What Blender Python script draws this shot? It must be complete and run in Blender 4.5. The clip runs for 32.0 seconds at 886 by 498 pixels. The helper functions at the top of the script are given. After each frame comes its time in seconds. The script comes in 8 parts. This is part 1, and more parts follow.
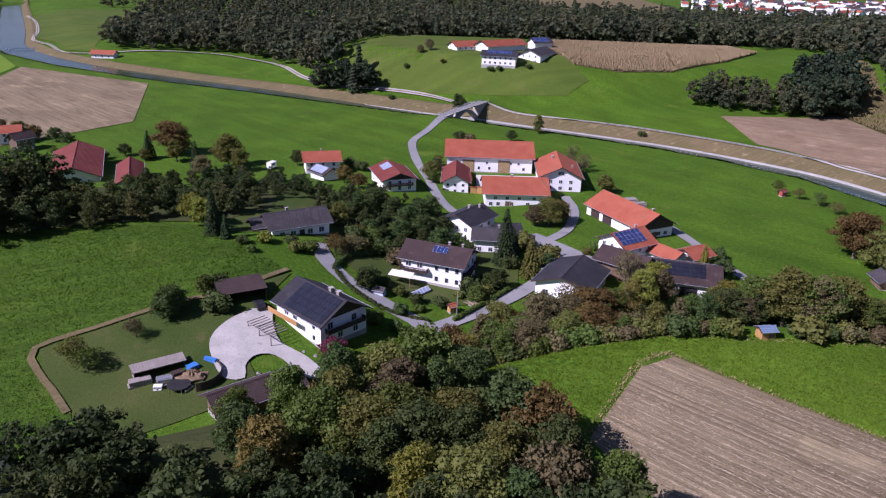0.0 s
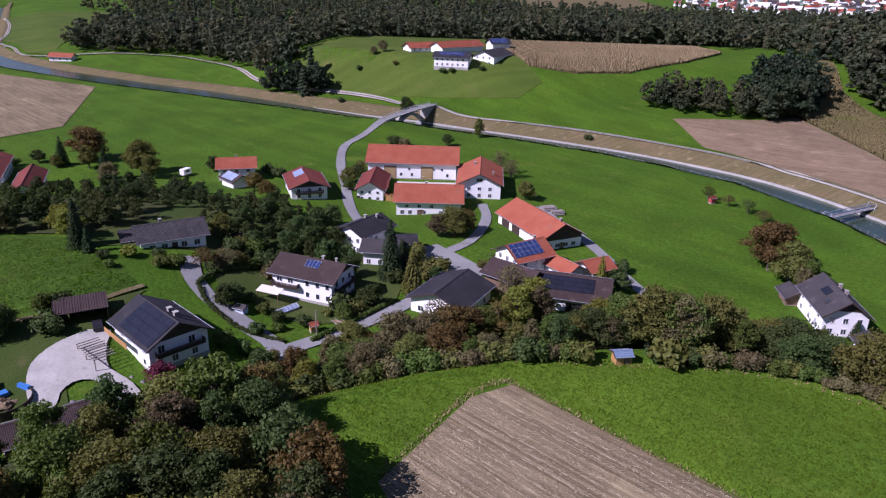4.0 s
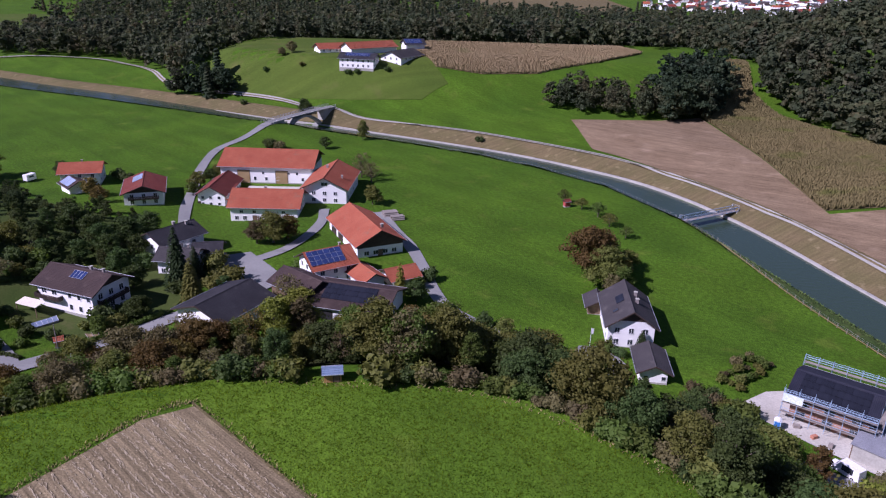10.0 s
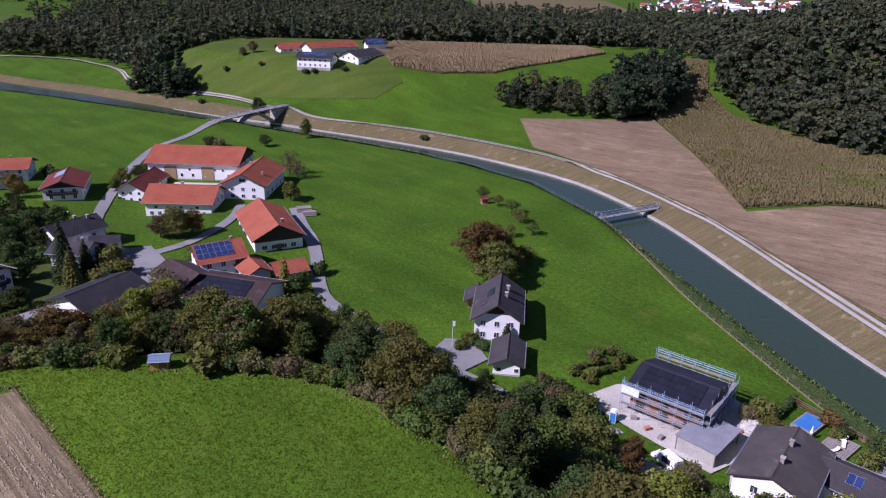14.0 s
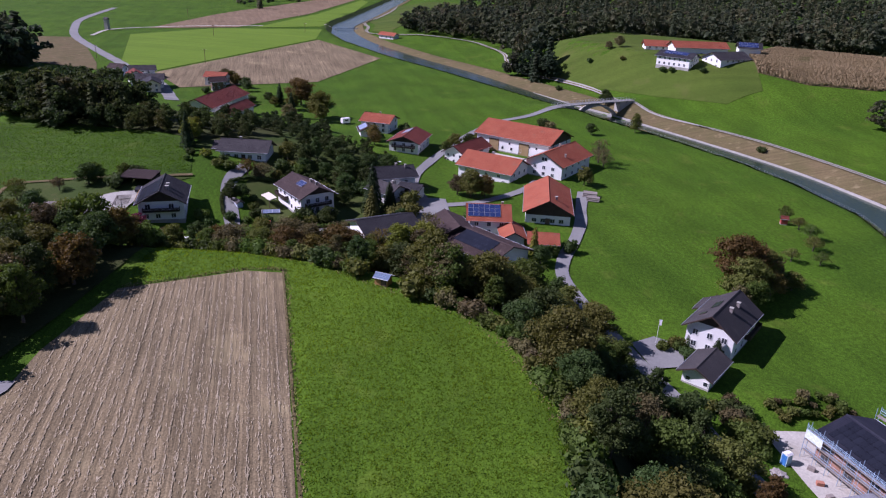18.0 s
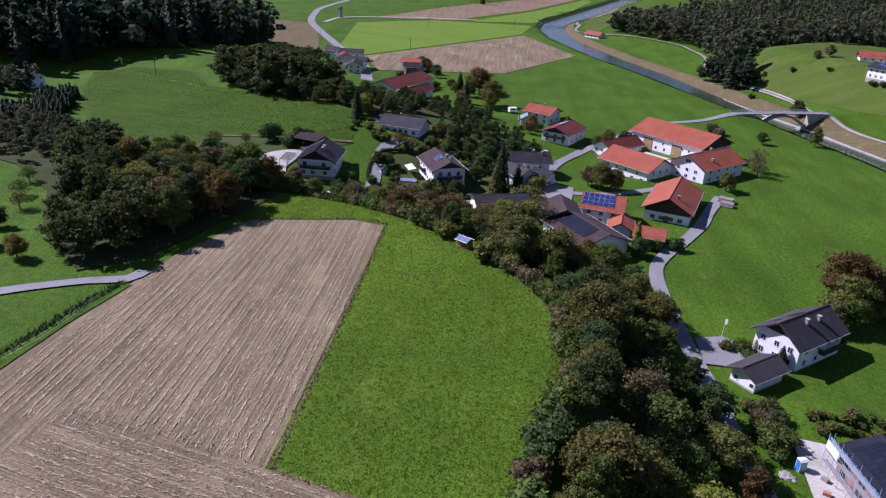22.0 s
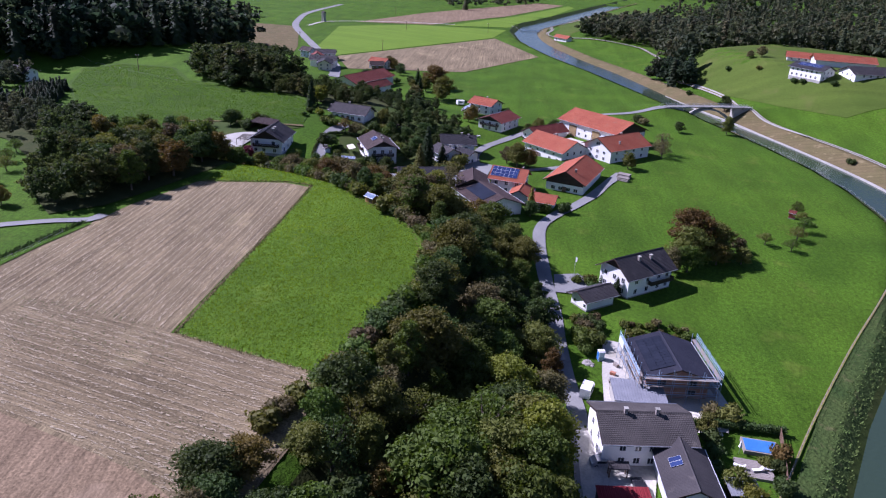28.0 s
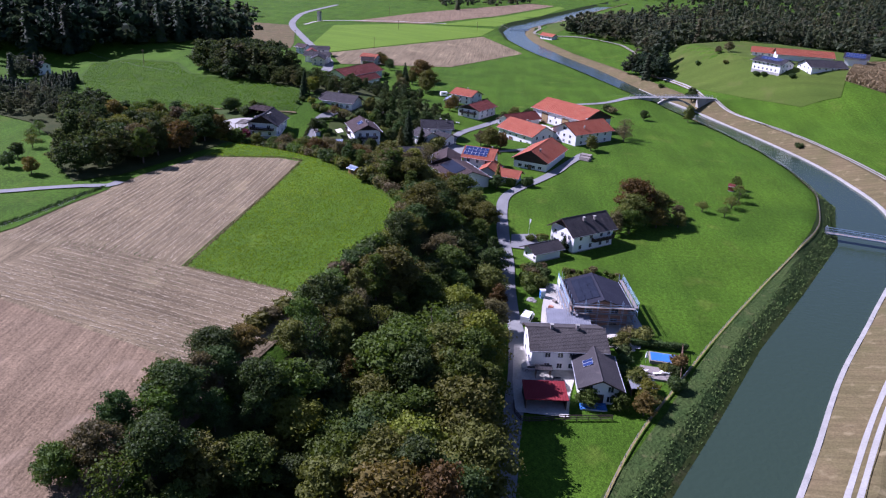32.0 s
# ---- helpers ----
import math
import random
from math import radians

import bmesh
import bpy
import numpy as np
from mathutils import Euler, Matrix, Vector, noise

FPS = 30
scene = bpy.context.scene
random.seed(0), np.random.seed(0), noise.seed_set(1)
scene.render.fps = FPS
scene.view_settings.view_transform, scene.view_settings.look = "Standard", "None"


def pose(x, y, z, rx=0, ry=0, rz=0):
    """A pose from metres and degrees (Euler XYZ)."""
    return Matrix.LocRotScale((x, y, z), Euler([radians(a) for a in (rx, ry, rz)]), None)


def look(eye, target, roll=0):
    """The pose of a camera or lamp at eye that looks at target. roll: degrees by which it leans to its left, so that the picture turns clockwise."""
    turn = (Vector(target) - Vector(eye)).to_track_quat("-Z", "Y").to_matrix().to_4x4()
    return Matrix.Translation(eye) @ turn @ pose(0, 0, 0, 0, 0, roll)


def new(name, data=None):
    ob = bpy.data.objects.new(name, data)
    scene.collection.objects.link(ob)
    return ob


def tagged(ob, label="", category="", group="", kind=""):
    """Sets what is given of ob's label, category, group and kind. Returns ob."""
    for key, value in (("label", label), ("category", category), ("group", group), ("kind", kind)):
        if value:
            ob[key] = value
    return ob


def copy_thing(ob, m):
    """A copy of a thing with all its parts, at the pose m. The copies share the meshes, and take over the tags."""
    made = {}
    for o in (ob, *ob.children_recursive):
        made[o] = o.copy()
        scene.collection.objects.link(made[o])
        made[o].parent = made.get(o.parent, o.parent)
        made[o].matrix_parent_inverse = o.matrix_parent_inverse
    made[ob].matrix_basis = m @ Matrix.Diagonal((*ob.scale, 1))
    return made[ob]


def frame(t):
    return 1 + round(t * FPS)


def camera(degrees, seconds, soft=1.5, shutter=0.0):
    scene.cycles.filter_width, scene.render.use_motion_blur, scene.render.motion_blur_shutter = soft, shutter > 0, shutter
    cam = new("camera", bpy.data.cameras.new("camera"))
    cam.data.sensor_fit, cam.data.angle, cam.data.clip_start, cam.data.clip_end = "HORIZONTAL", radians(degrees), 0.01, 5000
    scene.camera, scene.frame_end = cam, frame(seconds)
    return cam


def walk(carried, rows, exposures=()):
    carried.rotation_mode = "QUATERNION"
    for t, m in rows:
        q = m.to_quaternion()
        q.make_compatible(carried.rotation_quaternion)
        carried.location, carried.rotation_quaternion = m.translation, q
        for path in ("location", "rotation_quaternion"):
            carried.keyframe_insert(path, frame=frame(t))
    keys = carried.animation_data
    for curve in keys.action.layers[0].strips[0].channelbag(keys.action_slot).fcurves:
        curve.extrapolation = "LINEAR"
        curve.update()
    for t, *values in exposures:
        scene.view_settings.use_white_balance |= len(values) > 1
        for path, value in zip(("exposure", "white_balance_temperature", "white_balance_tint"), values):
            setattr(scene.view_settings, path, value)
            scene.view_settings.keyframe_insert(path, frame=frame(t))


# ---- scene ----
cam = camera(63.7, 32.0, soft=1.2)
PATH = [
    (0, (0.869, -2.751, 74.347), (0.882, -0.891, 73.611), 2.0),
    (0.5, (4.465, -1.08, 74.452), (4.48, 0.78, 73.716), 2.0),
    (1, (8.265, 0.589, 74.436), (8.278, 2.449, 73.701), 2.1),
    (1.5, (12.1, 2.056, 74.516), (12.11, 3.916, 73.781), 2.0),
    (2, (16.048, 3.321, 74.624), (16.054, 5.181, 73.89), 2.0),
    (2.5, (19.886, 4.412, 74.669), (19.888, 6.272, 73.934), 1.9),
    (3, (23.781, 5.531, 74.719), (23.782, 7.391, 73.983), 1.9),
    (3.5, (27.868, 6.61, 74.711), (27.866, 8.47, 73.976), 1.8),
    (5.5, (44.202, 9.863, 74.857), (44.198, 11.723, 74.122), 1.6),
    (6, (48.262, 10.579, 74.754), (48.258, 12.439, 74.02), 1.6),
    (6.5, (52.438, 11.275, 74.815), (52.435, 13.135, 74.081), 1.6),
    (7, (56.636, 11.922, 74.691), (56.634, 13.782, 73.958), 1.6),
    (7.5, (60.844, 12.543, 74.687), (60.842, 14.404, 73.954), 1.5),
    (8, (64.935, 13.187, 74.635), (64.935, 15.048, 73.903), 1.5),
    (8.5, (68.975, 13.805, 74.523), (68.978, 15.667, 73.792), 1.5),
    (9, (73.096, 14.406, 74.521), (73.101, 16.268, 73.789), 1.5),
    (9.5, (77.073, 15.071, 74.51), (77.081, 16.933, 73.779), 1.5),
    (10, (81.246, 15.742, 74.497), (81.257, 17.604, 73.767), 1.5),
    (10.5, (85.317, 16.223, 74.429), (85.331, 18.085, 73.7), 1.4),
    (11, (89.162, 16.156, 74.408), (89.178, 18.018, 73.679), 1.5),
    (11.5, (93.099, 15.826, 74.424), (93.116, 17.688, 73.696), 1.4),
    (12, (97.067, 15.601, 74.383), (97.085, 17.463, 73.655), 1.4),
    (12.5, (101.054, 15.425, 74.335), (101.072, 17.289, 73.608), 1.3),
    (13, (104.951, 15.173, 74.211), (104.971, 17.036, 73.484), 1.3),
    (13.5, (108.726, 14.622, 74.074), (108.749, 16.486, 73.349), 1.3),
    (15.5, (124.389, 12.419, 73.628), (123.977, 14.232, 72.892), 2.0),
    (16, (128.417, 12.191, 73.54), (127.886, 13.972, 72.8), 2.1),
    (16.5, (132.549, 12.088, 73.557), (131.901, 13.827, 72.813), 2.2),
    (17, (136.553, 11.731, 73.544), (135.793, 13.423, 72.795), 2.4),
    (17.5, (140.64, 11.482, 73.539), (139.769, 13.117, 72.785), 2.5),
    (18, (144.783, 11.701, 73.573), (143.804, 13.271, 72.813), 2.6),
    (18.5, (148.882, 12.052, 73.497), (147.799, 13.55, 72.733), 2.7),
    (19, (152.806, 12.388, 73.506), (151.626, 13.807, 72.735), 2.9),
    (19.5, (156.751, 12.777, 73.484), (155.478, 14.11, 72.707), 3.0),
    (20, (160.944, 13.573, 73.657), (159.586, 14.815, 72.874), 3.1),
    (20.5, (164.831, 14.524, 73.842), (163.448, 15.736, 73.055), 3.2),
    (21, (168.554, 15.539, 73.912), (167.163, 16.741, 73.125), 3.3),
    (21.5, (172.297, 16.534, 74.021), (170.898, 17.727, 73.233), 3.4),
    (22, (176.074, 17.864, 73.942), (174.668, 19.048, 73.154), 3.4),
    (22.5, (179.7, 18.738, 73.972), (178.296, 19.925, 73.185), 3.5),
    (23, (183.41, 19.343, 74.059), (182.007, 20.532, 73.274), 3.5),
    (23.5, (186.989, 19.56, 74.186), (185.585, 20.75, 73.403), 3.5),
    (24, (190.678, 19.587, 74.344), (189.272, 20.776, 73.562), 3.6),
    (24.5, (194.406, 19.42, 74.539), (192.999, 20.608, 73.759), 3.6),
    (25, (198.237, 19.15, 74.631), (196.826, 20.336, 73.854), 3.6),
    (25.5, (202.075, 18.702, 74.88), (200.663, 19.887, 74.104), 3.6),
    (27.5, (217.094, 15.497, 75.684), (215.677, 16.679, 74.912), 3.5),
    (28, (220.938, 14.505, 75.747), (219.52, 15.687, 74.976), 3.5),
    (28.5, (224.688, 13.408, 75.856), (223.27, 14.59, 75.086), 3.4),
    (29, (228.376, 12.126, 76.043), (226.957, 13.306, 75.272), 3.4),
    (29.5, (231.961, 10.779, 76.079), (230.542, 11.959, 75.309), 3.4),
    (30, (235.546, 9.27, 76.113), (234.126, 10.451, 75.345), 3.4),
    (30.5, (239.072, 7.662, 76.165), (237.652, 8.843, 75.397), 3.4),
    (31, (242.625, 5.951, 76.231), (241.205, 7.133, 75.464), 3.4),
    (31.5, (246.061, 4.129, 76.29), (244.642, 5.311, 75.523), 3.4),
    (32, (249.588, 2.164, 76.395), (248.17, 3.348, 75.628), 3.4),
]
walk(cam, [(t, look(eye, target, roll)) for t, eye, target, roll in PATH], [(0.0, 0.42, 5600, 46), (6.0, 0.25, 5550, 46), (13.0, 0.20, 5540, 46), (18.0, 0.24, 5570, 45), (21.0, 0.38, 5520, 43), (25.0, 0.53, 5430, 42), (32.0, 0.70, 5330, 44)])

# ---- light ----
SUN_TO = Vector((-0.885, -0.44, 0.86)).normalized()
world = bpy.data.worlds.new("sky")
scene.world = world
world.use_nodes = True
_wn, _wl = world.node_tree.nodes, world.node_tree.links
_wn.clear()
_sky = _wn.new("ShaderNodeTexSky")
_sky.sky_type, _sky.sun_disc = "NISHITA", False
_sky.dust_density, _sky.ozone_density = 0.1, 2.5
_sky.sun_elevation = math.asin(SUN_TO.z)
_sky.sun_rotation = math.atan2(SUN_TO.x, SUN_TO.y) % (2 * math.pi)
_bg = _wn.new("ShaderNodeBackground")
_bg.inputs[1].default_value = 0.05
_wo = _wn.new("ShaderNodeOutputWorld")
_wl.new(_sky.outputs[0], _bg.inputs[0])
_wl.new(_bg.outputs[0], _wo.inputs[0])
_sl = bpy.data.lights.new("sun", "SUN")
_sl.energy, _sl.angle, _sl.color = 5.0, radians(0.53), (1.0, 0.965, 0.90)
sun = new("sun", _sl)
sun.matrix_world = look((-200, -100, 300), Vector((-200, -100, 300)) - SUN_TO * 10)


# ---- terrain ----
def smooth(v):
    v = np.clip(v, 0, 1)
    return v * v * (3 - 2 * v)


def lift(y):
    return 0.0085 * np.clip(np.asarray(y, float) - 100, 0, 500)


CANAL = [(275, -140), (237, 0), (226, 40), (211, 96), (204, 121), (194.5, 153), (186, 190), (174, 238), (155, 278), (130, 304), (107, 322),
         (75, 341), (38, 360), (2, 377), (-50, 403), (-110, 432), (-165, 456), (-208, 479), (-258, 508), (-316, 554), (-360, 606), (-414, 704),
         (-486, 832), (-560, 962), (-660, 1140), (-800, 1400)]
EDGE = [(-900, 20), (-300, 40), (-110, 52), (-60, 70), (-25, 84), (5, 98), (28, 111), (45, 118), (62, 122), (85, 123), (104, 110), (120, 92), (132, 72),
        (145, 52), (165, 22), (196, -30), (240, -140), (310, -400)]


def side_distance(X, Y, line):
    """Distance to a polyline; positive on its right-hand side."""
    X, Y = np.asarray(X, float), np.asarray(Y, float)
    best, sign = np.full(X.shape, 1e9), np.ones(X.shape)
    for (x0, y0), (x1, y1) in zip(line, line[1:]):
        dx, dy = x1 - x0, y1 - y0
        k = np.clip(((X - x0) * dx + (Y - y0) * dy) / (dx * dx + dy * dy), 0, 1)
        d = np.hypot(X - x0 - k * dx, Y - y0 - k * dy)
        c = (X - x0) * dy - (Y - y0) * dx
        near = d < best
        best = np.where(near, d, best)
        sign = np.where(near, np.where(c >= 0, 1.0, -1.0), sign)
    return best * sign


def bump_at(X, Y, x, y, r):
    return np.exp(-((X - x) ** 2 + (Y - y) ** 2) / (r * r))


def ground_z(X, Y):
    X, Y = np.asarray(X, float), np.asarray(Y, float)
    base = 0.6 - 2.4 * smooth((X - 40) / 100) * (1 - smooth((Y - 165) / 80))
    base = base + 8.6 * smooth((2 - X) / 50) * smooth((Y - 85) / 80) * smooth((255 - Y) / 75)
    base = base + 45 * smooth((-X - 225) / 170) * smooth((215 - Y) / 130)
    s = side_distance(X, Y, CANAL)
    north = -0.5 + 5 * smooth((s - 20) / 45)
    north = north + 19 * smooth((Y - 378) / 70) * smooth((X + 115) / 75) * smooth((s - 24) / 38) * (1 - 0.85 * smooth((Y - 530) / 120))
    north = north + 30 * smooth((X - 268) / 170) * smooth((Y - 120) / 160) * (1 - 0.9 * smooth((Y - 560) / 250))
    z = np.where(s < 0, base, north)
    near_bank = np.minimum(z, -4 + 3.6 * (-s - 8.5) / 6.3)
    far_bank = np.where(s < 20, -4 + 3.5 * (s - 9.5) / 9.5, z)
    z = np.where((s < 0) & (s > -16), near_bank, z)
    z = np.where((s >= 0) & (s < 20), np.minimum(far_bank, 5), z)
    z = np.maximum(z, -6.0)
    plateau = smooth((side_distance(X, Y, EDGE) + 21) / 23)
    top = 10.2 + 1.5 * smooth((120 - Y) / 90) * smooth((X - 20) / 90)
    z = z * (1 - plateau) + np.maximum(z, top) * plateau
    z = z + 3.6 * bump_at(X, Y, -3, 346, 13) + 3.2 * bump_at(X, Y, 24, 391, 12)
    z = z - 2.1 * bump_at(X, Y, 17, 231, 17)
    z = z + 1.6 * bump_at(X, Y, 139, 143, 6) + 1.3 * bump_at(X, Y, 144, 147, 5)
    return z + lift(Y)


def gz(x, y):
    return float(ground_z(np.array([x]), np.array([y]))[0])


# ---- materials ----
def nodes_of(name):
    m = bpy.data.materials.new(name)
    m.use_nodes = True
    nt = m.node_tree
    return m, nt.nodes, nt.links, nt.nodes["Principled BSDF"]


def ramp(n, stops):
    r = n.new("ShaderNodeValToRGB")
    while len(r.color_ramp.elements) < len(stops):
        r.color_ramp.elements.new(0.5)
    for e, (p, c) in zip(r.color_ramp.elements, stops):
        e.position, e.color = p, (*c, 1)
    return r


def mixed(n, l, kind, fac, a, b):
    m = n.new("ShaderNodeMix")
    m.data_type, m.blend_type = "RGBA", kind
    for sock, v in ((m.inputs[0], fac), (m.inputs[6], a), (m.inputs[7], b)):
        if hasattr(v, "links"):
            l.new(v, sock)
        else:
            sock.default_value = v if isinstance(v, (int, float)) else (*v, 1)
    return m.outputs[2]


def mat(name, a, b, big=0.3, fine=6.0, rough=0.8, bump=0.3, dist=0.05, metal=0.0, rnd=0.0, island=0.0, spots=None, world_space=False, spec=0.4, grain=(0.78, 1.2)):
    """Two-scale surface: a and b blended by broad noise, fine noise for grain, optional per-object or per-piece change."""
    m, n, l, p = nodes_of(name)
    if world_space:
        co = n.new("ShaderNodeNewGeometry").outputs["Position"]
    else:
        co = n.new("ShaderNodeTexCoord").outputs["Object"]
    n1, n2 = n.new("ShaderNodeTexNoise"), n.new("ShaderNodeTexNoise")
    n1.inputs["Scale"].default_value, n1.inputs["Detail"].default_value = big, 4
    n2.inputs["Scale"].default_value, n2.inputs["Detail"].default_value = fine, 6
    l.new(co, n1.inputs["Vector"]), l.new(co, n2.inputs["Vector"])
    r = ramp(n, [(0.3, a), (0.7, b)])
    l.new(n1.outputs[0], r.inputs[0])
    col = r.outputs[0]
    g = ramp(n, [(0.3, (grain[0],) * 3), (0.7, (grain[1],) * 3)])
    l.new(n2.outputs[0], g.inputs[0])
    col = mixed(n, l, "MULTIPLY", 0.8, col, g.outputs[0])
    if spots:
        n3 = n.new("ShaderNodeTexNoise")
        n3.inputs["Scale"].default_value, n3.inputs["Detail"].default_value = spots[1], 5
        l.new(co, n3.inputs["Vector"])
        r3 = ramp(n, [(spots[2], (0, 0, 0)), (spots[2] + 0.12, (1, 1, 1))])
        l.new(n3.outputs[0], r3.inputs[0])
        col = mixed(n, l, "MIX", r3.outputs[0], col, spots[0])
    if rnd or island:
        src = n.new("ShaderNodeObjectInfo").outputs["Random"] if rnd else n.new("ShaderNodeNewGeometry").outputs["Random Per Island"]
        amt = rnd or island
        mr = n.new("ShaderNodeMapRange")
        mr.inputs[3].default_value, mr.inputs[4].default_value = 1 - amt, 1 + amt
        l.new(src, mr.inputs[0])
        hs = n.new("ShaderNodeHueSaturation")
        l.new(col, hs.inputs["Color"]), l.new(mr.outputs[0], hs.inputs["Value"])
        col = hs.outputs[0]
    l.new(col, p.inputs["Base Color"])
    p.inputs["Roughness"].default_value, p.inputs["Metallic"].default_value = rough, metal
    p.inputs["Specular IOR Level"].default_value = spec
    if bump:
        bp = n.new("ShaderNodeBump")
        bp.inputs["Strength"].default_value, bp.inputs["Distance"].default_value = bump, dist
        l.new(n2.outputs[0], bp.inputs["Height"]), l.new(bp.outputs[0], p.inputs["Normal"])
    return m


def streaked(m, angle, *layers):
    """Adds mowing or drill lines to a ground material, running at angle degrees from x; each layer is (width, length, dark, light)."""
    n, l = m.node_tree.nodes, m.node_tree.links
    p = n["Principled BSDF"]
    src = p.inputs["Base Color"].links[0].from_socket
    turn = n.new("ShaderNodeMapping")
    turn.inputs["Rotation"].default_value = (0, 0, -radians(angle))
    l.new(n.new("ShaderNodeNewGeometry").outputs["Position"], turn.inputs["Vector"])
    for width, length, dark, light in layers:
        size = n.new("ShaderNodeMapping")
        size.inputs["Scale"].default_value = (1 / length, 1 / width, 0.0)
        nz = n.new("ShaderNodeTexNoise")
        nz.inputs["Scale"].default_value, nz.inputs["Detail"].default_value = 1.0, 2
        l.new(turn.outputs[0], size.inputs["Vector"]), l.new(size.outputs[0], nz.inputs["Vector"])
        r = ramp(n, [(0.34, (dark,) * 3), (0.66, (light,) * 3)])
        l.new(nz.outputs[0], r.inputs[0])
        src = mixed(n, l, "MULTIPLY", 1.0, src, r.outputs[0])
    l.new(src, p.inputs["Base Color"])
    return m


GRASS = streaked(mat("meadow_grass", (0.0425, 0.0970, 0.0055), (0.0590, 0.1225, 0.0065), 0.03, 3.2, 0.9, 0.8, 0.25, world_space=True, spots=((0.0740, 0.1240, 0.011), 0.11, 0.60), spec=0.09, grain=(0.50, 1.52)), -44, (4.5, 90, 0.93, 1.07), (0.9, 1.3, 0.82, 1.20), (14, 22, 0.88, 1.12))
TERRACE = streaked(mat("lush_terrace_grass", (0.0593, 0.1213, 0.0063), (0.08, 0.149, 0.008), 0.03, 3.2, 0.9, 0.8, 0.25, world_space=True, spots=((0.0939, 0.156, 0.0126), 0.11, 0.60), spec=0.12, grain=(0.68, 1.32)), -44, (4.5, 90, 0.94, 1.07), (0.8, 1.2, 0.86, 1.16), (12, 20, 0.88, 1.12))
LAWN = mat("garden_grass", (0.0388, 0.0673, 0.0108), (0.0635, 0.0822, 0.0188), 0.08, 2.6, 0.9, 0.5, 0.2, world_space=True, spots=((0.0882, 0.0882, 0.0308), 0.16, 0.60), spec=0.12)
BRIGHT = streaked(mat("young_grass_field", (0.1041, 0.1862, 0.0128), (0.123, 0.209, 0.016), 0.03, 1.6, 0.9, 0.4, 0.2, world_space=True, spec=0.12), 20, (5, 120, 0.92, 1.08))
STUBBLE = streaked(mat("stubble_field", (0.1692, 0.1329, 0.0735), (0.2098, 0.1679, 0.094), 0.04, 3.2, 0.95, 0.8, 0.15, world_space=True, spots=((0.2517, 0.2055, 0.1106), 0.09, 0.58), spec=0.1, grain=(0.58, 1.44)), -43.5, (0.25, 7, 0.78, 1.24), (0.75, 34, 0.76, 1.24), (2.4, 90, 0.90, 1.10), (11, 30, 0.88, 1.12))
HEADLAND = streaked(mat("stubble_headland", (0.1692, 0.1329, 0.0735), (0.2098, 0.1679, 0.094), 0.04, 3.2, 0.95, 0.8, 0.15, world_space=True, spots=((0.2517, 0.2055, 0.1106), 0.09, 0.58), spec=0.1, grain=(0.58, 1.44)), 30, (0.25, 7, 0.78, 1.24), (0.75, 34, 0.80, 1.20), (2.4, 90, 0.90, 1.10), (11, 30, 0.88, 1.12))
PASTURE = streaked(mat("olive_pasture", (0.056, 0.094, 0.011), (0.074, 0.110, 0.014), 0.025, 2.6, 0.9, 0.6, 0.25, world_space=True, spots=((0.092, 0.108, 0.024), 0.05, 0.58), spec=0.12, grain=(0.6, 1.4)), 12, (6, 70, 0.90, 1.10))
# meadow turned from the sun: its dimmer light is in the base colour
DIMMED = streaked(mat("lush_meadow", (0.0346, 0.0769, 0.0053), (0.0482, 0.0952, 0.0068), 0.03, 3.2, 0.9, 0.8, 0.25, world_space=True, spots=((0.0636, 0.1025, 0.0106), 0.09, 0.60), spec=0.12, grain=(0.5, 1.5)), 24, (3.2, 60, 0.86, 1.14), (0.9, 1.4, 0.8, 1.22))
TILLED = streaked(mat("tilled_soil", (0.1809, 0.1296, 0.0745), (0.2219, 0.1631, 0.0967), 0.05, 2.8, 0.95, 0.8, 0.2, world_space=True, spots=((0.2508, 0.1862, 0.1144), 0.12, 0.6), spec=0.1, grain=(0.58, 1.42)), -40, (0.5, 6, 0.80, 1.22), (3, 40, 0.86, 1.12))
DRY = streaked(mat("dry_bank_grass", (0.152, 0.1177, 0.0575), (0.1178, 0.1043, 0.0431), 0.1, 2.2, 0.95, 0.6, 0.25, world_space=True, spots=((0.2204, 0.1825, 0.0915), 0.3, 0.6), spec=0.1), 20, (1.2, 14, 0.86, 1.12))
ROUGH = mat("rough_bank_grass", (0.0342, 0.0646, 0.015), (0.0581, 0.0874, 0.0219), 0.15, 1.6, 0.95, 0.9, 0.5, world_space=True, spots=((0.0958, 0.1064, 0.0376), 0.5, 0.6), spec=0.1, grain=(0.6, 1.35))
FLOOR = mat("woodland_floor", (0.0376, 0.0517, 0.0137), (0.0581, 0.0646, 0.0205), 0.2, 2.0, 0.95, 0.6, 0.2, world_space=True, spec=0.1)
ASPHALT = mat("worn_asphalt", (0.203, 0.2052, 0.1944), (0.2557, 0.2584, 0.2403), 0.12, 2.2, 0.9, 0.25, 0.02, world_space=True, spots=((0.1579, 0.1596, 0.1484), 0.16, 0.62), spec=0.2, grain=(0.88, 1.1))
TRACK = mat("canal_track", (0.2931, 0.2873, 0.247), (0.3582, 0.3529, 0.3078), 0.15, 2.2, 0.95, 0.4, 0.04, world_space=True, spots=((0.2198, 0.2134, 0.1292), 0.3, 0.66), spec=0.1, grain=(0.85, 1.12))
GRAVEL = mat("pale_gravel", (0.42, 0.4037, 0.3394), (0.5274, 0.5107, 0.4364), 0.15, 2.4, 0.95, 0.5, 0.04, world_space=True, spots=((0.3418, 0.321, 0.2468), 0.12, 0.62), spec=0.1, grain=(0.82, 1.14))
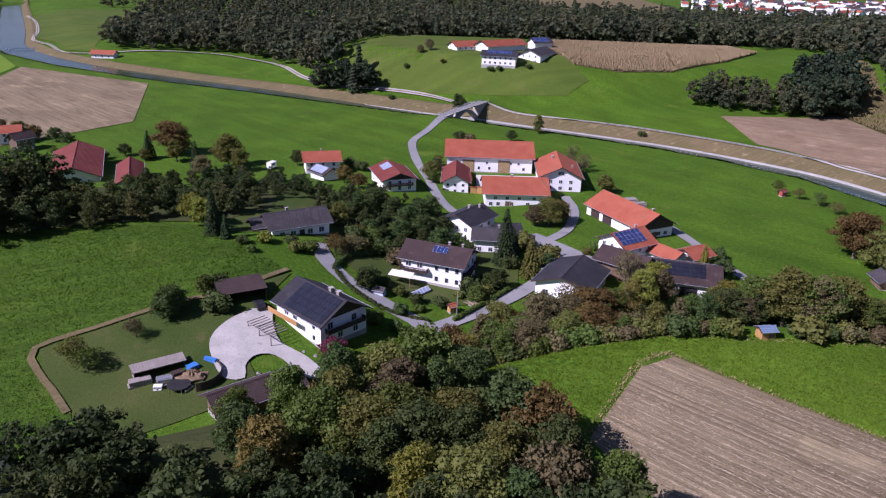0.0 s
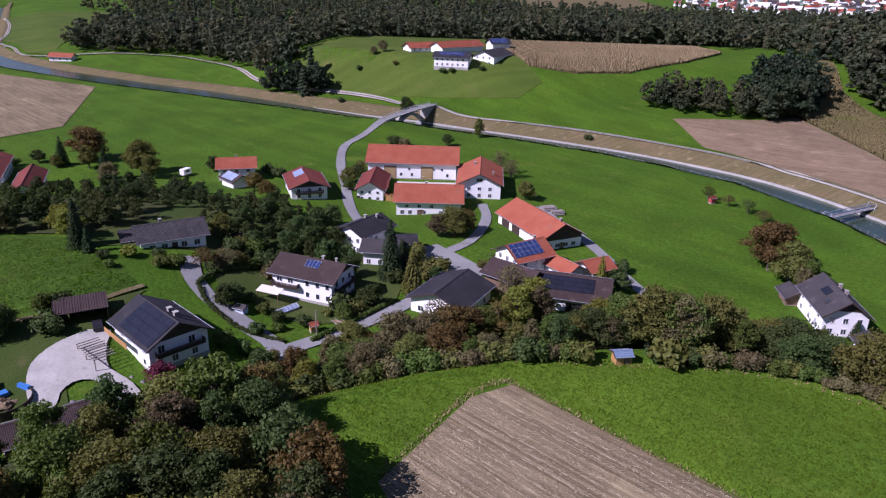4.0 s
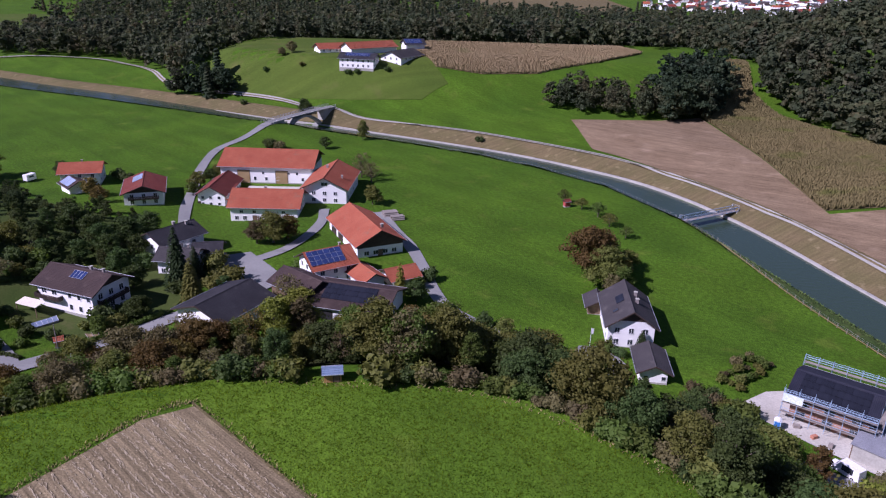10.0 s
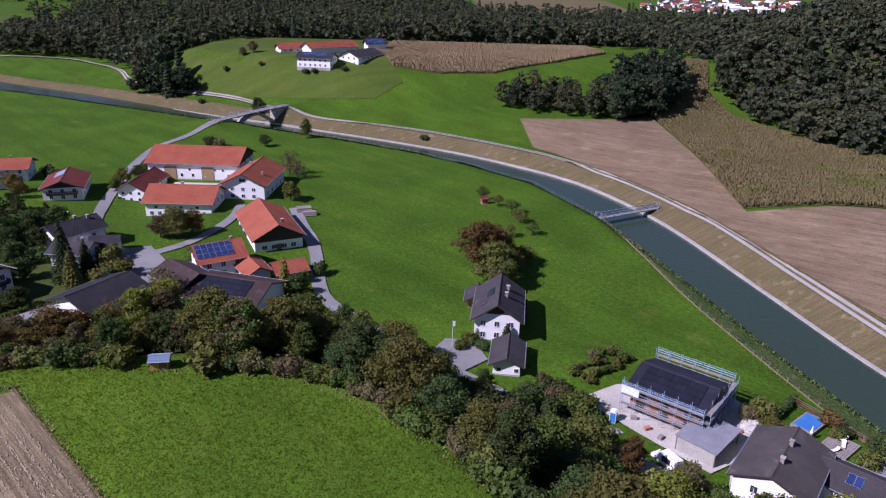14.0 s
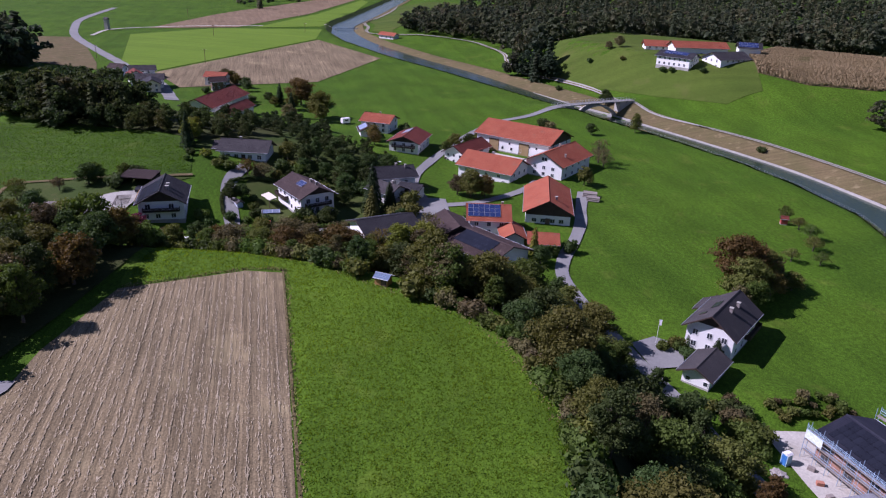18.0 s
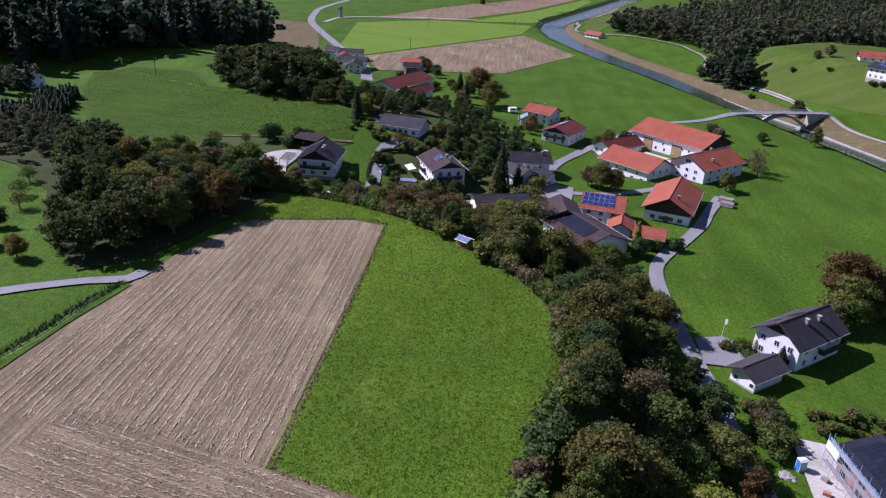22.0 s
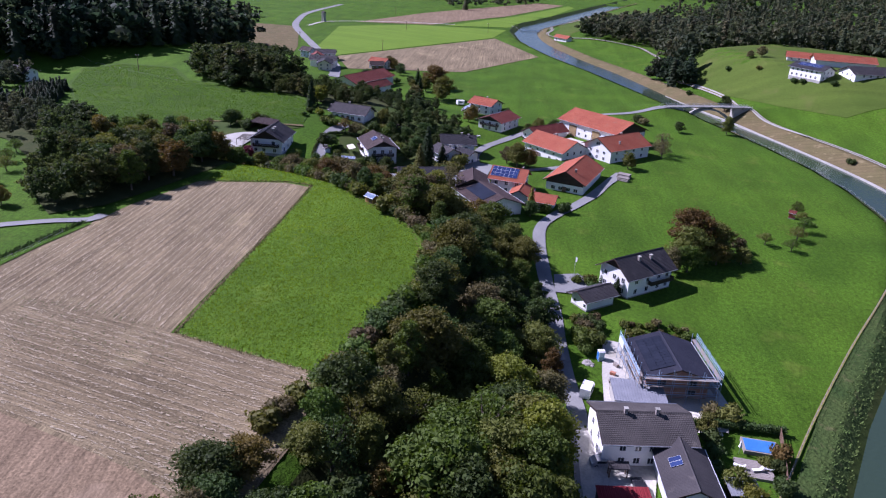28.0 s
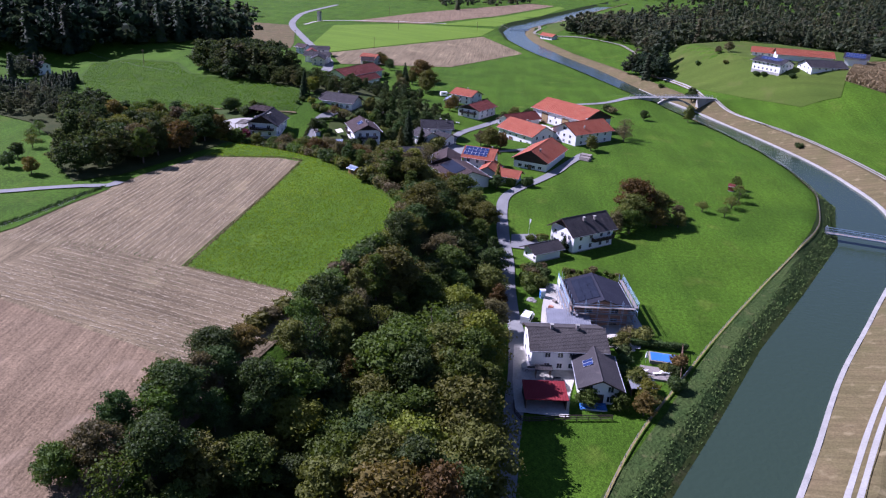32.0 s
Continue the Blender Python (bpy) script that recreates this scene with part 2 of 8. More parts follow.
CONCRETE = mat("grey_concrete", (0.3256, 0.3209, 0.2772), (0.4264, 0.4149, 0.3575), 0.3, 3.0, 0.9, 0.3, 0.03, world_space=True, spots=((0.2326, 0.227, 0.1897), 0.5, 0.62), grain=(0.85, 1.12))
WALL = mat("white_render", (0.819, 0.8176, 0.788), (0.882, 0.8694, 0.8274), 0.35, 5.0, 0.9, 0.2, 0.02, spots=((0.735, 0.7141, 0.66), 0.6, 0.72), spec=0.2, grain=(0.95, 1.04))
CREAM = mat("cream_render", (0.66, 0.60, 0.48), (0.75, 0.69, 0.57), 0.35, 5.0, 0.9, 0.2, 0.02, spec=0.2)
BLUEWALL = mat("pale_blue_render", (0.50, 0.58, 0.68), (0.58, 0.65, 0.74), 0.35, 5.0, 0.9, 0.2, 0.02, spec=0.2)
WOOD = mat("weathered_wood", (0.124, 0.076, 0.0456), (0.186, 0.1216, 0.076), 0.8, 9.0, 0.8, 0.4, 0.03)
DARKWOOD = mat("dark_stained_wood", (0.035, 0.024, 0.018), (0.06, 0.04, 0.03), 0.8, 9.0, 0.7, 0.4, 0.03)
OCHRE = mat("golden_timber", (0.3876, 0.2052, 0.0608), (0.4651, 0.2584, 0.0912), 0.8, 9.0, 0.7, 0.3, 0.03, rnd=0.12)
PALEWOOD = mat("pale_barn_timber", (0.30, 0.21, 0.09), (0.38, 0.27, 0.13), 0.8, 9.0, 0.8, 0.4, 0.03)
GREYWOOD = mat("grey_timber", (0.2326, 0.2052, 0.1748), (0.3101, 0.2736, 0.2356), 0.8, 9.0, 0.85, 0.4, 0.03)
METAL = mat("galvanised_steel", (0.55, 0.57, 0.59), (0.65, 0.66, 0.68), 1.0, 8.0, 0.45, 0.1, 0.01, metal=0.8)
BLUEMETAL = mat("blue_painted_steel", (0.30, 0.42, 0.55), (0.36, 0.48, 0.60), 1.0, 8.0, 0.5, 0.1, 0.01, metal=0.3)
WHITE = mat("white_paint", (0.78, 0.78, 0.77), (0.84, 0.84, 0.83), 1.0, 8.0, 0.6, 0.1, 0.01)
# near black: painted shade of open shed bays, also the trampoline's black mat
DARK = mat("bay_shade_and_black", (0.012, 0.012, 0.013), (0.022, 0.021, 0.02), 1.0, 6.0, 0.9, 0.0)
PANE, _n, _l, _p = nodes_of("window_glass")
_p.inputs["Base Color"].default_value = (0.035, 0.042, 0.05, 1)
_p.inputs["Roughness"].default_value, _p.inputs["Metallic"].default_value = 0.08, 0.0
_p.inputs["Specular IOR Level"].default_value = 0.7
PV = mat("solar_cells_black", (0.012, 0.013, 0.018), (0.02, 0.022, 0.03), 0.5, 3.0, 0.25, 0.0, rnd=0.15, spec=0.5)
PVBLUE = mat("solar_cells_blue", (0.021, 0.0358, 0.105), (0.03, 0.0488, 0.135), 0.5, 3.0, 0.25, 0.0, rnd=0.15, spec=0.5)
# pale base colour holds the sky sheen on panels and greenhouse panes
PVLIGHT = mat("painted_panel_sheen", (0.22, 0.28, 0.40), (0.30, 0.36, 0.48), 0.5, 3.0, 0.3, 0.0, rnd=0.1)
STONE = mat("rubble_stone", (0.2326, 0.2128, 0.19), (0.3256, 0.304, 0.2736), 0.6, 5.0, 0.9, 0.5, 0.05, rnd=0.15)


def roof_mat(name, a, b, spot):
    m = mat(name, a, b, 0.25, 5.0, 0.8, 0.25, 0.03, spots=(spot, 0.45, 0.6), spec=0.25)
    n, l = m.node_tree.nodes, m.node_tree.links
    p = n["Principled BSDF"]
    src = p.inputs["Base Color"].links[0].from_socket
    tc = n.new("ShaderNodeTexCoord")
    wv = n.new("ShaderNodeTexWave")
    wv.bands_direction = "X"
    wv.inputs["Scale"].default_value, wv.inputs["Distortion"].default_value = 1.05, 0.3
    l.new(tc.outputs["Object"], wv.inputs["Vector"])
    r = ramp(n, [(0.15, (0.78, 0.78, 0.78)), (0.6, (1.05, 1.05, 1.05))])
    l.new(wv.outputs[0], r.inputs[0])
    l.new(mixed(n, l, "MULTIPLY", 0.6, src, r.outputs[0]), p.inputs["Base Color"])
    bp = n.new("ShaderNodeBump")
    bp.inputs["Strength"].default_value, bp.inputs["Distance"].default_value = 0.6, 0.05
    l.new(wv.outputs[0], bp.inputs["Height"]), l.new(bp.outputs[0], p.inputs["Normal"])
    return m


RED = roof_mat("orange_red_tiles", (0.3200, 0.0860, 0.0440), (0.3850, 0.1170, 0.0600), (0.2750, 0.1170, 0.0680))
DEEPRED = roof_mat("deep_red_tiles", (0.155, 0.038, 0.0268), (0.2093, 0.0547, 0.0372), (0.1163, 0.0456, 0.0358))
BROWN = roof_mat("brown_tiles", (0.0481, 0.0327, 0.029), (0.0698, 0.0471, 0.041), (0.093, 0.0684, 0.0581))
GREY = roof_mat("grey_concrete_tiles", (0.0481, 0.0441, 0.0447), (0.0713, 0.0654, 0.0641), (0.0969, 0.0874, 0.0804))
SLATE = roof_mat("anthracite_tiles", (0.0271, 0.0266, 0.0298), (0.0426, 0.041, 0.0447), (0.0581, 0.0555, 0.0559))
OLDGREY = roof_mat("lichen_grey_tiles", (0.0659, 0.0593, 0.0536), (0.0969, 0.0874, 0.0782), (0.1395, 0.1254, 0.1043))
SHEETRED = roof_mat("red_sheet_metal", (0.2248, 0.0228, 0.0261), (0.2713, 0.0342, 0.0372), (0.2093, 0.0304, 0.0298))


def see_through(n, l, p, colour, amount):
    """Lets part of the light pass through thin leaves."""
    tr = n.new("ShaderNodeBsdfTranslucent")
    hv = n.new("ShaderNodeHueSaturation")
    hv.inputs["Value"].default_value, hv.inputs["Saturation"].default_value = 1.9, 1.15
    l.new(colour, hv.inputs["Color"]), l.new(hv.outputs[0], tr.inputs["Color"])
    mx = n.new("ShaderNodeMixShader")
    mx.inputs[0].default_value = amount
    out = n["Material Output"]
    l.new(p.outputs[0], mx.inputs[1]), l.new(tr.outputs[0], mx.inputs[2]), l.new(mx.outputs[0], out.inputs[0])


def leaf(name, a, b, rnd=0.22):
    a, b = ((q[0], q[1], q[2] * 1.08) for q in (a, b))
    m, n, l, p = nodes_of(name)
    oi, geo = n.new("ShaderNodeObjectInfo"), n.new("ShaderNodeNewGeometry")
    nz = n.new("ShaderNodeTexNoise")
    nz.inputs["Scale"].default_value, nz.inputs["Detail"].default_value = 0.35, 3
    l.new(geo.outputs["Position"], nz.inputs["Vector"])
    r = ramp(n, [(0.3, a), (0.7, b)])
    l.new(nz.outputs[0], r.inputs[0])
    add = n.new("ShaderNodeMath")
    add.operation = "MULTIPLY_ADD"
    add.inputs[1].default_value = 0.55
    l.new(geo.outputs["Random Per Island"], add.inputs[0]), l.new(oi.outputs["Random"], add.inputs[2])
    mr = n.new("ShaderNodeMapRange")
    mr.inputs[2].default_value = 1.55
    mr.inputs[3].default_value, mr.inputs[4].default_value = 1 - rnd * 1.6, 1 + rnd * 1.6
    l.new(add.outputs[0], mr.inputs[0])
    hs = n.new("ShaderNodeHueSaturation")
    l.new(r.outputs[0], hs.inputs["Color"]), l.new(mr.outputs[0], hs.inputs["Value"])
    mh = n.new("ShaderNodeMapRange")
    mh.inputs[3].default_value, mh.inputs[4].default_value = 0.475, 0.515
    l.new(oi.outputs["Random"], mh.inputs[0]), l.new(mh.outputs[0], hs.inputs["Hue"])
    l.new(hs.outputs[0], p.inputs["Base Color"])
    p.inputs["Roughness"].default_value = 0.6
    p.inputs["Specular IOR Level"].default_value = 0.12
    see_through(n, l, p, hs.outputs[0], 0.24)
    return m


LEAF = {
    "green": leaf("leaves_green", (0.0618, 0.095, 0.0162), (0.0887, 0.1278, 0.0229)),
    "dark": leaf("leaves_dark_green", (0.043, 0.0716, 0.0183), (0.0632, 0.0935, 0.0229)),
    "olive": leaf("leaves_olive", (0.0954, 0.1075, 0.0224), (0.125, 0.1309, 0.0275)),
    "brown": leaf("leaves_russet", (0.1066, 0.0826, 0.0216), (0.1391, 0.1033, 0.026)),
    "yellow": leaf("leaves_yellow_green", (0.131, 0.1495, 0.0213), (0.172, 0.1838, 0.0275)),
    "red": leaf("leaves_dark_red", (0.1252, 0.0287, 0.0361), (0.1756, 0.0451, 0.0492)),
    "grey": leaf("leaves_sparse_grey_brown", (0.102, 0.0915, 0.0357), (0.1329, 0.1151, 0.0444)),
    "fir": leaf("needles_fir_green", (0.0242, 0.0467, 0.0162), (0.0363, 0.0638, 0.0203)),
    "lime": leaf("leaves_fresh_green", (0.0773, 0.1387, 0.0183), (0.1042, 0.1675, 0.0244)),
}
BARK = mat("bark", (0.09, 0.07, 0.05), (0.15, 0.12, 0.09), 2.0, 12.0, 0.9, 0.6, 0.05)


# ---- building helpers ----
def mesh_of(name, verts, faces, material=None):
    me = bpy.data.meshes.new(name)
    me.from_pydata([tuple(v) for v in verts], [], faces)
    if material:
        me.materials.append(material)
    me.update()
    return me


def thing(name, x, y, z=None, rz=0.0, label="", category="", group="", kind=""):
    e = new(name)
    e.empty_display_size = 0.5
    e.matrix_world = pose(x, y, gz(x, y) if z is None else z, 0, 0, rz)
    return tagged(e, label, category, group, kind)


def put(name, me, parent=None, label="", at=None):
    o = new(name, me)
    if at is not None:
        o.matrix_basis = at
    if parent is not None:
        o.parent = parent
    return tagged(o, label)


class Shape:
    """Gathers boxes, prisms and slabs into one mesh."""

    def __init__(self):
        self.v, self.f = [], []

    def add(self, verts, faces):
        k = len(self.v)
        self.v += [tuple(v) for v in verts]
        self.f += [tuple(i + k for i in f) for f in faces]
        return self

    def box(self, x0, x1, y0, y1, z0, z1):
        return self.add([(x0, y0, z0), (x1, y0, z0), (x1, y1, z0), (x0, y1, z0), (x0, y0, z1), (x1, y0, z1), (x1, y1, z1), (x0, y1, z1)],
                        [(3, 2, 1, 0), (4, 5, 6, 7), (0, 1, 5, 4), (1, 2, 6, 5), (2, 3, 7, 6), (3, 0, 4, 7)])

    def prism(self, outline, axis, a, b):
        """Outline of (u, z) swept along axis 'x' or 'y' from a to b."""
        n = len(outline)
        at = (lambda u, z, s: (s, u, z)) if axis == "x" else (lambda u, z, s: (u, s, z))
        vs = [at(u, z, a) for u, z in outline] + [at(u, z, b) for u, z in outline]
        return self.add(vs, [tuple(range(n - 1, -1, -1)), tuple(range(n, 2 * n))] + [(i, (i + 1) % n, n + (i + 1) % n, n + i) for i in range(n)])

    def beam(self, p, q, w=0.12, h=None):
        p, q = Vector(p), Vector(q)
        d = (q - p).normalized()
        sidev = d.cross(Vector((0, 0, 1))) if abs(d.z) < 0.95 else Vector((1, 0, 0))
        sidev = sidev.normalized() * w / 2
        up = sidev.cross(d).normalized() * (h or w) / 2
        vs = [b + s * sidev + u * up for b in (p, q) for s, u in ((-1, -1), (1, -1), (1, 1), (-1, 1))]
        return self.add(vs, [(3, 2, 1, 0), (4, 5, 6, 7), (0, 1, 5, 4), (1, 2, 6, 5), (2, 3, 7, 6), (3, 0, 4, 7)])

    def tube(self, p, q, r0, r1=None, n=6):
        p, q = Vector(p), Vector(q)
        r1 = r0 if r1 is None else r1
        d = (q - p).normalized()
        a = (d.cross(Vector((0.3, 0.5, 0.8)))).normalized()
        b = d.cross(a)
        vs = [c + (a * math.cos(k * 2 * math.pi / n) + b * math.sin(k * 2 * math.pi / n)) * r for c, r in ((p, r0), (q, r1)) for k in range(n)]
        return self.add(vs, [(i, (i + 1) % n, n + (i + 1) % n, n + i) for i in range(n)] + [tuple(range(n - 1, -1, -1)), tuple(range(n, 2 * n))])

    def mesh(self, name, material, weld=False):
        me = mesh_of(name, self.v, self.f, material)
        bm = bmesh.new()
        bm.from_mesh(me)
        if weld:
            bmesh.ops.remove_doubles(bm, verts=bm.verts, dist=0.0005)
        bmesh.ops.recalc_face_normals(bm, faces=bm.faces)
        bm.to_mesh(me)
        bm.free()
        return me


LAYER = [0.0]


def drape(name, outline, material, up=0.1, cell=4.0, label="", category="", kind="structure"):
    """A sheet with this outline laid on the ground."""
    bm = bmesh.new()
    bm.faces.new([bm.verts.new((x, y, 0)) for x, y in outline])
    xs, ys = [p[0] for p in outline], [p[1] for p in outline]
    for lo, hi, nrm in ((min(xs), max(xs), (1, 0, 0)), (min(ys), max(ys), (0, 1, 0))):
        step = max(cell, (hi - lo) / 60)
        k = lo + step
        while k < hi:
            bmesh.ops.bisect_plane(bm, geom=bm.verts[:] + bm.edges[:] + bm.faces[:], plane_co=(k, k, 0), plane_no=nrm)
            k += step
    co = np.array([v.co[:2] for v in bm.verts])
    LAYER[0] += 0.003
    zs = ground_z(co[:, 0], co[:, 1]) + up + LAYER[0]
    for v, z in zip(bm.verts, zs):
        v.co.z = z
    bmesh.ops.recalc_face_normals(bm, faces=bm.faces)
    for f in bm.faces:
        if f.normal.z < 0:
            f.normal_flip()
    me = bpy.data.meshes.new(name)
    bm.to_mesh(me), bm.free()
    me.materials.append(material)
    return tagged(new(name, me), label, category, "", kind)


def spline(pts, step=3.0):
    """Catmull-Rom line through pts."""
    p = [np.array(pts[0]) * 2 - np.array(pts[1])] + [np.array(q, float) for q in pts] + [np.array(pts[-1]) * 2 - np.array(pts[-2])]
    out = []
    for a, b, c, d in zip(p, p[1:], p[2:], p[3:]):
        n = max(2, int(np.linalg.norm(c - b) / step))
        for k in range(n):
            t = k / n
            out.append(0.5 * (2 * b + (c - a) * t + (2 * a - 5 * b + 4 * c - d) * t * t + (3 * b - a - 3 * c + d) * t ** 3))
    out.append(p[-2])
    return out


def ribbon(name, pts, width, material, up=0.14, label="", category="", kind="structure", step=3.0, offset=0.0, heights=None):
    """A way of this width along a line, laid on the ground with a few points across."""
    line = spline(pts, step)
    vs, rows = [], 5
    for i, c in enumerate(line):
        d = line[min(i + 1, len(line) - 1)] - line[max(i - 1, 0)]
        d = d / (np.linalg.norm(d) + 1e-9)
        nrm = np.array([d[1], -d[0]])
        w = width[0] + (width[1] - width[0]) * i / (len(line) - 1) if isinstance(width, tuple) else width
        w = w * (1 + 0.05 * math.sin(i * 0.9))
        for k in range(rows):
            q = c + nrm * (offset + w * (k / (rows - 1) - 0.5))
            vs.append((q[0], q[1]))
    a = np.array(vs)
    LAYER[0] += 0.003
    zs = ground_z(a[:, 0], a[:, 1]) + up + LAYER[0]
    faces = [(i * rows + k, i * rows + k + 1, (i + 1) * rows + k + 1, (i + 1) * rows + k) for i in range(len(line) - 1) for k in range(rows - 1)]
    me = mesh_of(name, [(x, y, z) for (x, y), z in zip(vs, zs)], faces, material)
    return tagged(new(name, me), label, category, "", kind)


# ---- ground ----
def axis(lo, hi, a, b, step):
    mid = list(np.arange(a, b + step / 2, step))
    left, right, g = [], [], step
    x = a
    while x > lo:
        g *= 1.13
        x -= g
        left.append(x)
    x, g = b, step
    while x < hi:
        g *= 1.13
        x += g
        right.append(x)
    return np.array(left[::-1] + mid + right)


def finer(values, lo, hi, step):
    """The grid lines with the stretch from lo to hi drawn at this step."""
    return np.concatenate([values[values < lo - step / 2], np.arange(lo, hi, step), values[values >= hi]])


gx = finer(axis(-4500, 4500, -130, 270, 3.0), -640, -130, 5.0)
gy = finer(axis(-1500, 4800, -10, 470, 3.0), 473, 1040, 5.0)
GXX, GYY = np.meshgrid(gx, gy)
GZZ = ground_z(GXX, GYY)
_nx, _ny = len(gx), len(gy)
_vs = np.stack([GXX.ravel(), GYY.ravel(), GZZ.ravel()], 1)
_fs = [(j * _nx + i, j * _nx + i + 1, (j + 1) * _nx + i + 1, (j + 1) * _nx + i) for j in range(_ny - 1) for i in range(_nx - 1)]
_me = mesh_of("ground", _vs, _fs, GRASS)
_me.polygons.foreach_set("use_smooth", [True] * len(_me.polygons))
tagged(new("ground", _me), "rolling green meadow ground between village and canal", "ground", "", "structure")

# canal water
WATER, _n, _l, _p = nodes_of("canal_water")
_p.inputs["Base Color"].default_value = (0.034, 0.057, 0.035, 1)
_p.inputs["Roughness"].default_value = 0.06
_p.inputs["IOR"].default_value = 1.33
_nz = _n.new("ShaderNodeTexNoise")
_nz.inputs["Scale"].default_value, _nz.inputs["Detail"].default_value = 0.8, 4
_geo = _n.new("ShaderNodeNewGeometry")
_l.new(_geo.outputs["Position"], _nz.inputs["Vector"])
_bp = _n.new("ShaderNodeBump")
_bp.inputs["Strength"].default_value, _bp.inputs["Distance"].default_value = 0.35, 0.25
_l.new(_nz.outputs[0], _bp.inputs["Height"]), _l.new(_bp.outputs[0], _p.inputs["Normal"])
_line = spline(CANAL, 8)
_vs, _fs = [], []
for i, c in enumerate(_line):
    d = _line[min(i + 1, len(_line) - 1)] - _line[max(i - 1, 0)]
    d = d / np.linalg.norm(d)
    rise = 1.7 * float(smooth((c[1] - 370) / 90))
    for k in (-10.2 - 1.6 * rise, 10.2 + 1.2 * rise):
        q = c + np.array([d[1], -d[0]]) * k
        _vs.append((q[0], q[1], -4 + rise + float(lift(c[1]))))
    if i:
        _fs.append((2 * i - 2, 2 * i - 1, 2 * i + 1, 2 * i))
tagged(new("water", mesh_of("water", _vs, _fs, WATER)), "still dark blue-green water in a wide canal", "canal water", "", "structure")

def rounded(pts):
    """The closed outline pts with its corners rounded off."""
    return [tuple(q) for q in spline(list(pts) + [pts[0]], 1.6)[:-1]]


# ---- fields and ways ----
drape("stubble_field", [(44, 110), (76, 79), (108, 48), (134, 63.5), (146, 52), (157, 36), (166, 20), (186, -70), (95, -70), (70, 18), (48, 46), (35, 63), (24, 85), (37, 106)], STUBBLE, 0.05, 2.2, "pale harvested stubble field with straw lines", "field")
drape("tilled_field", [(92, 8), (113, 18), (141, 32), (152, 35), (158, 36), (170, 16), (187, -8), (206, -68), (100, -68)], TILLED, 0.2, 2, "brown tilled soil beside the stubble", "field")
drape("stubble_headland", [(108.2, 48.0), (134, 63.3), (146, 51.5), (156, 35.5), (141, 33), (113, 19), (92, 9), (82, 33)], HEADLAND, 0.07, 2.2, "harvested stubble turned across at the field end", "field")
drape("grass_field", rounded([(43.5, 111.5), (60, 95.6), (76, 80), (92, 64.5), (108.6, 48.8), (121, 56), (135, 64.5), (129, 77), (118, 94), (104, 108), (87, 117), (63, 119), (42, 118), (22, 114), (6, 109), (10, 99), (18, 91), (24, 86.5), (30, 96), (37, 107)]), TERRACE, 0.03, 3, "bright lush mown grass on the terrace beside the stubble", "field")
drape("grass_verge", [(45, 51), (43, 47), (58, 23), (78, -20), (84, -18), (66, 24), (55, 37)], GRASS, 0.2, 3, "grassy strip with a ditch along the field", "verge")
drape("tilled_field", [(145, 368), (148, 326), (157.5, 314.5), (173.5, 291), (187, 265.5), (196.8, 240.5), (202.2, 220.5), (209.5, 187), (226.5, 118), (310, 100), (310, 225), (250, 236), (210, 240), (213, 380), (190, 370)], TILLED, 0.2, 5, "bare brown field sloping to the canal road", "field")
drape("tilled_field", [(-176, 430), (-143, 327), (-183, 262), (-232, 283), (-278, 477)], STUBBLE, 0.2, 8, "ploughed strip field beyond the hamlet", "field")
drape("young_field", [(-236, 285), (-275, 290), (-400, 385), (-395, 470), (-330, 540), (-282, 478)], BRIGHT, 0.2, 9, "bright green young grass field", "field")
drape("tilled_field", [(-430, 425), (-500, 560), (-640, 900), (-600, 920), (-450, 650), (-390, 490)], TILLED, 0.25, 20, "narrow ploughed strip far away", "field")
drape("young_field", [(-378, 500), (-445, 660), (-590, 920), (-560, 900), (-440, 720), (-375, 600), (-345, 565)], BRIGHT, 0.3, 18, "bright green field strip by the canal", "field")
drape("stubble_field", [(-262, 265), (-285, 280), (-405, 345), (-440, 318), (-340, 250)], DRY, 0.2, 9, "mown field with drill lines by the forest", "field")
drape("pasture", [(-46, 438), (-12, 420), (30, 407), (70, 400), (84, 412), (78, 427), (60, 476), (56, 545), (-20, 545), (-66, 500), (-62, 462), (-78, 452)], PASTURE, 0.2, 6, "grazed olive-green pasture on the hill below the farm", "pasture")
drape("pasture", [(-262, 560), (-296, 572), (-326, 616), (-362, 652), (-398, 722), (-452, 818), (-492, 880), (-478, 950), (-375, 1000), (-362, 862), (-309, 688), (-276, 580)], PASTURE, 0.3, 14, "olive-brown pasture between canal track and forest", "pasture")
# mown slope, laid darker to carry its weaker sunlight in the colour
drape("lush_meadow", [(-46, 160), (-60, 172), (-83, 171), (-94, 164), (-118, 155), (-144, 145), (-178, 150), (-214, 134), (-224, 114), (-190, 98), (-160, 93), (-128, 86), (-112, 66), (-96, 50), (-72, 76), (-64, 88), (-60, 98), (-64, 105), (-73, 114), (-66, 121), (-54, 130), (-45, 137), (-34, 149)], DIMMED, 0.1, 5, "green sloping meadow with mowing rows, its dim light in the colour", "meadow")
drape("grass_orchard", [(-33, 149), (-44, 137), (-55, 131.5), (-66.6, 122.8), (-74.8, 116.6), (-71.5, 111), (-66.5, 106), (-62, 101.5), (-58, 96), (-50, 92), (-30, 108), (-36, 118), (-38, 130)], LAWN, 0.14, 3, "dry mown grass round the fruit trees", "lawn")
drape("garden_lawn", [(-60, 232), (-30, 222), (-6, 214), (14, 205), (24, 190), (20, 150), (2, 146), (-20, 158), (-30, 172), (-54, 166), (-66, 182), (-90, 200)], LAWN, 0.14, 4, "mixed garden ground between the houses", "lawn")
